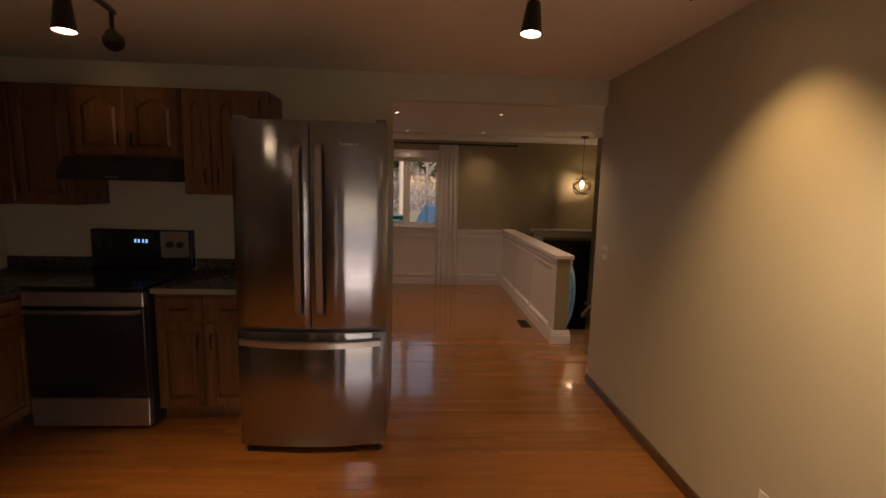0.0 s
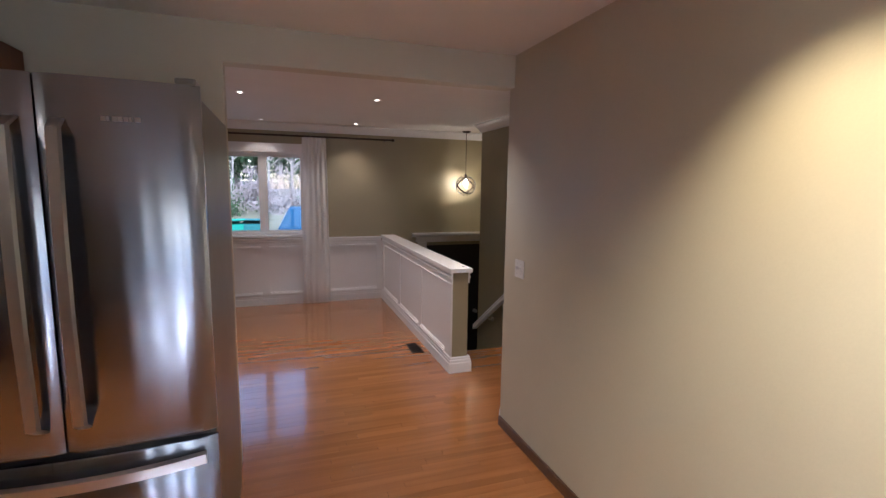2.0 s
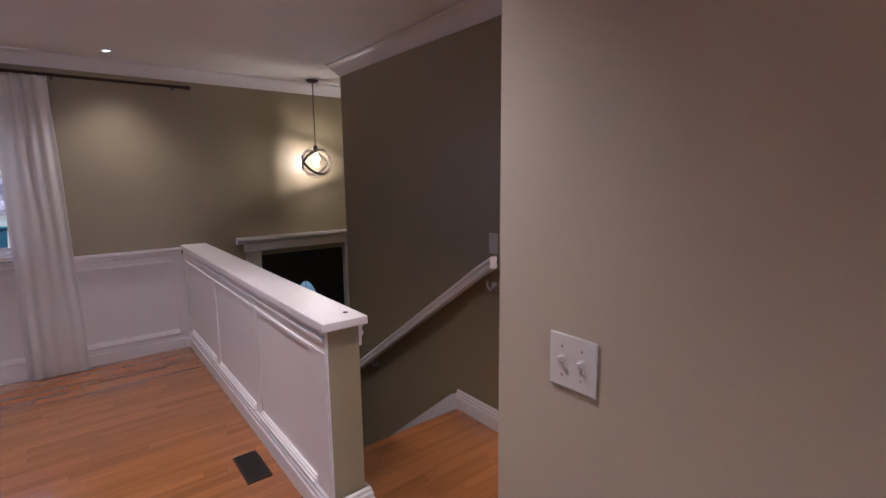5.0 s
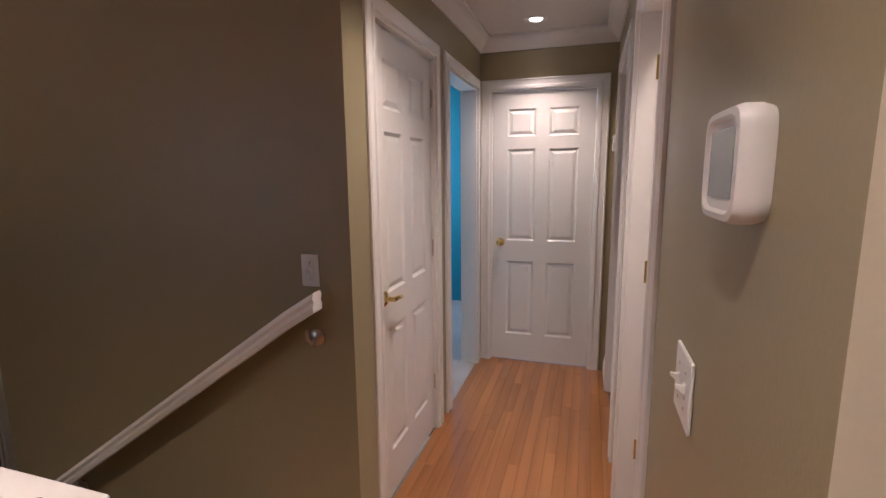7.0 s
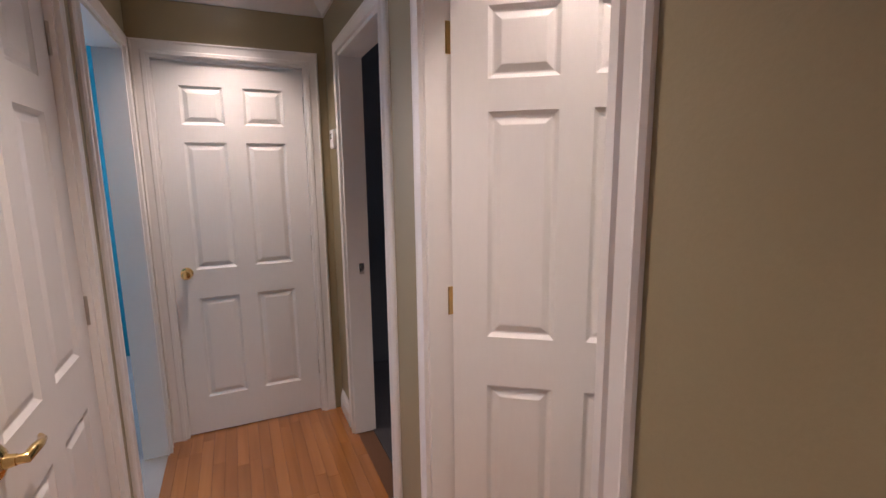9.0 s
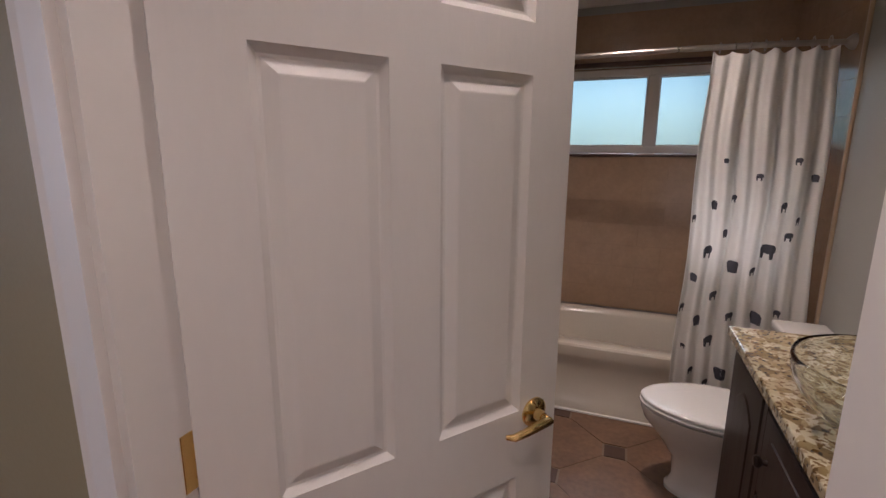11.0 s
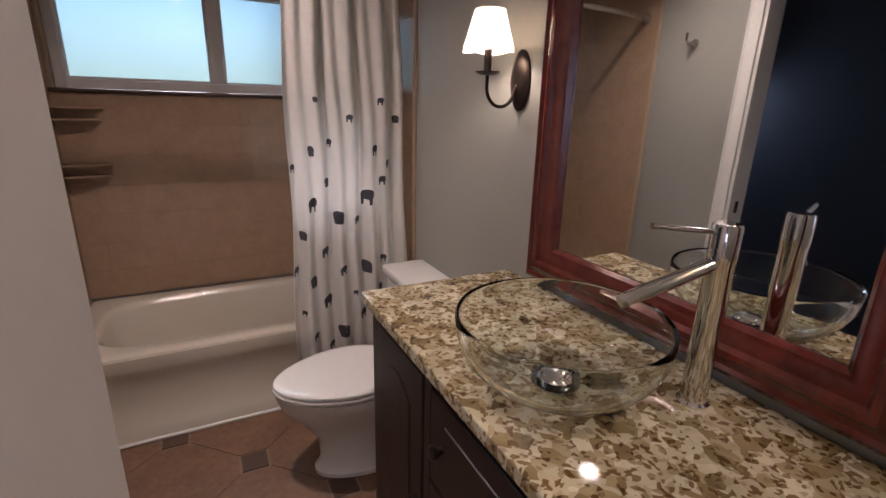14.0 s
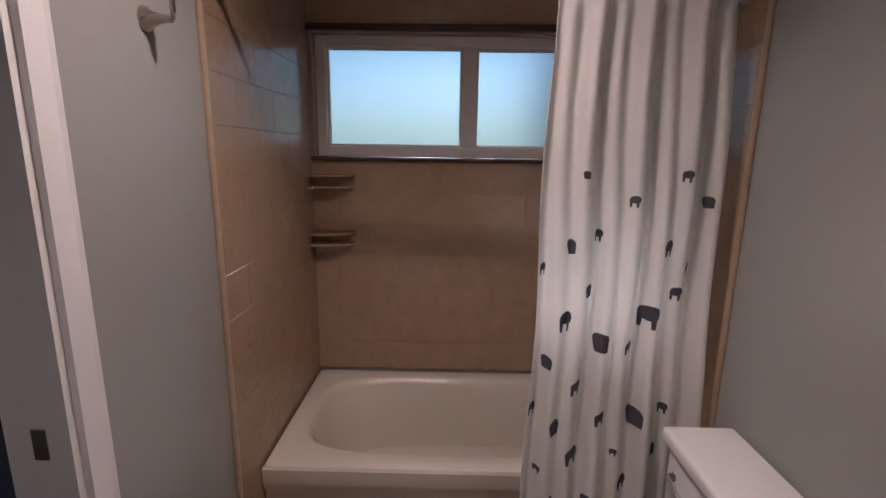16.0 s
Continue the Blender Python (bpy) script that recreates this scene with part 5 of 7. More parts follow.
def downlight(x, y, f=1.0, label="small white recessed ceiling lamp, lit"):
    root = thing("recessed_lamp", label, "lamp", (x, y, CEIL), group="recessed ceiling lamps")
    bm = bm_new()
    lathe(bm, [(0.05 * f, -0.001), (0.049 * f, -0.005), (0.028 * f, -0.004), (0.026 * f, -0.001)], 28)
    part("trim_ring", bm, M_WHITE, root, "", True)
    bm = bm_new()
    lathe(bm, [(0, -0.0025), (0.026 * f, -0.0025), (0.026 * f, -0.001), (0, -0.001)], 24)
    part("lamp_face", bm, M_SPOTDIM, root, "lit lamp face")


# the lamps at (2.75, 4.25) and (1.02, 4.1) are added, out of view
for x, y in ((1.05, 7.28), (-0.10, 7.33), (0.99, 5.5), (-1.4, 5.6), (-0.2, 5.6), (4.3, 4.28), (2.75, 4.25), (1.02, 4.1), (2.65, 2.06), (2.65, 3.50)):
    if y < HS:
        downlight(x, y, 2.0, "round white flush bathroom ceiling lamp, lit")
    else:
        downlight(x, y, 1.5 if x > 2 else 0.7)


def pendant():
    root = thing("pendant_lamp", "round glass pendant with dark metal bands, lit", "lamp", (2.65, 7.4, 0))
    bm = bm_new()
    lathe(bm, [(0, CEIL - 0.001), (0.06, CEIL - 0.001), (0.06, CEIL - 0.012), (0.045, CEIL - 0.025), (0, CEIL - 0.03)], 28)
    part("canopy", bm, M_BRONZE, root, "", True)
    bm = bm_new()
    tube(bm, [(0, 0, CEIL - 0.03), (0, 0, 1.80)], 0.005, 8)
    part("stem", bm, M_BRONZE, root)
    bm = bm_new()
    lathe(bm, [(0, 1.80), (0.02, 1.80), (0.022, 1.74), (0.014, 1.73), (0, 1.73)], 16)
    part("socket", bm, M_BRONZE, root, "", True)
    R, c = 0.145, 1.64
    # one upright band and two crossing ones, each named by its axis
    for axis in ((0.5, 0.87, 0.0), (0.19, -0.78, -0.61), (-0.21, 0.76, -0.63)):
        bm = bm_new()
        m = Matrix.Translation((0, 0, c)) @ Vector(axis).to_track_quat("Z", "Y").to_matrix().to_4x4()
        lathe(bm, [(R, -0.013), (R + 0.003, -0.013), (R + 0.003, 0.013), (R, 0.013)], 48, m, closed=True)
        part("band", bm, M_BRONZE, root)
    bm = bm_new()
    pr = [((R - 0.010) * math.sin(math.pi * i / 16), c - (R - 0.010) * math.cos(math.pi * i / 16)) for i in range(1, 15)]
    pr2 = [((R - 0.013) * math.sin(math.pi * i / 16), c - (R - 0.013) * math.cos(math.pi * i / 16)) for i in range(14, 0, -1)]
    lathe(bm, [(0, c - R + 0.010)] + pr + pr2 + [(0, c - R + 0.013)], 28)
    g = part("globe", bm, M_GLASS, root, "clear glass globe", True)
    g.visible_shadow = False
    bm = bm_new()
    lathe(bm, [(0, 1.73), (0.012, 1.725), (0.03, 1.68), (0.03, 1.655), (0.018, 1.63), (0, 1.622)], 18)
    b = part("bulb", bm, M_BULB, root, "lit clear bulb", True)
    b.visible_shadow = False


pendant()


# ---- living room curtain ----
def living_curtain():
    root = thing("curtain", "white sheer curtain gathered beside the window", "curtain", (0.54, 7.52, 0))
    bm = bm_new()
    n = 72
    rows = [i / n for i in range(n + 1)]
    zs = [0.012, 0.4, 0.8, 1.2, 1.6, 2.0, 2.2, 2.235]
    grid = []
    for z in zs:
        w = 0.155 + 0.03 * (1 - z / 2.2)
        grid.append([bm.verts.new(((u - 0.5) * 2 * w + 0.004 * math.sin(9 * z + u * 5), 0.010 * math.sin(u * math.pi * 9 + 0.5) * (0.7 + 0.3 * z / 2.2) + 0.006 * math.sin(u * 33 + z * 2), z)) for u in rows])
    for a, b in zip(grid, grid[1:]):
        for i in range(n):
            bm.faces.new((a[i], a[i + 1], b[i + 1], b[i]))
    ob = part("drape", bm, M_SHEER, root, "", True)
    so = ob.modifiers.new("thickness", "SOLIDIFY")
    so.thickness = 0.002
    rod = thing("curtain_rod", "dark curtain rod above the window", "curtain rod", (0, 7.52, 2.245))
    bm = bm_new()
    tube(bm, [(-2.4, 0, 0), (1.58, 0, 0)], 0.012, 10)
    part("pole", bm, M_BRONZE, rod)
    for x in (-2.3, 0.72, 1.5):
        bm = bm_new()
        tube(bm, [(x, 0, 0), (x, 0.099, -0.01)], 0.008, 8)
        part("bracket", bm, M_BRONZE, rod)
    bm = bm_new()
    lathe(bm, [(0, -0.03), (0.016, -0.02), (0.02, 0), (0.014, 0.02), (0, 0.028)], 14, Matrix.Translation((1.60, 0, 0)) @ Euler((0, radians(90), 0)).to_matrix().to_4x4())
    part("finial", bm, M_BRONZE, rod, "", True)


living_curtain()


# ---- bathroom ----
def bathtub():
    root = thing("bathtub", "ivory enamel alcove bathtub with smooth front apron", "bathtub", (2.45, 1.11, 0))
    x0, x1, y0, y1, h = BW + 0.004, BE - 0.012, BS + 0.014, 1.495, 0.42
    bm = bm_new()
    cx, cy = (x0 + x1) / 2, (y0 + y1) / 2 - 0.01
    n = 56

    def sup(a, b, e, z, dx=0.0, dy=0.0):
        out = []
        for i in range(n):
            t = 2 * math.pi * i / n
            c, s = math.cos(t), math.sin(t)
            out.append(bm.verts.new((cx + dx + a * abs(c) ** (2 / e) * (1 if c >= 0 else -1), cy + dy + b * abs(s) ** (2 / e) * (1 if s >= 0 else -1), z)))
        return out
    w, d = (x1 - x0) / 2, (y1 - y0) / 2
    rings = [sup(w, d, 40, h - 0.012, 0, 0.01), sup(w - 0.006, d - 0.006, 40, h - 0.002, 0, 0.01), sup(w - 0.015, d - 0.015, 30, h, 0, 0.01), sup(w - 0.075, d - 0.075, 4.5, h, 0, -0.002), sup(w - 0.085, d - 0.085, 4.2, h - 0.006),
             sup(w - 0.10, d - 0.10, 4.0, h - 0.03), sup(w - 0.14, d - 0.13, 3.6, 0.22), sup(w - 0.20, d - 0.16, 3.2, 0.10), sup(w - 0.28, d - 0.21, 3, 0.075), sup(0.1, 0.05, 2, 0.072)]
    for a, b in zip(rings, rings[1:]):
        for i in range(n):
            j = (i + 1) % n
            bm.faces.new((a[i], a[j], b[j], b[i]))
    bm.faces.new(rings[-1])
    part("basin", moved(bm, root), M_TUB, root, "", True)
    bm = bm_new()
    prof = [(y1 - 0.012, 0.0), (y1 - 0.012, 0.06), (y1 - 0.022, 0.075), (y1 - 0.022, 0.30), (y1 - 0.006, 0.335), (y1, 0.36), (y1, h - 0.013), (y1 - 0.05, h - 0.013), (y1 - 0.05, 0.0)]
    a = [bm.verts.new((x0, y, z)) for y, z in prof]
    b = [bm.verts.new((x1, y, z)) for y, z in prof]
    for i in range(len(prof)):
        j = (i + 1) % len(prof)
        bm.faces.new((a[i], b[i], b[j], a[j]))
    bm.faces.new(a[::-1])
    bm.faces.new(b)
    part("apron", moved(bm, root), M_TUB, root, "", True)
    bm = bm_new()
    lathe(bm, [(0, 0.080), (0.03, 0.080), (0.034, 0.076), (0, 0.074)], 20, Matrix.Translation((2.05, 1.1, 0)))
    part("drain", moved(bm, root), M_CHROME, root, "", True)
    bm = bm_new()
    box(bm, x0, x1, y1 - 0.01, y1 + 0.006, 0.0, 0.012, 0.003, 1)
    part("caulk_strip", moved(bm, root), M_PORCELAIN, root)


bathtub()


def wall_tiles(name, label, origin, along, out, length, z0, z1, th, tw, holes=()):
    """Running-bond tiles on a backing; every tile a part."""
    root = thing(name, label, "tiles", Matrix.Identity(4), kind="structure")
    o, al, ou = Vector(origin), Vector(along), Vector(out)
    bm = bm_new()

    def piece(bm, a0, a1, b0, b1, d0, d1, bev=0.0):
        vs = []
        for d, q in ((d0, 0.0), (d1, bev)):
            for a, b in ((a0 + q, b0 + q), (a1 - q, b0 + q), (a1 - q, b1 - q), (a0 + q, b1 - q)):
                vs.append(bm.verts.new(o + al * a + ou * d + Vector((0, 0, b))))
        for q in ((3, 2, 1, 0), (4, 5, 6, 7), (0, 1, 5, 4), (1, 2, 6, 5), (2, 3, 7, 6), (3, 0, 4, 7)):
            bm.faces.new([vs[k] for k in q])
    strips = [(0, length, z0, z1)]
    for h0, h1, b0, b1 in holes:
        strips = [(0, h0, z0, z1), (h0, h1, z0, b0), (h0, h1, b1, z1), (h1, length, z0, z1)]
    for a0, a1, b0, b1 in strips:
        if a1 - a0 > 0.002 and b1 - b0 > 0.002:
            piece(bm, a0, a1, b0, b1, 0.0005, 0.0055)
    part("grout", bm, M_WGROUT, root)
    k, z = 0, z0
    while z < z1 - 0.01:
        zt = min(z + th, z1)
        a = -tw * (0.5 if k % 2 else 0)
        while a < length:
            a0, a1 = max(a, 0), min(a + tw, length)
            spans = [(a0, a1, z, zt)]
            for h0, h1, b0, b1 in holes:
                if a1 > h0 and a0 < h1 and zt > b0 and z < b1:
                    spans = [(a0, min(a1, h0), z, zt), (max(a0, h1), a1, z, zt), (max(a0, h0), min(a1, h1), z, min(zt, b0)), (max(a0, h0), min(a1, h1), max(z, b1), zt)]
            for s0, s1, q0, q1 in spans:
                if s1 - s0 > 0.012 and q1 - q0 > 0.012:
                    bm = bm_new()
                    piece(bm, s0 + 0.0006, s1 - 0.0006, q0 + 0.0006, q1 - 0.0006, 0.0058, 0.0068 + random.uniform(-0.0002, 0.0002), 0.0006)
                    part("tile", bm, M_TILEW, root)
            a += tw
        z, k = zt, k + 1
    return root


random.seed(5)
wall_tiles("wall_tiles_back", "tan stone-look wall tiles behind the tub", (BW, 0.71, 0), (1, 0, 0), (0, 1, 0), BE - BW, 0.42, 2.36, 0.15, 0.30, [(0.135, 1.449, 1.47, 2.035)])
wall_tiles("wall_tiles_east", "tan stone-look wall tiles at the tub's end", (BE, 0.72, 0), (0, 1, 0), (-1, 0, 0), 0.92, 0.0, 2.36, 0.1435, 0.30)
wall_tiles("wall_tiles_west", "tan stone-look wall tiles at the tub's end", (BW, 0.72, 0), (0, 1, 0), (1, 0, 0), 0.92, 0.0, 2.36, 0.15, 0.30)
for nm, x in (("trim_tile_edge_east", BE - 0.006), ("trim_tile_edge_west", BW + 0.006)):
    bm = bm_new()
    tube(bm, [(x, 1.646, 0.0), (x, 1.646, 2.36)], 0.0095, 10)
    tagged(finish(nm, bm, mat("tan_bullnose", (0.40, 0.29, 0.19), 0.3, var=0.1), True), "rounded tan tile edging", "trim", kind="structure")


def corner_shelf(z, label):
    root = thing("corner_shelf", label, "shelf", (BE - 0.008, BS + 0.0005, z))
    bm = bm_new()
    n = 12
    pts = [(0, 0)] + [(-0.20 * math.cos(math.pi / 2 * i / n), 0.10 * math.sin(math.pi / 2 * i / n)) for i in range(n + 1)]
    prism(bm, pts[::-1], -0.004, 0.005)
    part("board", bm, M_TILEW, root)
    # added lower board mimics the shadow line of the dish's recess
    bm = bm_new()
    prism(bm, [(x * 0.96, y * 0.9) for x, y in pts[::-1]], -0.058, -0.050)
    part("recess_line_board", bm, M_TILEW, root)


corner_shelf(1.40, "tan ceramic corner shelf above the tub")
corner_shelf(1.13, "tan ceramic corner shelf, lower one, above the tub")

bm = bm_new()
tube(bm, [(BE - 0.012, 1.55, 1.95), (2.9, 1.60, 1.95), (2.45, 1.625, 1.95), (2.0, 1.60, 1.95), (BW + 0.012, 1.55, 1.95)], 0.0125, 14)
for x, s in ((BE - 0.009, -1), (BW + 0.009, 1)):
    lathe(bm, [(0, 0), (0.032, 0), (0.03, 0.012), (0.016, 0.03), (0, 0.032)], 20, Matrix.Translation((x, 1.55, 1.95)) @ Euler((0, radians(90 * s), 0)).to_matrix().to_4x4())
solid("shower_rod", bm, M_NICKEL, "brushed nickel shower rod across the tub", "shower rod", True)


def shower_curtain():
    root = thing("shower_curtain", "white cotton shower curtain with small dark printed motifs", "curtain", (2.03, 1.63, 0))
    z0, z1 = 0.30, 1.93

    def xy(u, z):
        s = (z - z0) / (z1 - z0)
        w = 0.235 + 0.025 * (1 - s)
        x = (u - 0.5) * 2 * w + 0.006 * math.sin(7 * z + 4 * u)
        y = 0.018 * math.sin(u * math.pi * 14 + 0.6 * math.sin(2.2 * z)) * (0.75 + 0.25 * (1 - s)) + 0.012 * math.sin(u * 23 + 1.7 * z) + 0.05 * (1 - s) * 0.4
        return x, y
    bm = bm_new()
    n, rows = 150, 26
    grid = []
    for k in range(rows + 1):
        z = z0 + (z1 - z0) * k / rows
        row = []
        for i in range(n + 1):
            u = i / n
            x, y = xy(u, z)
            zz = z - (0.02 * abs(math.sin(u * math.pi * 6)) if k == rows else 0)
            row.append(bm.verts.new((x, y, zz)))
        grid.append(row)
    for a, b in zip(grid, grid[1:]):
        for i in range(n):
            bm.faces.new((a[i], a[i + 1], b[i + 1], b[i]))
    cl = part("cloth", bm, M_CURTAIN, root, "", True)
    so = cl.modifiers.new("thickness", "SOLIDIFY")
    so.thickness, so.offset = 0.002, 1

    def proud(u, z):
        x, y = xy(u, z)
        x1, y1 = xy(u + 0.002, z)
        k = 0.0038 / math.hypot(x1 - x, y1 - y)
        return (x - (y1 - y) * k, y + (x1 - x) * k, z)
    # printed motifs: a rounded dark body on two short stubs, following the folds on the north side
    motifs = (
        (0.76, 1.46, 0.6), (0.21, 1.46, 0.9), (0.49, 1.39, 0.9), (0.06, 1.39, 0.9), (0.66, 1.29, 1.0), (0.27, 1.26, 1.3),
        (0.82, 1.26, 1.2), (0.14, 1.2, 1.0), (0.19, 1.13, 1.1), (0.71, 1.13, 1.1), (0.97, 1.19, 1.0), (0.83, 1.04, 1.7),
        (0.6, 0.98, 1.6), (0.33, 1.06, 1.9), (0.43, 0.96, 1.1), (0.91, 0.91, 1.1), (0.72, 0.83, 1.3), (0.57, 0.74, 1.2),
        (0.36, 0.74, 1.7), (0.2, 0.77, 1.0), (0.97, 0.75, 1.2), (0.83, 0.7, 1.5), (0.71, 0.6, 1.6), (0.47, 0.62, 0.7),
        (0.25, 0.63, 1.2), (0.91, 0.56, 0.7), (0.41, 0.51, 1.4), (0.6, 0.45, 1.7), (0.84, 0.44, 1.0), (0.71, 0.38, 1.1),
    )
    body = [(-0.5, 0.18), (-0.42, 0.36), (-0.2, 0.46), (0.1, 0.44), (0.36, 0.36), (0.5, 0.14), (0.47, -0.2), (0.44, -0.52), (0.27, -0.54), (0.22, -0.16),
            (0.0, -0.2), (-0.12, -0.18), (-0.14, -0.54), (-0.32, -0.54), (-0.36, -0.12), (-0.46, -0.06)]
    for k, (u0, z, size) in enumerate(motifs):
        bm = bm_new()
        flip = 1 if k % 3 else -1
        wide, tall = 0.042 * size * flip / 0.86, 0.036 * size
        bm.faces.new([bm.verts.new((a, b, 0)) for a, b in (body if flip > 0 else body[::-1])])
        bmesh.ops.triangulate(bm, faces=bm.faces)
        bmesh.ops.subdivide_edges(bm, edges=bm.edges, cuts=3, use_grid_fill=True)
        for v in bm.verts:
            v.co = proud(min(0.998, max(0.002, u0 + v.co.x * wide)), z + v.co.y * tall)
        part("printed_motif", bm, M_PRINT, root)
    for k in range(8):
        u = (k + 0.5) / 8
        x, y = xy(u, z1)
        bm = bm_new()
        c = Vector((x, -0.025, 1.947))
        tube(bm, [c + Vector((0.0, 0.019 * math.cos(a), 0.022 * math.sin(a))) for a in (2 * math.pi * i / 16 for i in range(17))], 0.0022, 6, False)
        part("ring", bm, M_NICKEL, root)


shower_curtain()


def toilet():
    root = thing("toilet", "white porcelain toilet with closed lid", "toilet", (BW, 1.975, 0))
    bm = bm_new()
    box(bm, 0.012, 0.195, -0.205, 0.205, 0.40, 0.735, 0.022, 4)
    tank = part("tank", bm, M_PORCELAIN, root, "", True)
    bm = bm_new()
    box(bm, 0.006, 0.208, -0.225, 0.225, 0.7355, 0.778, 0.014, 4)
    part("tank_lid", bm, M_PORCELAIN, root, "", True)
    bm = bm_new()
    tube(bm, [(0.196, -0.15, 0.67), (0.212, -0.15, 0.67), (0.214, -0.10, 0.664), (0.214, -0.07, 0.66)], [0.012, 0.008, 0.006, 0.006], 10)
    part("flush_lever", bm, M_CHROME, root, "", True)
    n = 40

    def egg(cx, a, b, z, k=0.16):
        out = []
        for i in range(n):
            t = 2 * math.pi * i / n
            out.append((cx + a * math.cos(t), b * math.sin(t) * (1 - k * math.cos(t)), z))
        return out

    def loft(bm, rings, top=True, bottom=True):
        vs = [[bm.verts.new(p) for p in r] for r in rings]
        for a, b in zip(vs, vs[1:]):
            for i in range(n):
                j = (i + 1) % n
                bm.faces.new((a[i], a[j], b[j], b[i]))
        if bottom:
            bm.faces.new(vs[0][::-1])
        if top:
            bm.faces.new(vs[-1])
    bm = bm_new()
    loft(bm, [egg(0.35, 0.235, 0.115, 0.0, 0.05), egg(0.35, 0.235, 0.115, 0.018, 0.05), egg(0.35, 0.222, 0.104, 0.028, 0.05), egg(0.36, 0.20, 0.092, 0.07, 0.05), egg(0.375, 0.19, 0.09, 0.16, 0.08), egg(0.41, 0.21, 0.118, 0.24, 0.12), egg(0.445, 0.25, 0.165, 0.33), egg(0.45, 0.262, 0.183, 0.375), egg(0.45, 0.262, 0.185, 0.392)])
    part("bowl", bm, M_PORCELAIN, root, "", True)
    bm = bm_new()
    box(bm, 0.03, 0.24, -0.11, 0.11, 0.27, 0.399, 0.02, 3)
    part("shelf", bm, M_PORCELAIN, root, "", True)
    bm = bm_new()
    loft(bm, [egg(0.455, 0.246, 0.17, 0.3925), egg(0.455, 0.248, 0.172, 0.397), egg(0.455, 0.262, 0.186, 0.3985), egg(0.455, 0.265, 0.189, 0.403), egg(0.455, 0.265, 0.189, 0.410), egg(0.455, 0.261, 0.185, 0.4135), egg(0.455, 0.25, 0.174, 0.4145)])
    part("seat", bm, M_PORCELAIN, root, "", True)
    bm = bm_new()
    loft(bm, [egg(0.455, 0.246, 0.17, 0.4148), egg(0.455, 0.248, 0.172, 0.4185), egg(0.455, 0.26, 0.184, 0.4195), egg(0.455, 0.263, 0.187, 0.424), egg(0.455, 0.262, 0.186, 0.431), egg(0.455, 0.256, 0.18, 0.4355), egg(0.455, 0.245, 0.17, 0.437), egg(0.455, 0.23, 0.156, 0.4375), egg(0.455, 0.12, 0.08, 0.4385)])
    part("lid", bm, M_PORCELAIN, root, "", True)
    for y in (-0.075, 0.075):
        bm = bm_new()
        lathe(bm, [(0, 0), (0.014, 0), (0.014, 0.012), (0.008, 0.018), (0, 0.019)], 14, Matrix.Translation((0.30, y * 1.5, 0.02)))
        part("bolt_cap", bm, M_PORCELAIN, root, "", True)


toilet()


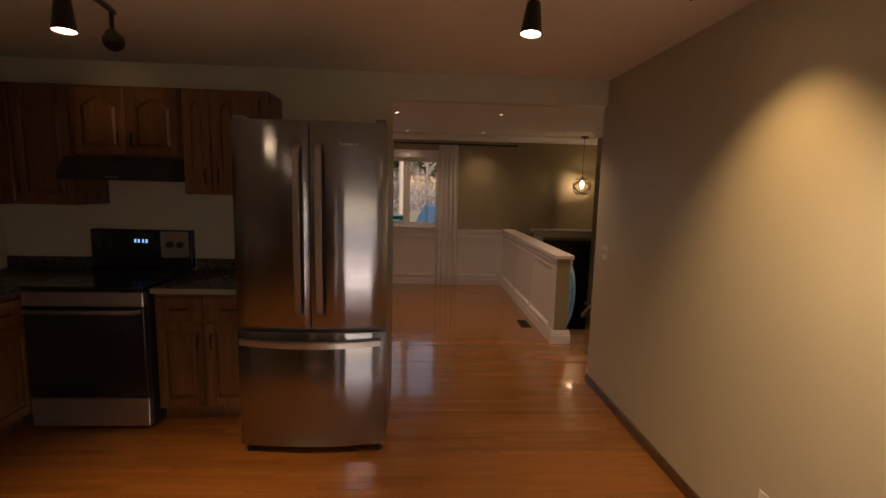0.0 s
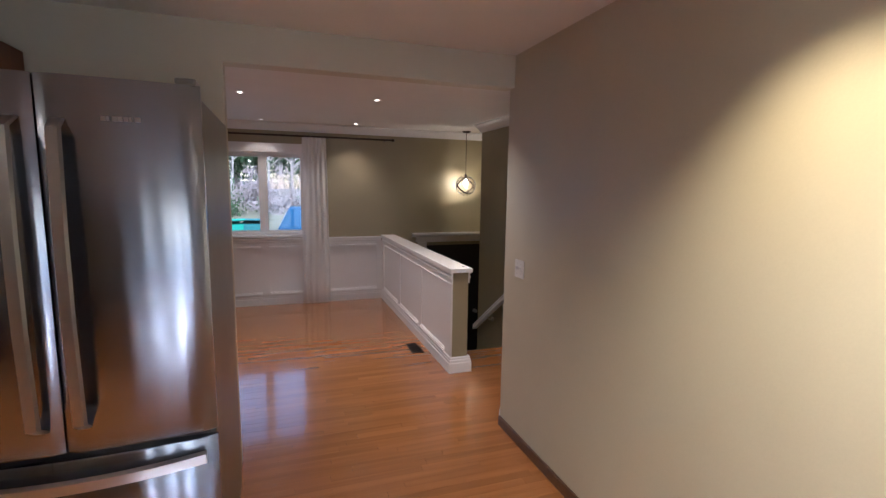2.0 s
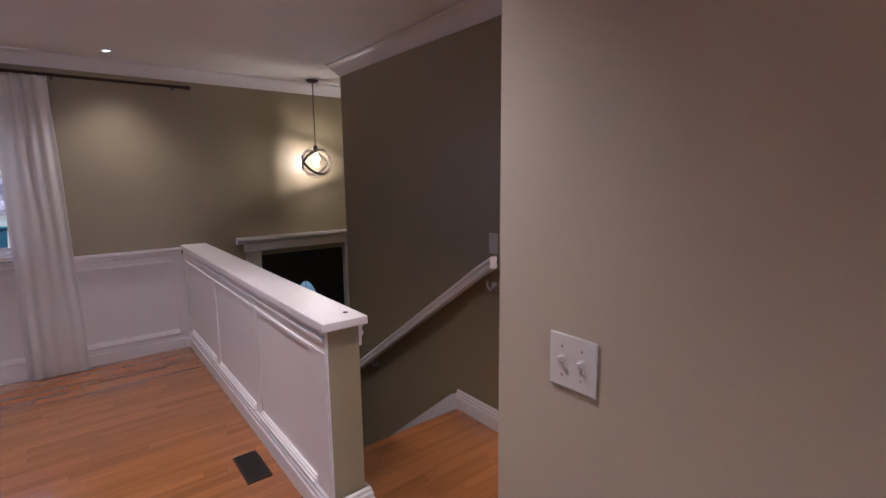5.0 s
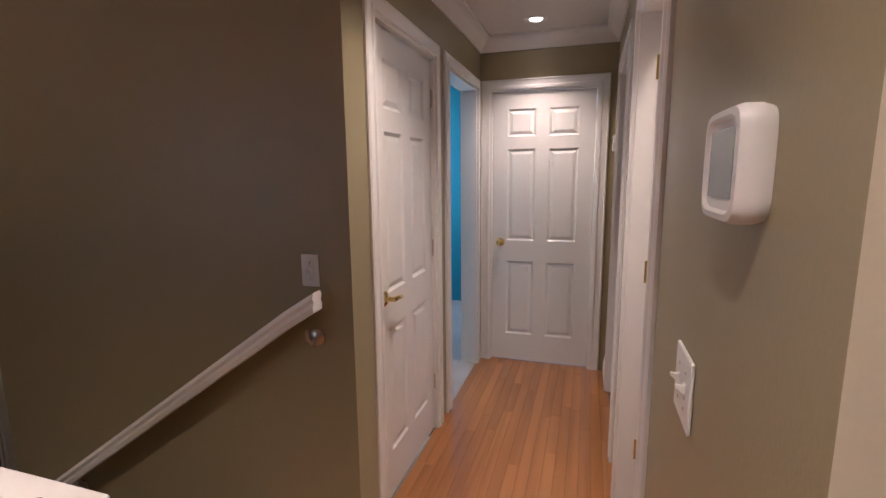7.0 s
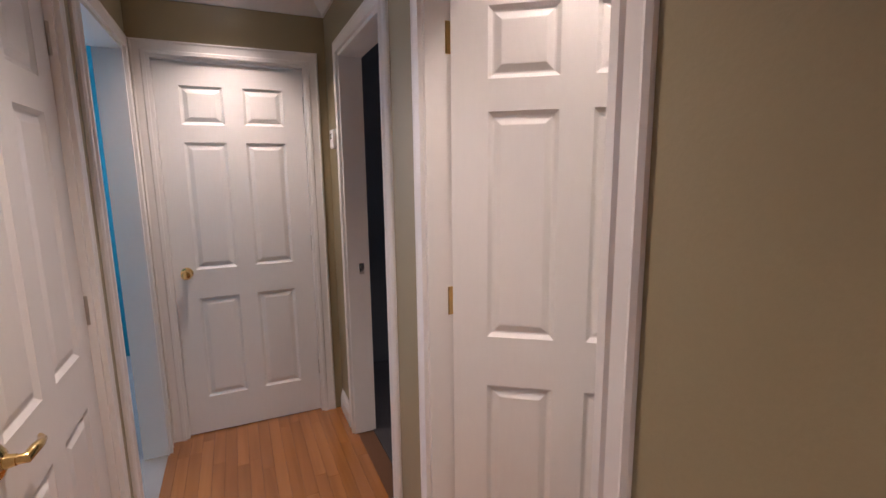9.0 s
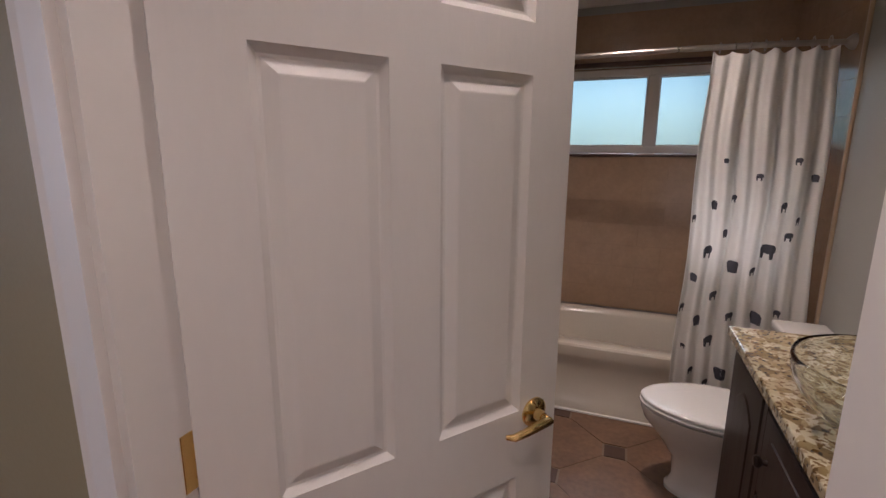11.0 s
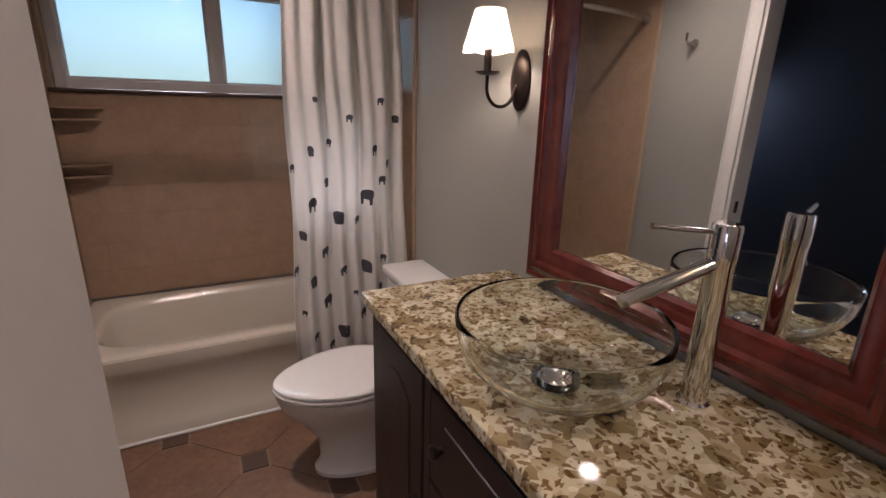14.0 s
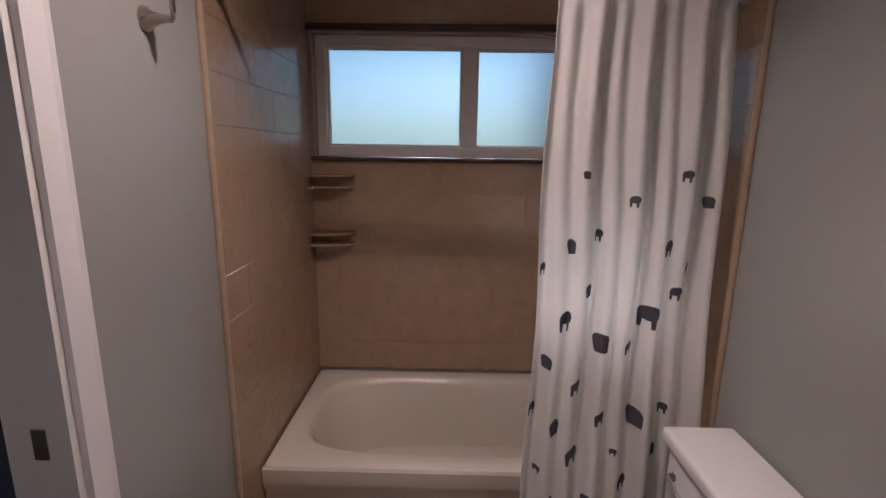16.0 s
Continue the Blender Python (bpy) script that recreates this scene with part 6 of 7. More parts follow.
def vanity():
    root = thing("vanity", "dark espresso wood vanity cabinet with drawers and doors", "vanity", (BW, 2.985, 0))
    X0, X1, Y0, Y1, H = 0.004, 0.475, -0.555, 0.575, 0.905
    bm = bm_new()
    box(bm, X0, X1 - 0.006, Y0 + 0.006, Y1, 0.11, H, 0.004, 1)
    part("body", bm, M_ESPRESSO, root)
    bm = bm_new()
    for z0, z1, e in ((0.085, 0.125, 0.016), (0.125, 0.15, 0.008)):
        box(bm, X0, X1 + e - 0.006, Y0 - e + 0.006, Y1, z0, z1 - 0.001, 0.004, 2)
    part("base_moulding", bm, M_ESPRESSO, root)
    for y in (Y0 + 0.02, Y1 - 0.10):
        bm = bm_new()
        n = 10
        pts = [(0, 0), (0.09, 0.0)] + [(0.09 - 0.03 * math.sin(math.pi / 2 * i / n), 0.084 * i / n) for i in range(1, n + 1)] + [(0, 0.084)]
        a = [bm.verts.new((X1 + 0.004 - 0.02, y + p, q)) for p, q in pts]
        b = [bm.verts.new((X1 + 0.004, y + p, q)) for p, q in pts]
        bm.faces.new(a)
        bm.faces.new(b[::-1])
        for i in range(len(pts)):
            j = (i + 1) % len(pts)
            bm.faces.new((a[i], b[i], b[j], a[j]))
        part("bracket_foot", bm, M_ESPRESSO, root)
    for y in (Y0 + 0.006, Y1 - 0.05):
        bm = bm_new()
        box(bm, X0, X0 + 0.05, y, y + 0.05, 0, 0.084)
        part("back_foot", bm, M_ESPRESSO, root)
    # fluted corner and centre posts
    for y in (Y0 + 0.012, -0.195, 0.185, Y1 - 0.045):
        bm = bm_new()
        box(bm, X1 - 0.0055, X1 + 0.006, y, y + 0.035, 0.155, H - 0.01, 0.003, 1)
        part("post", bm, M_ESPRESSO, root)

    def face(y0, y1, z0, z1, arch):
        bm = bm_new()
        st = 0.045
        x = X1 - 0.0055
        box(bm, x, x + 0.014, y0, y1, z0, z1, 0.003, 1)
        n = 10
        top = [(y1 - st - (y1 - y0 - 2 * st) * i / n, z1 - st - arch + arch * math.sin(math.pi * i / n)) for i in range(n + 1)]
        inner = [(y0 + st, z0 + st), (y1 - st, z0 + st)] + top
        cy, cz = (y0 + y1) / 2, (z0 + z1) / 2
        r0 = [bm.verts.new((x + 0.0142, y, z)) for y, z in inner]
        r1 = [bm.verts.new((x + 0.006, cy + (y - cy) * 0.94, cz + (z - cz) * 0.97)) for y, z in inner]
        r2 = [bm.verts.new((x + 0.0175, cy + (y - cy) * 0.78, cz + (z - cz) * 0.9)) for y, z in inner]
        k = len(inner)
        for a, b in ((r0, r1), (r1, r2)):
            for i in range(k):
                j = (i + 1) % k
                bm.faces.new((a[i], a[j], b[j], b[i]))
        bm.faces.new(r2)
        return bm

    def knob(parent, y, z):
        bm = bm_new()
        lathe(bm, [(0, 0), (0.008, 0), (0.007, 0.01), (0.015, 0.018), (0.016, 0.024), (0.010, 0.03), (0, 0.031)], 16, Matrix.Translation((X1 + 0.008, y, z)) @ Euler((0, radians(90), 0)).to_matrix().to_4x4())
        part("knob", bm, M_BRONZE, parent, "dark round knob", True)
    for y0, y1, ky in ((-0.505, -0.20, -0.225), (0.225, 0.525, 0.25)):
        d = part("door", face(y0, y1, 0.165, H - 0.03, 0.05), M_ESPRESSO, root)
        knob(d, ky, 0.52)
    for k in range(3):
        z0 = 0.165 + k * 0.238
        d = part("drawer", face(-0.155, 0.18, z0, z0 + 0.228, 0.0), M_ESPRESSO, root)
        for y in (-0.10, 0.125):
            knob(d, y, z0 + 0.114)
    top = thing("granite_countertop", "polished speckled brown granite vanity top", "countertop", (BW, 2.985, 0.906))
    bm = bm_new()
    box(bm, 0.003, 0.503, -0.575, 0.59, 0.0005, 0.031, 0.004, 2)
    part("slab", bm, M_GRANITE, top)


vanity()


def vessel_sink():
    root = thing("vessel_sink", "round clear green-tinted glass vessel sink", "sink", (2.032, 3.012, 0.9375))
    R, H, t = 0.194, 0.143, 0.0075
    bm = bm_new()
    outer, inner = [], []
    for i in range(19):
        a = i / 18
        r = 0.055 + (R - 0.055) * math.sin(math.pi / 2 * a) ** 0.9
        z = 0.006 + (H - 0.006) * a ** 1.75
        outer.append((r, z))
    inner = [(max(0.03, r - t * (0.9 if i > 2 else 0.6)), z + t * (0.9 - 0.8 * i / 18)) for i, (r, z) in enumerate(outer)]
    prof = [(0.03, 0.006)] + outer + [(R - t * 0.35, H + 0.004)] + inner[::-1] + [(0.03, 0.016)]
    lathe(bm, prof, 64, closed=True)
    g = part("bowl", bm, M_BOWL, root, "", True)
    bm = bm_new()
    lathe(bm, [(0, 0.0), (0.046, 0.0), (0.046, 0.0055), (0, 0.0055)], 28)
    part("mounting_ring", bm, M_CHROME, root, "", True)
    bm = bm_new()
    lathe(bm, [(0.0, 0.0162), (0.034, 0.0162), (0.036, 0.0195), (0.03, 0.027), (0.015, 0.032), (0, 0.033)], 28)
    part("drain_cap", bm, M_CHROME, root, "chrome pop-up drain", True)


vessel_sink()


def tap():
    root = thing("faucet", "tall slim chrome vessel faucet with side lever", "faucet", (1.836, 3.159, 0.9375))
    bm = bm_new()
    lathe(bm, [(0, 0), (0.028, 0), (0.028, 0.004), (0.0225, 0.008), (0.0225, 0.27), (0.0235, 0.272), (0.0235, 0.328), (0.021, 0.332), (0, 0.333)], 28)
    part("body", bm, M_CHROME, root, "", True)
    bm = bm_new()
    tube(bm, [(0.015, -0.004, 0.262), (0.155, -0.05, 0.205)], 0.013, 16)
    sp = part("spout", bm, M_CHROME, root, "", True)
    bm = bm_new()
    tube(bm, [(0.155, -0.05, 0.205), (0.163, -0.0525, 0.2018)], 0.011, 14)
    part("aerator", bm, M_NICKEL, sp)
    bm = bm_new()
    tube(bm, [(0.018, -0.006, 0.318), (0.13, -0.04, 0.330)], 0.005, 10)
    part("lever", bm, M_CHROME, root, "", True)


tap()


def mirror():
    root = thing("wall_mirror", "rectangular mirror in a wide mahogany moulded frame", "mirror", (BW + 0.002, 2.982, 0.965))
    W, H, f = 0.445, 1.10, 0.105
    bm = bm_new()
    prof = [(0, 0.0), (0.004, 0.030), (0.014, 0.036), (0.022, 0.030), (0.034, 0.032), (0.044, 0.042), (0.056, 0.042), (0.064, 0.032), (0.074, 0.030), (0.084, 0.022), (0.096, 0.020), (0.105, 0.010), (0.105, 0.0)]
    corners = [(-W, 0.0, 1, 1), (W, 0.0, -1, 1), (W, H, -1, -1), (-W, H, 1, -1)]
    rings = [[bm.verts.new((d, y + sy * w, z + sz * w)) for w, d in prof] for y, z, sy, sz in corners]
    k = len(prof)
    for a, b in zip(rings, rings[1:] + rings[:1]):
        for i in range(k - 1):
            bm.faces.new((a[i], b[i], b[i + 1], a[i + 1]))
    part("frame", bm, M_REDWOOD, root, "red-brown mahogany moulding", True)
    bm = bm_new()
    box(bm, 0.001, 0.006, -W + f - 0.006, W - f + 0.006, f - 0.006, H - f + 0.006)
    part("mirror_glass", bm, M_MIRROR, root, "clear silvered glass")


mirror()


def sconce(y):
    root = thing("wall_sconce", "dark bronze wall sconce with pleated cream shade, lit", "lamp", (BW, y, 1.52), group="sconces beside the mirror")
    bm = bm_new()
    m = Matrix.Translation((0.001, 0, 0)) @ Euler((0, radians(90), 0)).to_matrix().to_4x4()
    lathe(bm, [(0, 0.0), (0.045, 0.0), (0.045, 0.006), (0.037, 0.013), (0.022, 0.018), (0, 0.02)], 36, m, sx=1.9, sy=1.0)
    part("backplate", bm, M_BRONZE, root, "oval dark bronze backplate", True)
    bm = bm_new()
    pts = [(0.018, 0, -0.012)] + [(0.072 + 0.048 * math.cos(radians(a)), 0, -0.022 + 0.053 * math.sin(radians(a))) for a in range(192, 361, 14)] + [(0.12, 0, 0.012)]
    sm = []
    for a, b in zip(pts, pts[1:]):
        sm += [tuple(a[i] + (b[i] - a[i]) * t for i in range(3)) for t in (0, 0.5)]
    tube(bm, sm + [pts[-1]], 0.005, 10)
    part("arm", bm, M_BRONZE, root, "", True)
    bm = bm_new()
    lathe(bm, [(0, 0.008), (0.02, 0.010), (0.034, 0.016), (0.035, 0.019), (0.016, 0.018), (0, 0.018)], 24, Matrix.Translation((0.12, 0, 0)))
    part("drip_pan", bm, M_BRONZE, root, "", True)
    bm = bm_new()
    lathe(bm, [(0, 0.019), (0.011, 0.019), (0.011, 0.085), (0, 0.086)], 16, Matrix.Translation((0.12, 0, 0)))
    part("candle_sleeve", bm, M_BRONZE, root, "", True)
    bm = bm_new()
    lathe(bm, [(0, 0.086), (0.011, 0.09), (0.015, 0.115), (0.010, 0.14), (0, 0.148)], 16, Matrix.Translation((0.12, 0, 0)))
    b = part("bulb", bm, M_BULB, root, "lit frosted bulb", True)
    b.visible_shadow = False
    bm = bm_new()
    n = 72
    rows = []
    for z, r in ((0.074, 0.070), (0.084, 0.068), (0.13, 0.054), (0.172, 0.042), (0.177, 0.042)):
        rows.append([bm.verts.new((0.12 + (r + 0.0015 * (i % 2)) * math.cos(2 * math.pi * i / n), (r + 0.0015 * (i % 2)) * math.sin(2 * math.pi * i / n), z - (0.006 * abs(math.sin(4 * math.pi * i / n)) if z < 0.08 else 0))) for i in range(n)])
    for a, c in zip(rows, rows[1:]):
        for i in range(n):
            j = (i + 1) % n
            bm.faces.new((a[i], a[j], c[j], c[i]))
    part("shade", bm, M_SHADE, root, "glowing cream fabric shade", False)
    bm = bm_new()
    for z in (0.03, -0.03):
        lathe(bm, [(0, 0.006), (0.006, 0.004), (0.007, 0), (0, 0)], 12, Matrix.Translation((0.014, 0, z)) @ Euler((0, radians(90), 0)).to_matrix().to_4x4())
    part("screw_caps", bm, M_NICKEL, root, "", True)


sconce(2.41)
sconce(3.53)


def robe_hook():
    root = thing("robe_hook", "brushed nickel robe hook on grey wall", "hook", (BE - 0.0005, 1.87, 1.785))
    bm = bm_new()
    lathe(bm, [(0, 0), (0.026, 0), (0.025, 0.006), (0.015, 0.02), (0.009, 0.04), (0.008, 0.06), (0, 0.062)], 22, Euler((0, radians(-90), 0)).to_matrix().to_4x4())
    part("post", bm, M_NICKEL, root, "", True)
    bm = bm_new()
    tube(bm, [(-0.054, 0, 0.0), (-0.062, 0, 0.004), (-0.063, 0, 0.05)], 0.006, 10)
    part("prong", bm, M_NICKEL, root, "", True)


robe_hook()


# ---- outside ----
M_ASPHALT = mat("asphalt", (0.075, 0.075, 0.078), 0.9, var=0.15, scale=0.8, fine=70, bump=0.4)
M_GRASS = mat("winter_grass", (0.22, 0.22, 0.15), 0.95, var=0.3, scale=0.7, fine=20, bump=0.6)
M_BARK = mat("grey_bark", (0.34, 0.32, 0.30), 0.9, var=0.25, scale=4, fine=30, bump=0.5)
M_LEAF = mat("dark_leaves", (0.045, 0.085, 0.035), 0.6, var=0.35, scale=1.2, fine=8, bump=0)
M_TWIG = mat("dry_bramble", (0.34, 0.30, 0.30), 0.9, var=0.3, scale=1.2, fine=9, bump=0)
M_POLE = mat("pale_pole_paint", (0.42, 0.39, 0.33), 0.6, var=0.1, fine=30)
M_BIN = mat("green_plastic", (0.03, 0.30, 0.22), 0.45, var=0.08)
M_BINB = mat("teal_plastic", (0.03, 0.16, 0.17), 0.45, var=0.08)
M_CAR = mat("blue_car_paint", (0.02, 0.10, 0.20), 0.18, 0.3, var=0.05, coat=0.6, bump=0)

GROUND = -0.55
bm = bm_new()
yy = [(-400, -1.35), (7.0, -1.35), (8.2, -1.3), (9.2, GROUND), (12, GROUND + 0.03), (20, GROUND), (26, GROUND + 0.3), (30, GROUND + 1.2), (36, GROUND + 2.2), (60, GROUND + 2.6), (900, GROUND + 3)]
rows = [[bm.verts.new((x, y, z + (0.2 * math.sin(x * 0.7 + y) if 25 < y < 70 else 0))) for x in range(-400, 401, 20)] for y, z in yy]
for a, b in zip(rows, rows[1:]):
    for i in range(len(a) - 1):
        bm.faces.new((a[i], a[i + 1], b[i + 1], b[i]))
tagged(finish("ground", bm, M_GRASS, True), "winter grass rising to a wooded bank", "ground", kind="structure")
bm = bm_new()
box(bm, -80, 80, 15.5, 22.5, GROUND - 0.2, GROUND + 0.09)
box(bm, -4.5, 3.2, 10.5, 15.49, GROUND - 0.2, GROUND + 0.07)
tagged(finish("road", bm, M_ASPHALT), "grey asphalt road and driveway", "road", kind="structure")


def leaves(name, label, centre, size, count, leaf, material, seed, kind="", flat=0.0):
    """A crown or thicket of many small leaf blades."""
    rnd = random.Random(seed)
    verts, faces = [], []
    clumps = [(Vector((rnd.gauss(0, 0.5), rnd.gauss(0, 0.5), rnd.gauss(0, 0.45))), rnd.uniform(0.12, 0.34)) for _ in range(max(6, count // 60))]
    for _ in range(count):
        c, r = rnd.choice(clumps)
        p = c + Vector((rnd.gauss(0, r), rnd.gauss(0, r), rnd.gauss(0, r)))
        p = Vector((p.x * size[0], p.y * size[1], max(-size[2] * 0.95, p.z * size[2])))
        q = Euler((rnd.uniform(0, 6.3), rnd.uniform(0, 6.3), rnd.uniform(0, 6.3))).to_matrix()
        l, w = leaf * rnd.uniform(0.6, 1.4), leaf * rnd.uniform(0.25, 0.5) * (0.25 if flat else 1)
        k = len(verts)
        for v in ((-l, 0, 0), (0, -w, 0.1 * l), (l, 0, 0), (0, w, 0.1 * l)):
            verts.append(p + q @ Vector(v))
        faces.append((k, k + 1, k + 2, k + 3))
    me = bpy.data.meshes.new(name)
    me.from_pydata([tuple(v) for v in verts], [], faces)
    me.materials.append(material)
    ob = new(name, me)
    ob.location = centre
    return ob


def tree(x, y, z, h, seed, bare=False):
    rnd = random.Random(seed)
    root = thing("tree", "bare pale winter tree on the bank" if bare else "dark evergreen tree on the bank", "tree", (x, y, z), group="trees on the bank")
    bm = bm_new()
    tube(bm, [(0, 0, -0.3), (0.05 * h * rnd.uniform(-1, 1), 0, h * 0.4), (0.07 * h * rnd.uniform(-1, 1), 0, h * 0.9)], [0.03 * h * (0.5 if bare else 1), 0.02 * h * (0.5 if bare else 1), 0.006 * h], 8)
    part("trunk", bm, M_BARK, root, "", True)
    bm = bm_new()
    for k in range(26 if bare else 10):
        z0 = h * rnd.uniform(0.25, 0.85)
        a = rnd.uniform(0, 6.28)
        L = h * rnd.uniform(0.15, 0.32)
        p = Vector((0, 0, z0))
        e = p + Vector((math.cos(a) * L, math.sin(a) * L, L * rnd.uniform(0.3, 0.9)))
        mid = (p + e) / 2 + Vector((0, 0, 0.1 * L))
        tube(bm, [p, mid, e], [0.007 * h, 0.005 * h, 0.0015 * h], 5)
        for _ in range(3 if bare else 0):
            s = mid + (e - mid) * rnd.random()
            f = s + Vector((rnd.uniform(-1, 1), rnd.uniform(-1, 1), rnd.uniform(0.2, 1))) * L * 0.4
            tube(bm, [s, f], [0.003 * h, 0.0012 * h], 4)
    part("limbs", bm, M_BARK, root)
    if not bare:
        c = leaves("crown", "", (0, 0, h * 0.52), (h * 0.26, h * 0.26, h * 0.46), 3200, 0.2, M_LEAF, seed)
        c.parent = root


for k, (x, y, h, bare) in enumerate(((-9, 33, 8, 0), (-5.5, 35, 9, 0), (-2.6, 31, 6.5, 1), (-1.2, 36, 9, 0), (0.8, 31.5, 6, 1), (2.5, 36, 9, 0), (6, 34, 8, 0), (9.5, 35, 9, 0), (-13, 36, 9, 0), (13, 36, 8, 0), (-16, 33, 8, 1), (18, 37, 9, 0), (4.0, 32, 6, 1), (-4.2, 34, 8, 0), (-2.9, 37, 9, 0), (0.2, 34.5, 8, 0), (1.4, 38, 9, 0), (-4.6, 31, 6, 1), (-0.6, 32, 6.5, 1))):
    tree(x, y, GROUND + 1.3 if y < 33 else GROUND + 1.9, h, 40 + k, bool(bare))
rnd_b = random.Random(3)
for k in range(16):
    x, y = -16 + 2.1 * k, rnd_b.uniform(27, 30)
    ob = leaves("bush", "", (x, y, GROUND + (1.35 if k % 3 else 0.9)), (1.9, 1.2, 1.2), 1500, 0.3 if k % 3 else 0.13, M_TWIG if k % 3 else M_LEAF, 90 + k, flat=1.0 if k % 3 else 0.0)
    tagged(ob, "tangled grey-brown winter bramble on the bank" if k % 3 else "low green shrub on the bank", "bush", "bushes on the bank")
for k, x in enumerate((-4.2, -2.6, -1.9)):
    ob = leaves("shrub", "", (x, 9.4, GROUND + 1.0), (0.7, 0.4, 0.5), 900, 0.06, M_LEAF, 140 + k)
    tagged(ob, "leafy green shrub below the window", "shrub", "shrubs below the window")
bm = bm_new()
tube(bm, [(-0.68, 24, GROUND - 0.3), (-0.68, 24, 9)], [0.16, 0.12], 12)
solid("utility_pole", bm, M_POLE, "pale wooden utility pole by the road", "pole", True)


def bin_(x, y, material, label, turn):
    root = thing("wheeled_bin", label, "bin", Matrix.Translation((x, y, GROUND + 0.065)) @ pose(0, 0, 0, 0, 0, turn))
    bm = bm_new()
    lo = [bm.verts.new(p) for p in ((-0.24, -0.27, 0.03), (0.24, -0.27, 0.03), (0.24, 0.27, 0.03), (-0.24, 0.27, 0.03))]
    hi = [bm.verts.new(p) for p in ((-0.31, -0.36, 1.0), (0.31, -0.36, 1.0), (0.31, 0.36, 1.08), (-0.31, 0.36, 1.08))]
    bm.faces.new(lo[::-1])
    bm.faces.new(hi)
    for i in range(4):
        bm.faces.new((lo[i], lo[(i + 1) % 4], hi[(i + 1) % 4], hi[i]))
    bmesh.ops.bevel(bm, geom=bm.edges[:], offset=0.03, segments=2, affect="EDGES")
    part("body", bm, material, root)
    bm = bm_new()
    fs = box(bm, -0.34, 0.34, -0.40, 0.38, 1.03, 1.09, 0.02, 2)
    bmesh.ops.rotate(bm, cent=(0, 0.38, 1.05), matrix=Matrix.Rotation(radians(-6), 3, "X"), verts=bm.verts)
    part("lid", bm, material, root)
    bm = bm_new()
    tube(bm, [(-0.28, 0.42, 1.04), (0.28, 0.42, 1.04)], 0.018, 8)
    part("handle", bm, M_BLACKM, root)
    for s in (-1, 1):
        bm = bm_new()
        lathe(bm, [(0, -0.03), (0.10, -0.03), (0.10, 0.03), (0, 0.03)], 18, Matrix.Translation((s * 0.28, 0.30, 0.10)) @ Euler((0, radians(90), 0)).to_matrix().to_4x4())
        part("wheel", bm, M_BLACKM, root)


bin_(-1.27, 15.2, M_BIN, "green plastic wheeled bin on the driveway", 20)
bin_(-0.66, 15.3, M_BINB, "dark teal plastic wheeled bin on the driveway", -12)


def car():
    root = thing("car", "blue parked hatchback in the driveway", "car", Matrix.Translation((1.15, 15.6, GROUND + 0.06)) @ pose(0, 0, 0, 0, 0, 80))
    prof = [(-2.0, 0.35), (-2.05, 0.75), (-1.95, 0.95), (-1.75, 1.0), (-1.35, 1.42), (-0.9, 1.52), (0.1, 1.5), (0.45, 1.38), (1.05, 0.98), (1.9, 0.82), (2.05, 0.6), (2.0, 0.33)]
    bm = bm_new()
    lv = [(-0.80, 1.0), (-0.84, 0.97), (0.84, 0.97), (0.80, 1.0)]
    rows = []
    for w, k in lv:
        rows.append([bm.verts.new((x * k, w if z < 1.05 else w * 0.80, z)) for x, z in prof])
    for a, b in zip(rows, rows[1:]):
        for i in range(len(prof)):
            j = (i + 1) % len(prof)
            bm.faces.new((a[i], a[j], b[j], b[i]))
    bm.faces.new(rows[0][::-1])
    bm.faces.new(rows[-1])
    part("body", bm, M_CAR, root, "", True)
    for s in (-1, 1):
        bm = bm_new()
        y0, y1 = s * 0.855, s * 0.69
        vs = [bm.verts.new(p) for p in ((-1.5, s * 0.80, 1.06), (0.78, s * 0.80, 1.06), (0.32, s * 0.685, 1.38), (-1.22, s * 0.685, 1.38))]
        bm.faces.new(vs)
        ext = bmesh.ops.extrude_face_region(bm, geom=bm.faces[:])
        bmesh.ops.translate(bm, vec=(0, s * 0.02, 0), verts=[v for v in ext["geom"] if isinstance(v, bmesh.types.BMVert)])
        part("side_window", bm, M_BLACK, root)
        for x in (-1.3, 1.3):
            bm = bm_new()
            lathe(bm, [(0.2, -0.1), (0.31, -0.1), (0.32, -0.05), (0.32, 0.05), (0.31, 0.1), (0.2, 0.1)], 24, Matrix.Translation((x, s * 0.76, 0.32)) @ Euler((radians(90), 0, 0)).to_matrix().to_4x4(), closed=True)
            wh = part("wheel", bm, M_BLACKM, root)
            bm = bm_new()
            lathe(bm, [(0, -0.07), (0.2, -0.07), (0.2, 0.07), (0, 0.07)], 20, Matrix.Translation((x, s * 0.76, 0.32)) @ Euler((radians(90), 0, 0)).to_matrix().to_4x4())
            part("rim", bm, M_CHROME, wh)


car()
# greenery outside the bedroom window
for k, (x, y) in enumerate(((8.2, -0.9), (8.8, 0.4), (8.6, -2.4))):
    ob = leaves("hedge", "", (x, y, 0.9), (1.2, 1.2, 1.7), 2200, 0.09, M_LEAF, 170 + k)
    tagged(ob, "dense green hedge outside the bedroom window", "hedge", "hedges by the bedroom")


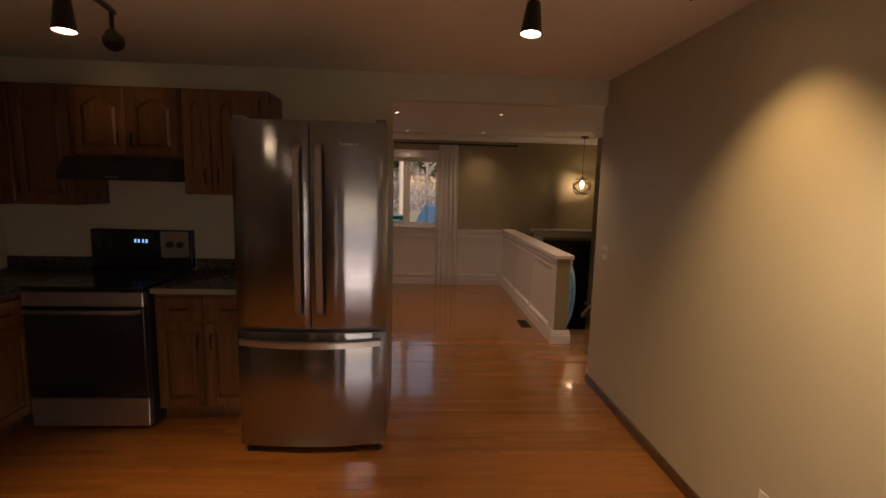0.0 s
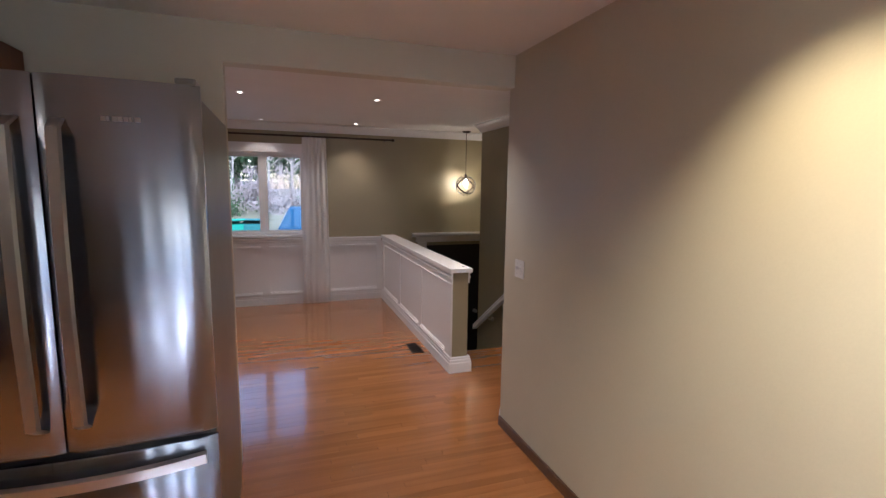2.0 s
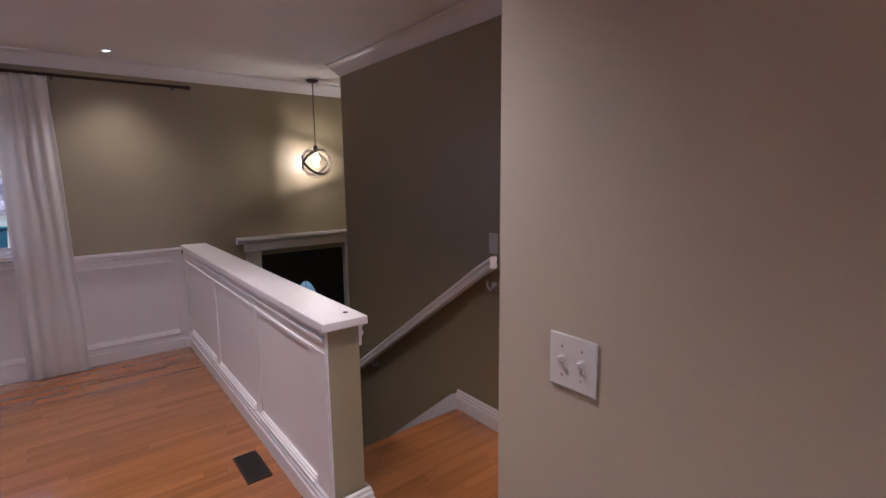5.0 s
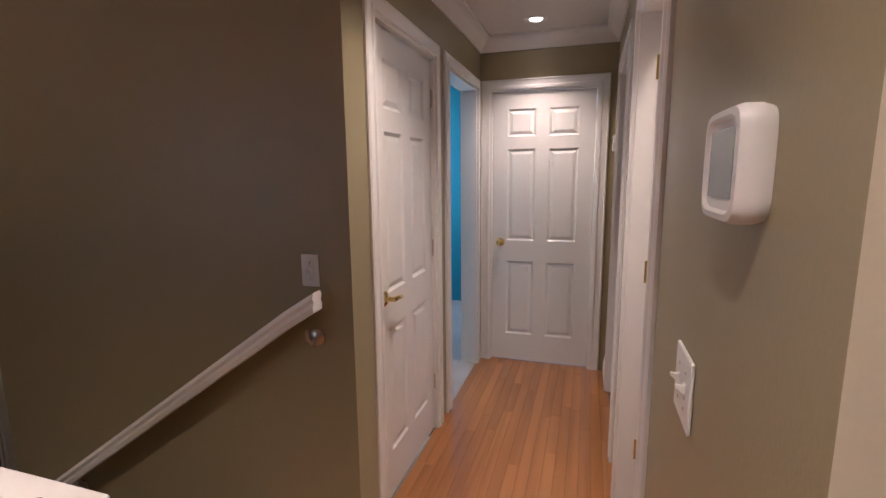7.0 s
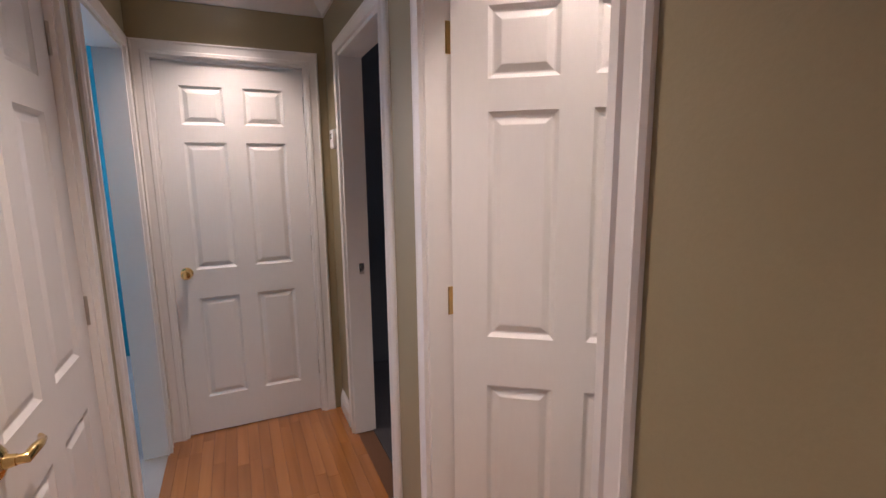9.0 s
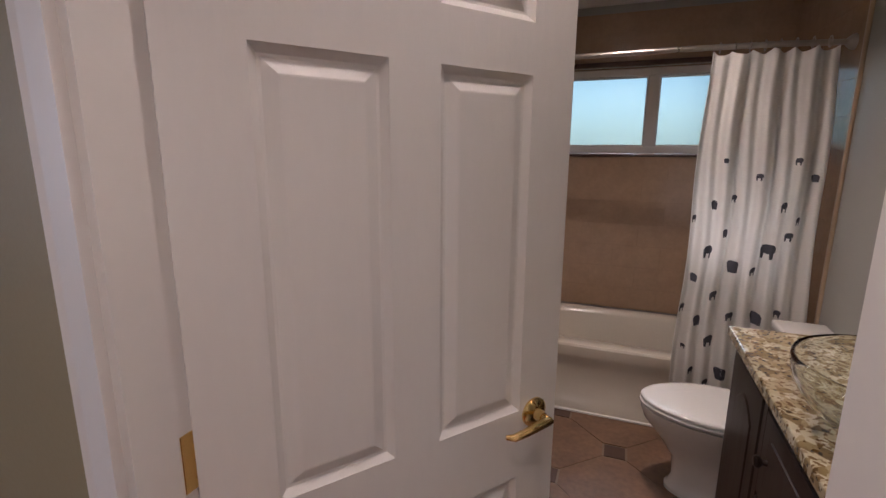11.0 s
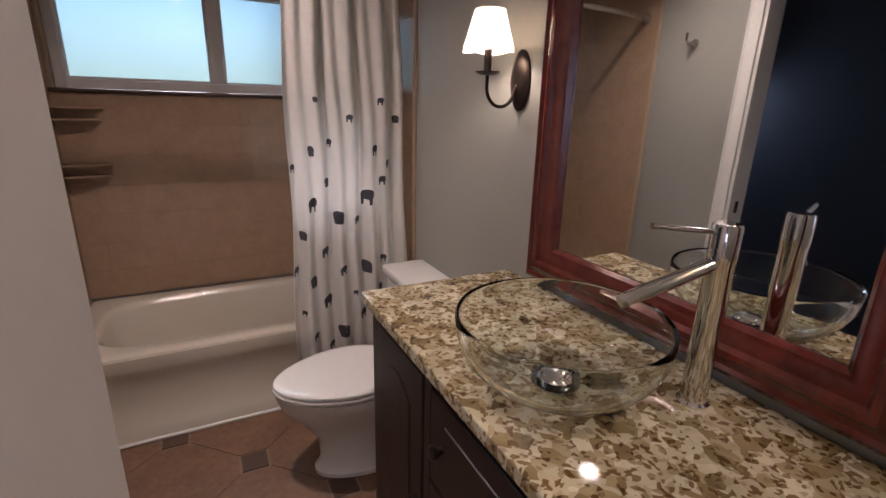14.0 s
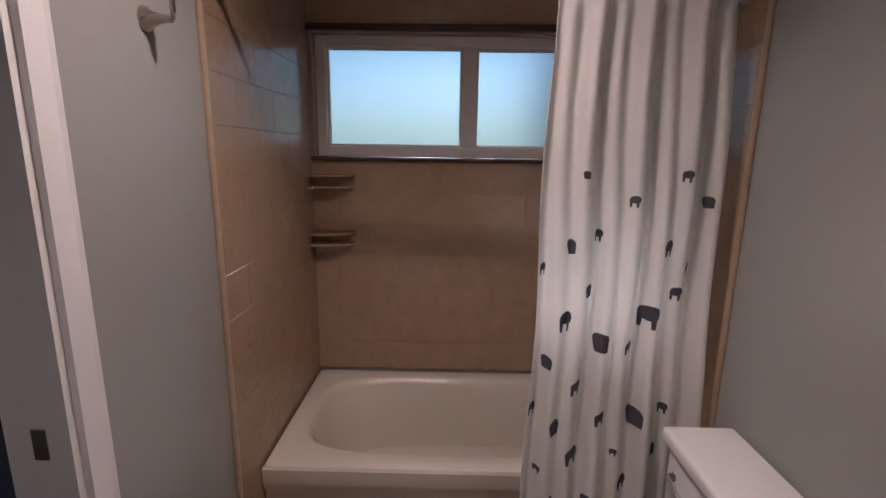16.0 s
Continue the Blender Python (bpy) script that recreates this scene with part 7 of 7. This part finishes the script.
# ---- floor pieces ----
def clip_poly(poly, x0, x1, y0, y1):
    for ax, v, s in ((0, x0, 1), (0, x1, -1), (1, y0, 1), (1, y1, -1)):
        out = []
        for i in range(len(poly)):
            a, b = poly[i], poly[(i + 1) % len(poly)]
            da, db = s * (a[ax] - v), s * (b[ax] - v)
            if da >= 0:
                out.append(a)
            if (da >= 0) != (db >= 0):
                t = da / (da - db)
                out.append((a[0] + (b[0] - a[0]) * t, a[1] + (b[1] - a[1]) * t))
        poly = out
        if not poly:
            return []
    return poly


def floor_tiles():
    ax, ay = 2.82, 2.10
    ux, uy = 0.30, 0.29
    half = 0.053
    r = (BW, BE, 1.49, HS - 0.09)

    def lay(name, poly, material):
        poly = clip_poly(poly, *r)
        if len(poly) < 3:
            return
        area = sum(a[0] * b[1] - b[0] * a[1] for a, b in zip(poly, poly[1:] + poly[:1])) / 2
        if abs(area) < 0.0005:
            return
        bm = bm_new()
        prism(bm, poly if area > 0 else poly[::-1], -0.0035, 0.0 + random.uniform(-0.0004, 0.0004))
        part(name, bm, material, bath_floor)
    for i in range(-8, 9):
        for j in range(-8, 9):
            cx, cy = ax + ux * (i + j), ay + uy * (i - j)
            if not (BW - 0.5 < cx < BE + 0.5 and 1.0 < cy < 4.2):
                continue
            q = half - 0.003
            lay("dot_tile", [(cx - q, cy - q), (cx + q, cy - q), (cx + q, cy + q), (cx - q, cy + q)], M_TILEDOT)
            tx, ty = cx + ux, cy
            pts = []
            g = 0.004
            ex, ey = ux - g, uy - g
            h = half + 0.003
            for sx, sy, order in ((1, 1, 0), (-1, 1, 1), (-1, -1, 0), (1, -1, 1)):
                a = (tx + sx * (ex - h), ty + sy * h * ey / ex)
                b = (tx + sx * h * ex / ey, ty + sy * (ey - h))
                pts += [a, b] if order == 0 else [b, a]
            lay("floor_tile", pts, M_TILEF)


random.seed(21)
floor_tiles()


def oak_boards():
    w = 0.0572
    cache = {}
    rest_v, rest_f = [], []
    rnd = random.Random(77)
    near = 0
    y = -2.6 + 0.0005
    while y < NW - 0.01:
        yc = y + w / 2
        if yc < HS - 0.02:
            x0, x1 = -3.3, EX + 0.05
        elif yc < HN:
            x0, x1 = -3.5, HE + 0.1
        elif yc < 5.17:
            x0, x1 = -3.5, SW
        else:
            x0, x1 = -3.5, 1.5
        x = x0 - rnd.uniform(0, 0.6)
        while x < x1:
            L = rnd.choice((0.4, 0.55, 0.7, 0.85, 1.0, 1.25))
            a, b = max(x, x0), min(x + L, x1)
            x += L
            if b - a < 0.03:
                continue
            d = rnd.uniform(-0.0003, 0.0003)
            g = 0.0003
            if near < 290 and 3.6 < yc < 5.2 and b > 0.2 or near < 290 and 5.2 <= yc < 6.0 and b > 0.3:
                near += 1
                ln = round(b - a, 3)
                if ln not in cache:
                    bm = bm_new()
                    vs = [bm.verts.new(p) for p in ((g, g, -0.006), (ln - g, g, -0.006), (ln - g, w - g, -0.006), (g, w - g, -0.006),
                                                    (g, g, -0.001), (ln - g, g, -0.001), (ln - g, w - g, -0.001), (g, w - g, -0.001),
                                                    (g * 2, g * 2, 0), (ln - g * 2, g * 2, 0), (ln - g * 2, w - g * 2, 0), (g * 2, w - g * 2, 0))]
                    for q in ((0, 1, 5, 4), (1, 2, 6, 5), (2, 3, 7, 6), (3, 0, 4, 7), (4, 5, 9, 8), (5, 6, 10, 9), (6, 7, 11, 10), (7, 4, 8, 11), (8, 9, 10, 11)):
                        bm.faces.new([vs[i] for i in q])
                    me = bpy.data.meshes.new("floor_board")
                    bm.to_mesh(me)
                    bm.free()
                    me.materials.append(M_FLOOR)
                    cache[ln] = me
                ob = new("floor_board", cache[ln])
                ob.location = (a, y, d)
                ob.parent = floor_ob
            else:
                k = len(rest_v)
                for zz, e in ((-0.006, g), (-0.001, g), (0.0, 2 * g)):
                    rest_v += [(a + e, y + e, zz + d), (b - e, y + e, zz + d), (b - e, y + w - e, zz + d), (a + e, y + w - e, zz + d)]
                for s in (0, 4):
                    for i in range(4):
                        j = (i + 1) % 4
                        rest_f.append((k + s + i, k + s + j, k + s + 4 + j, k + s + 4 + i))
                rest_f.append((k + 8, k + 9, k + 10, k + 11))
        y += w
    me = bpy.data.meshes.new("floor_boards")
    me.from_pydata(rest_v, [], rest_f)
    me.materials.append(M_FLOOR_R)
    ob = new("floor_boards", me)
    ob.parent = floor_ob
    tagged(ob, "orange oak floor strips", kind="stuff")


oak_boards()
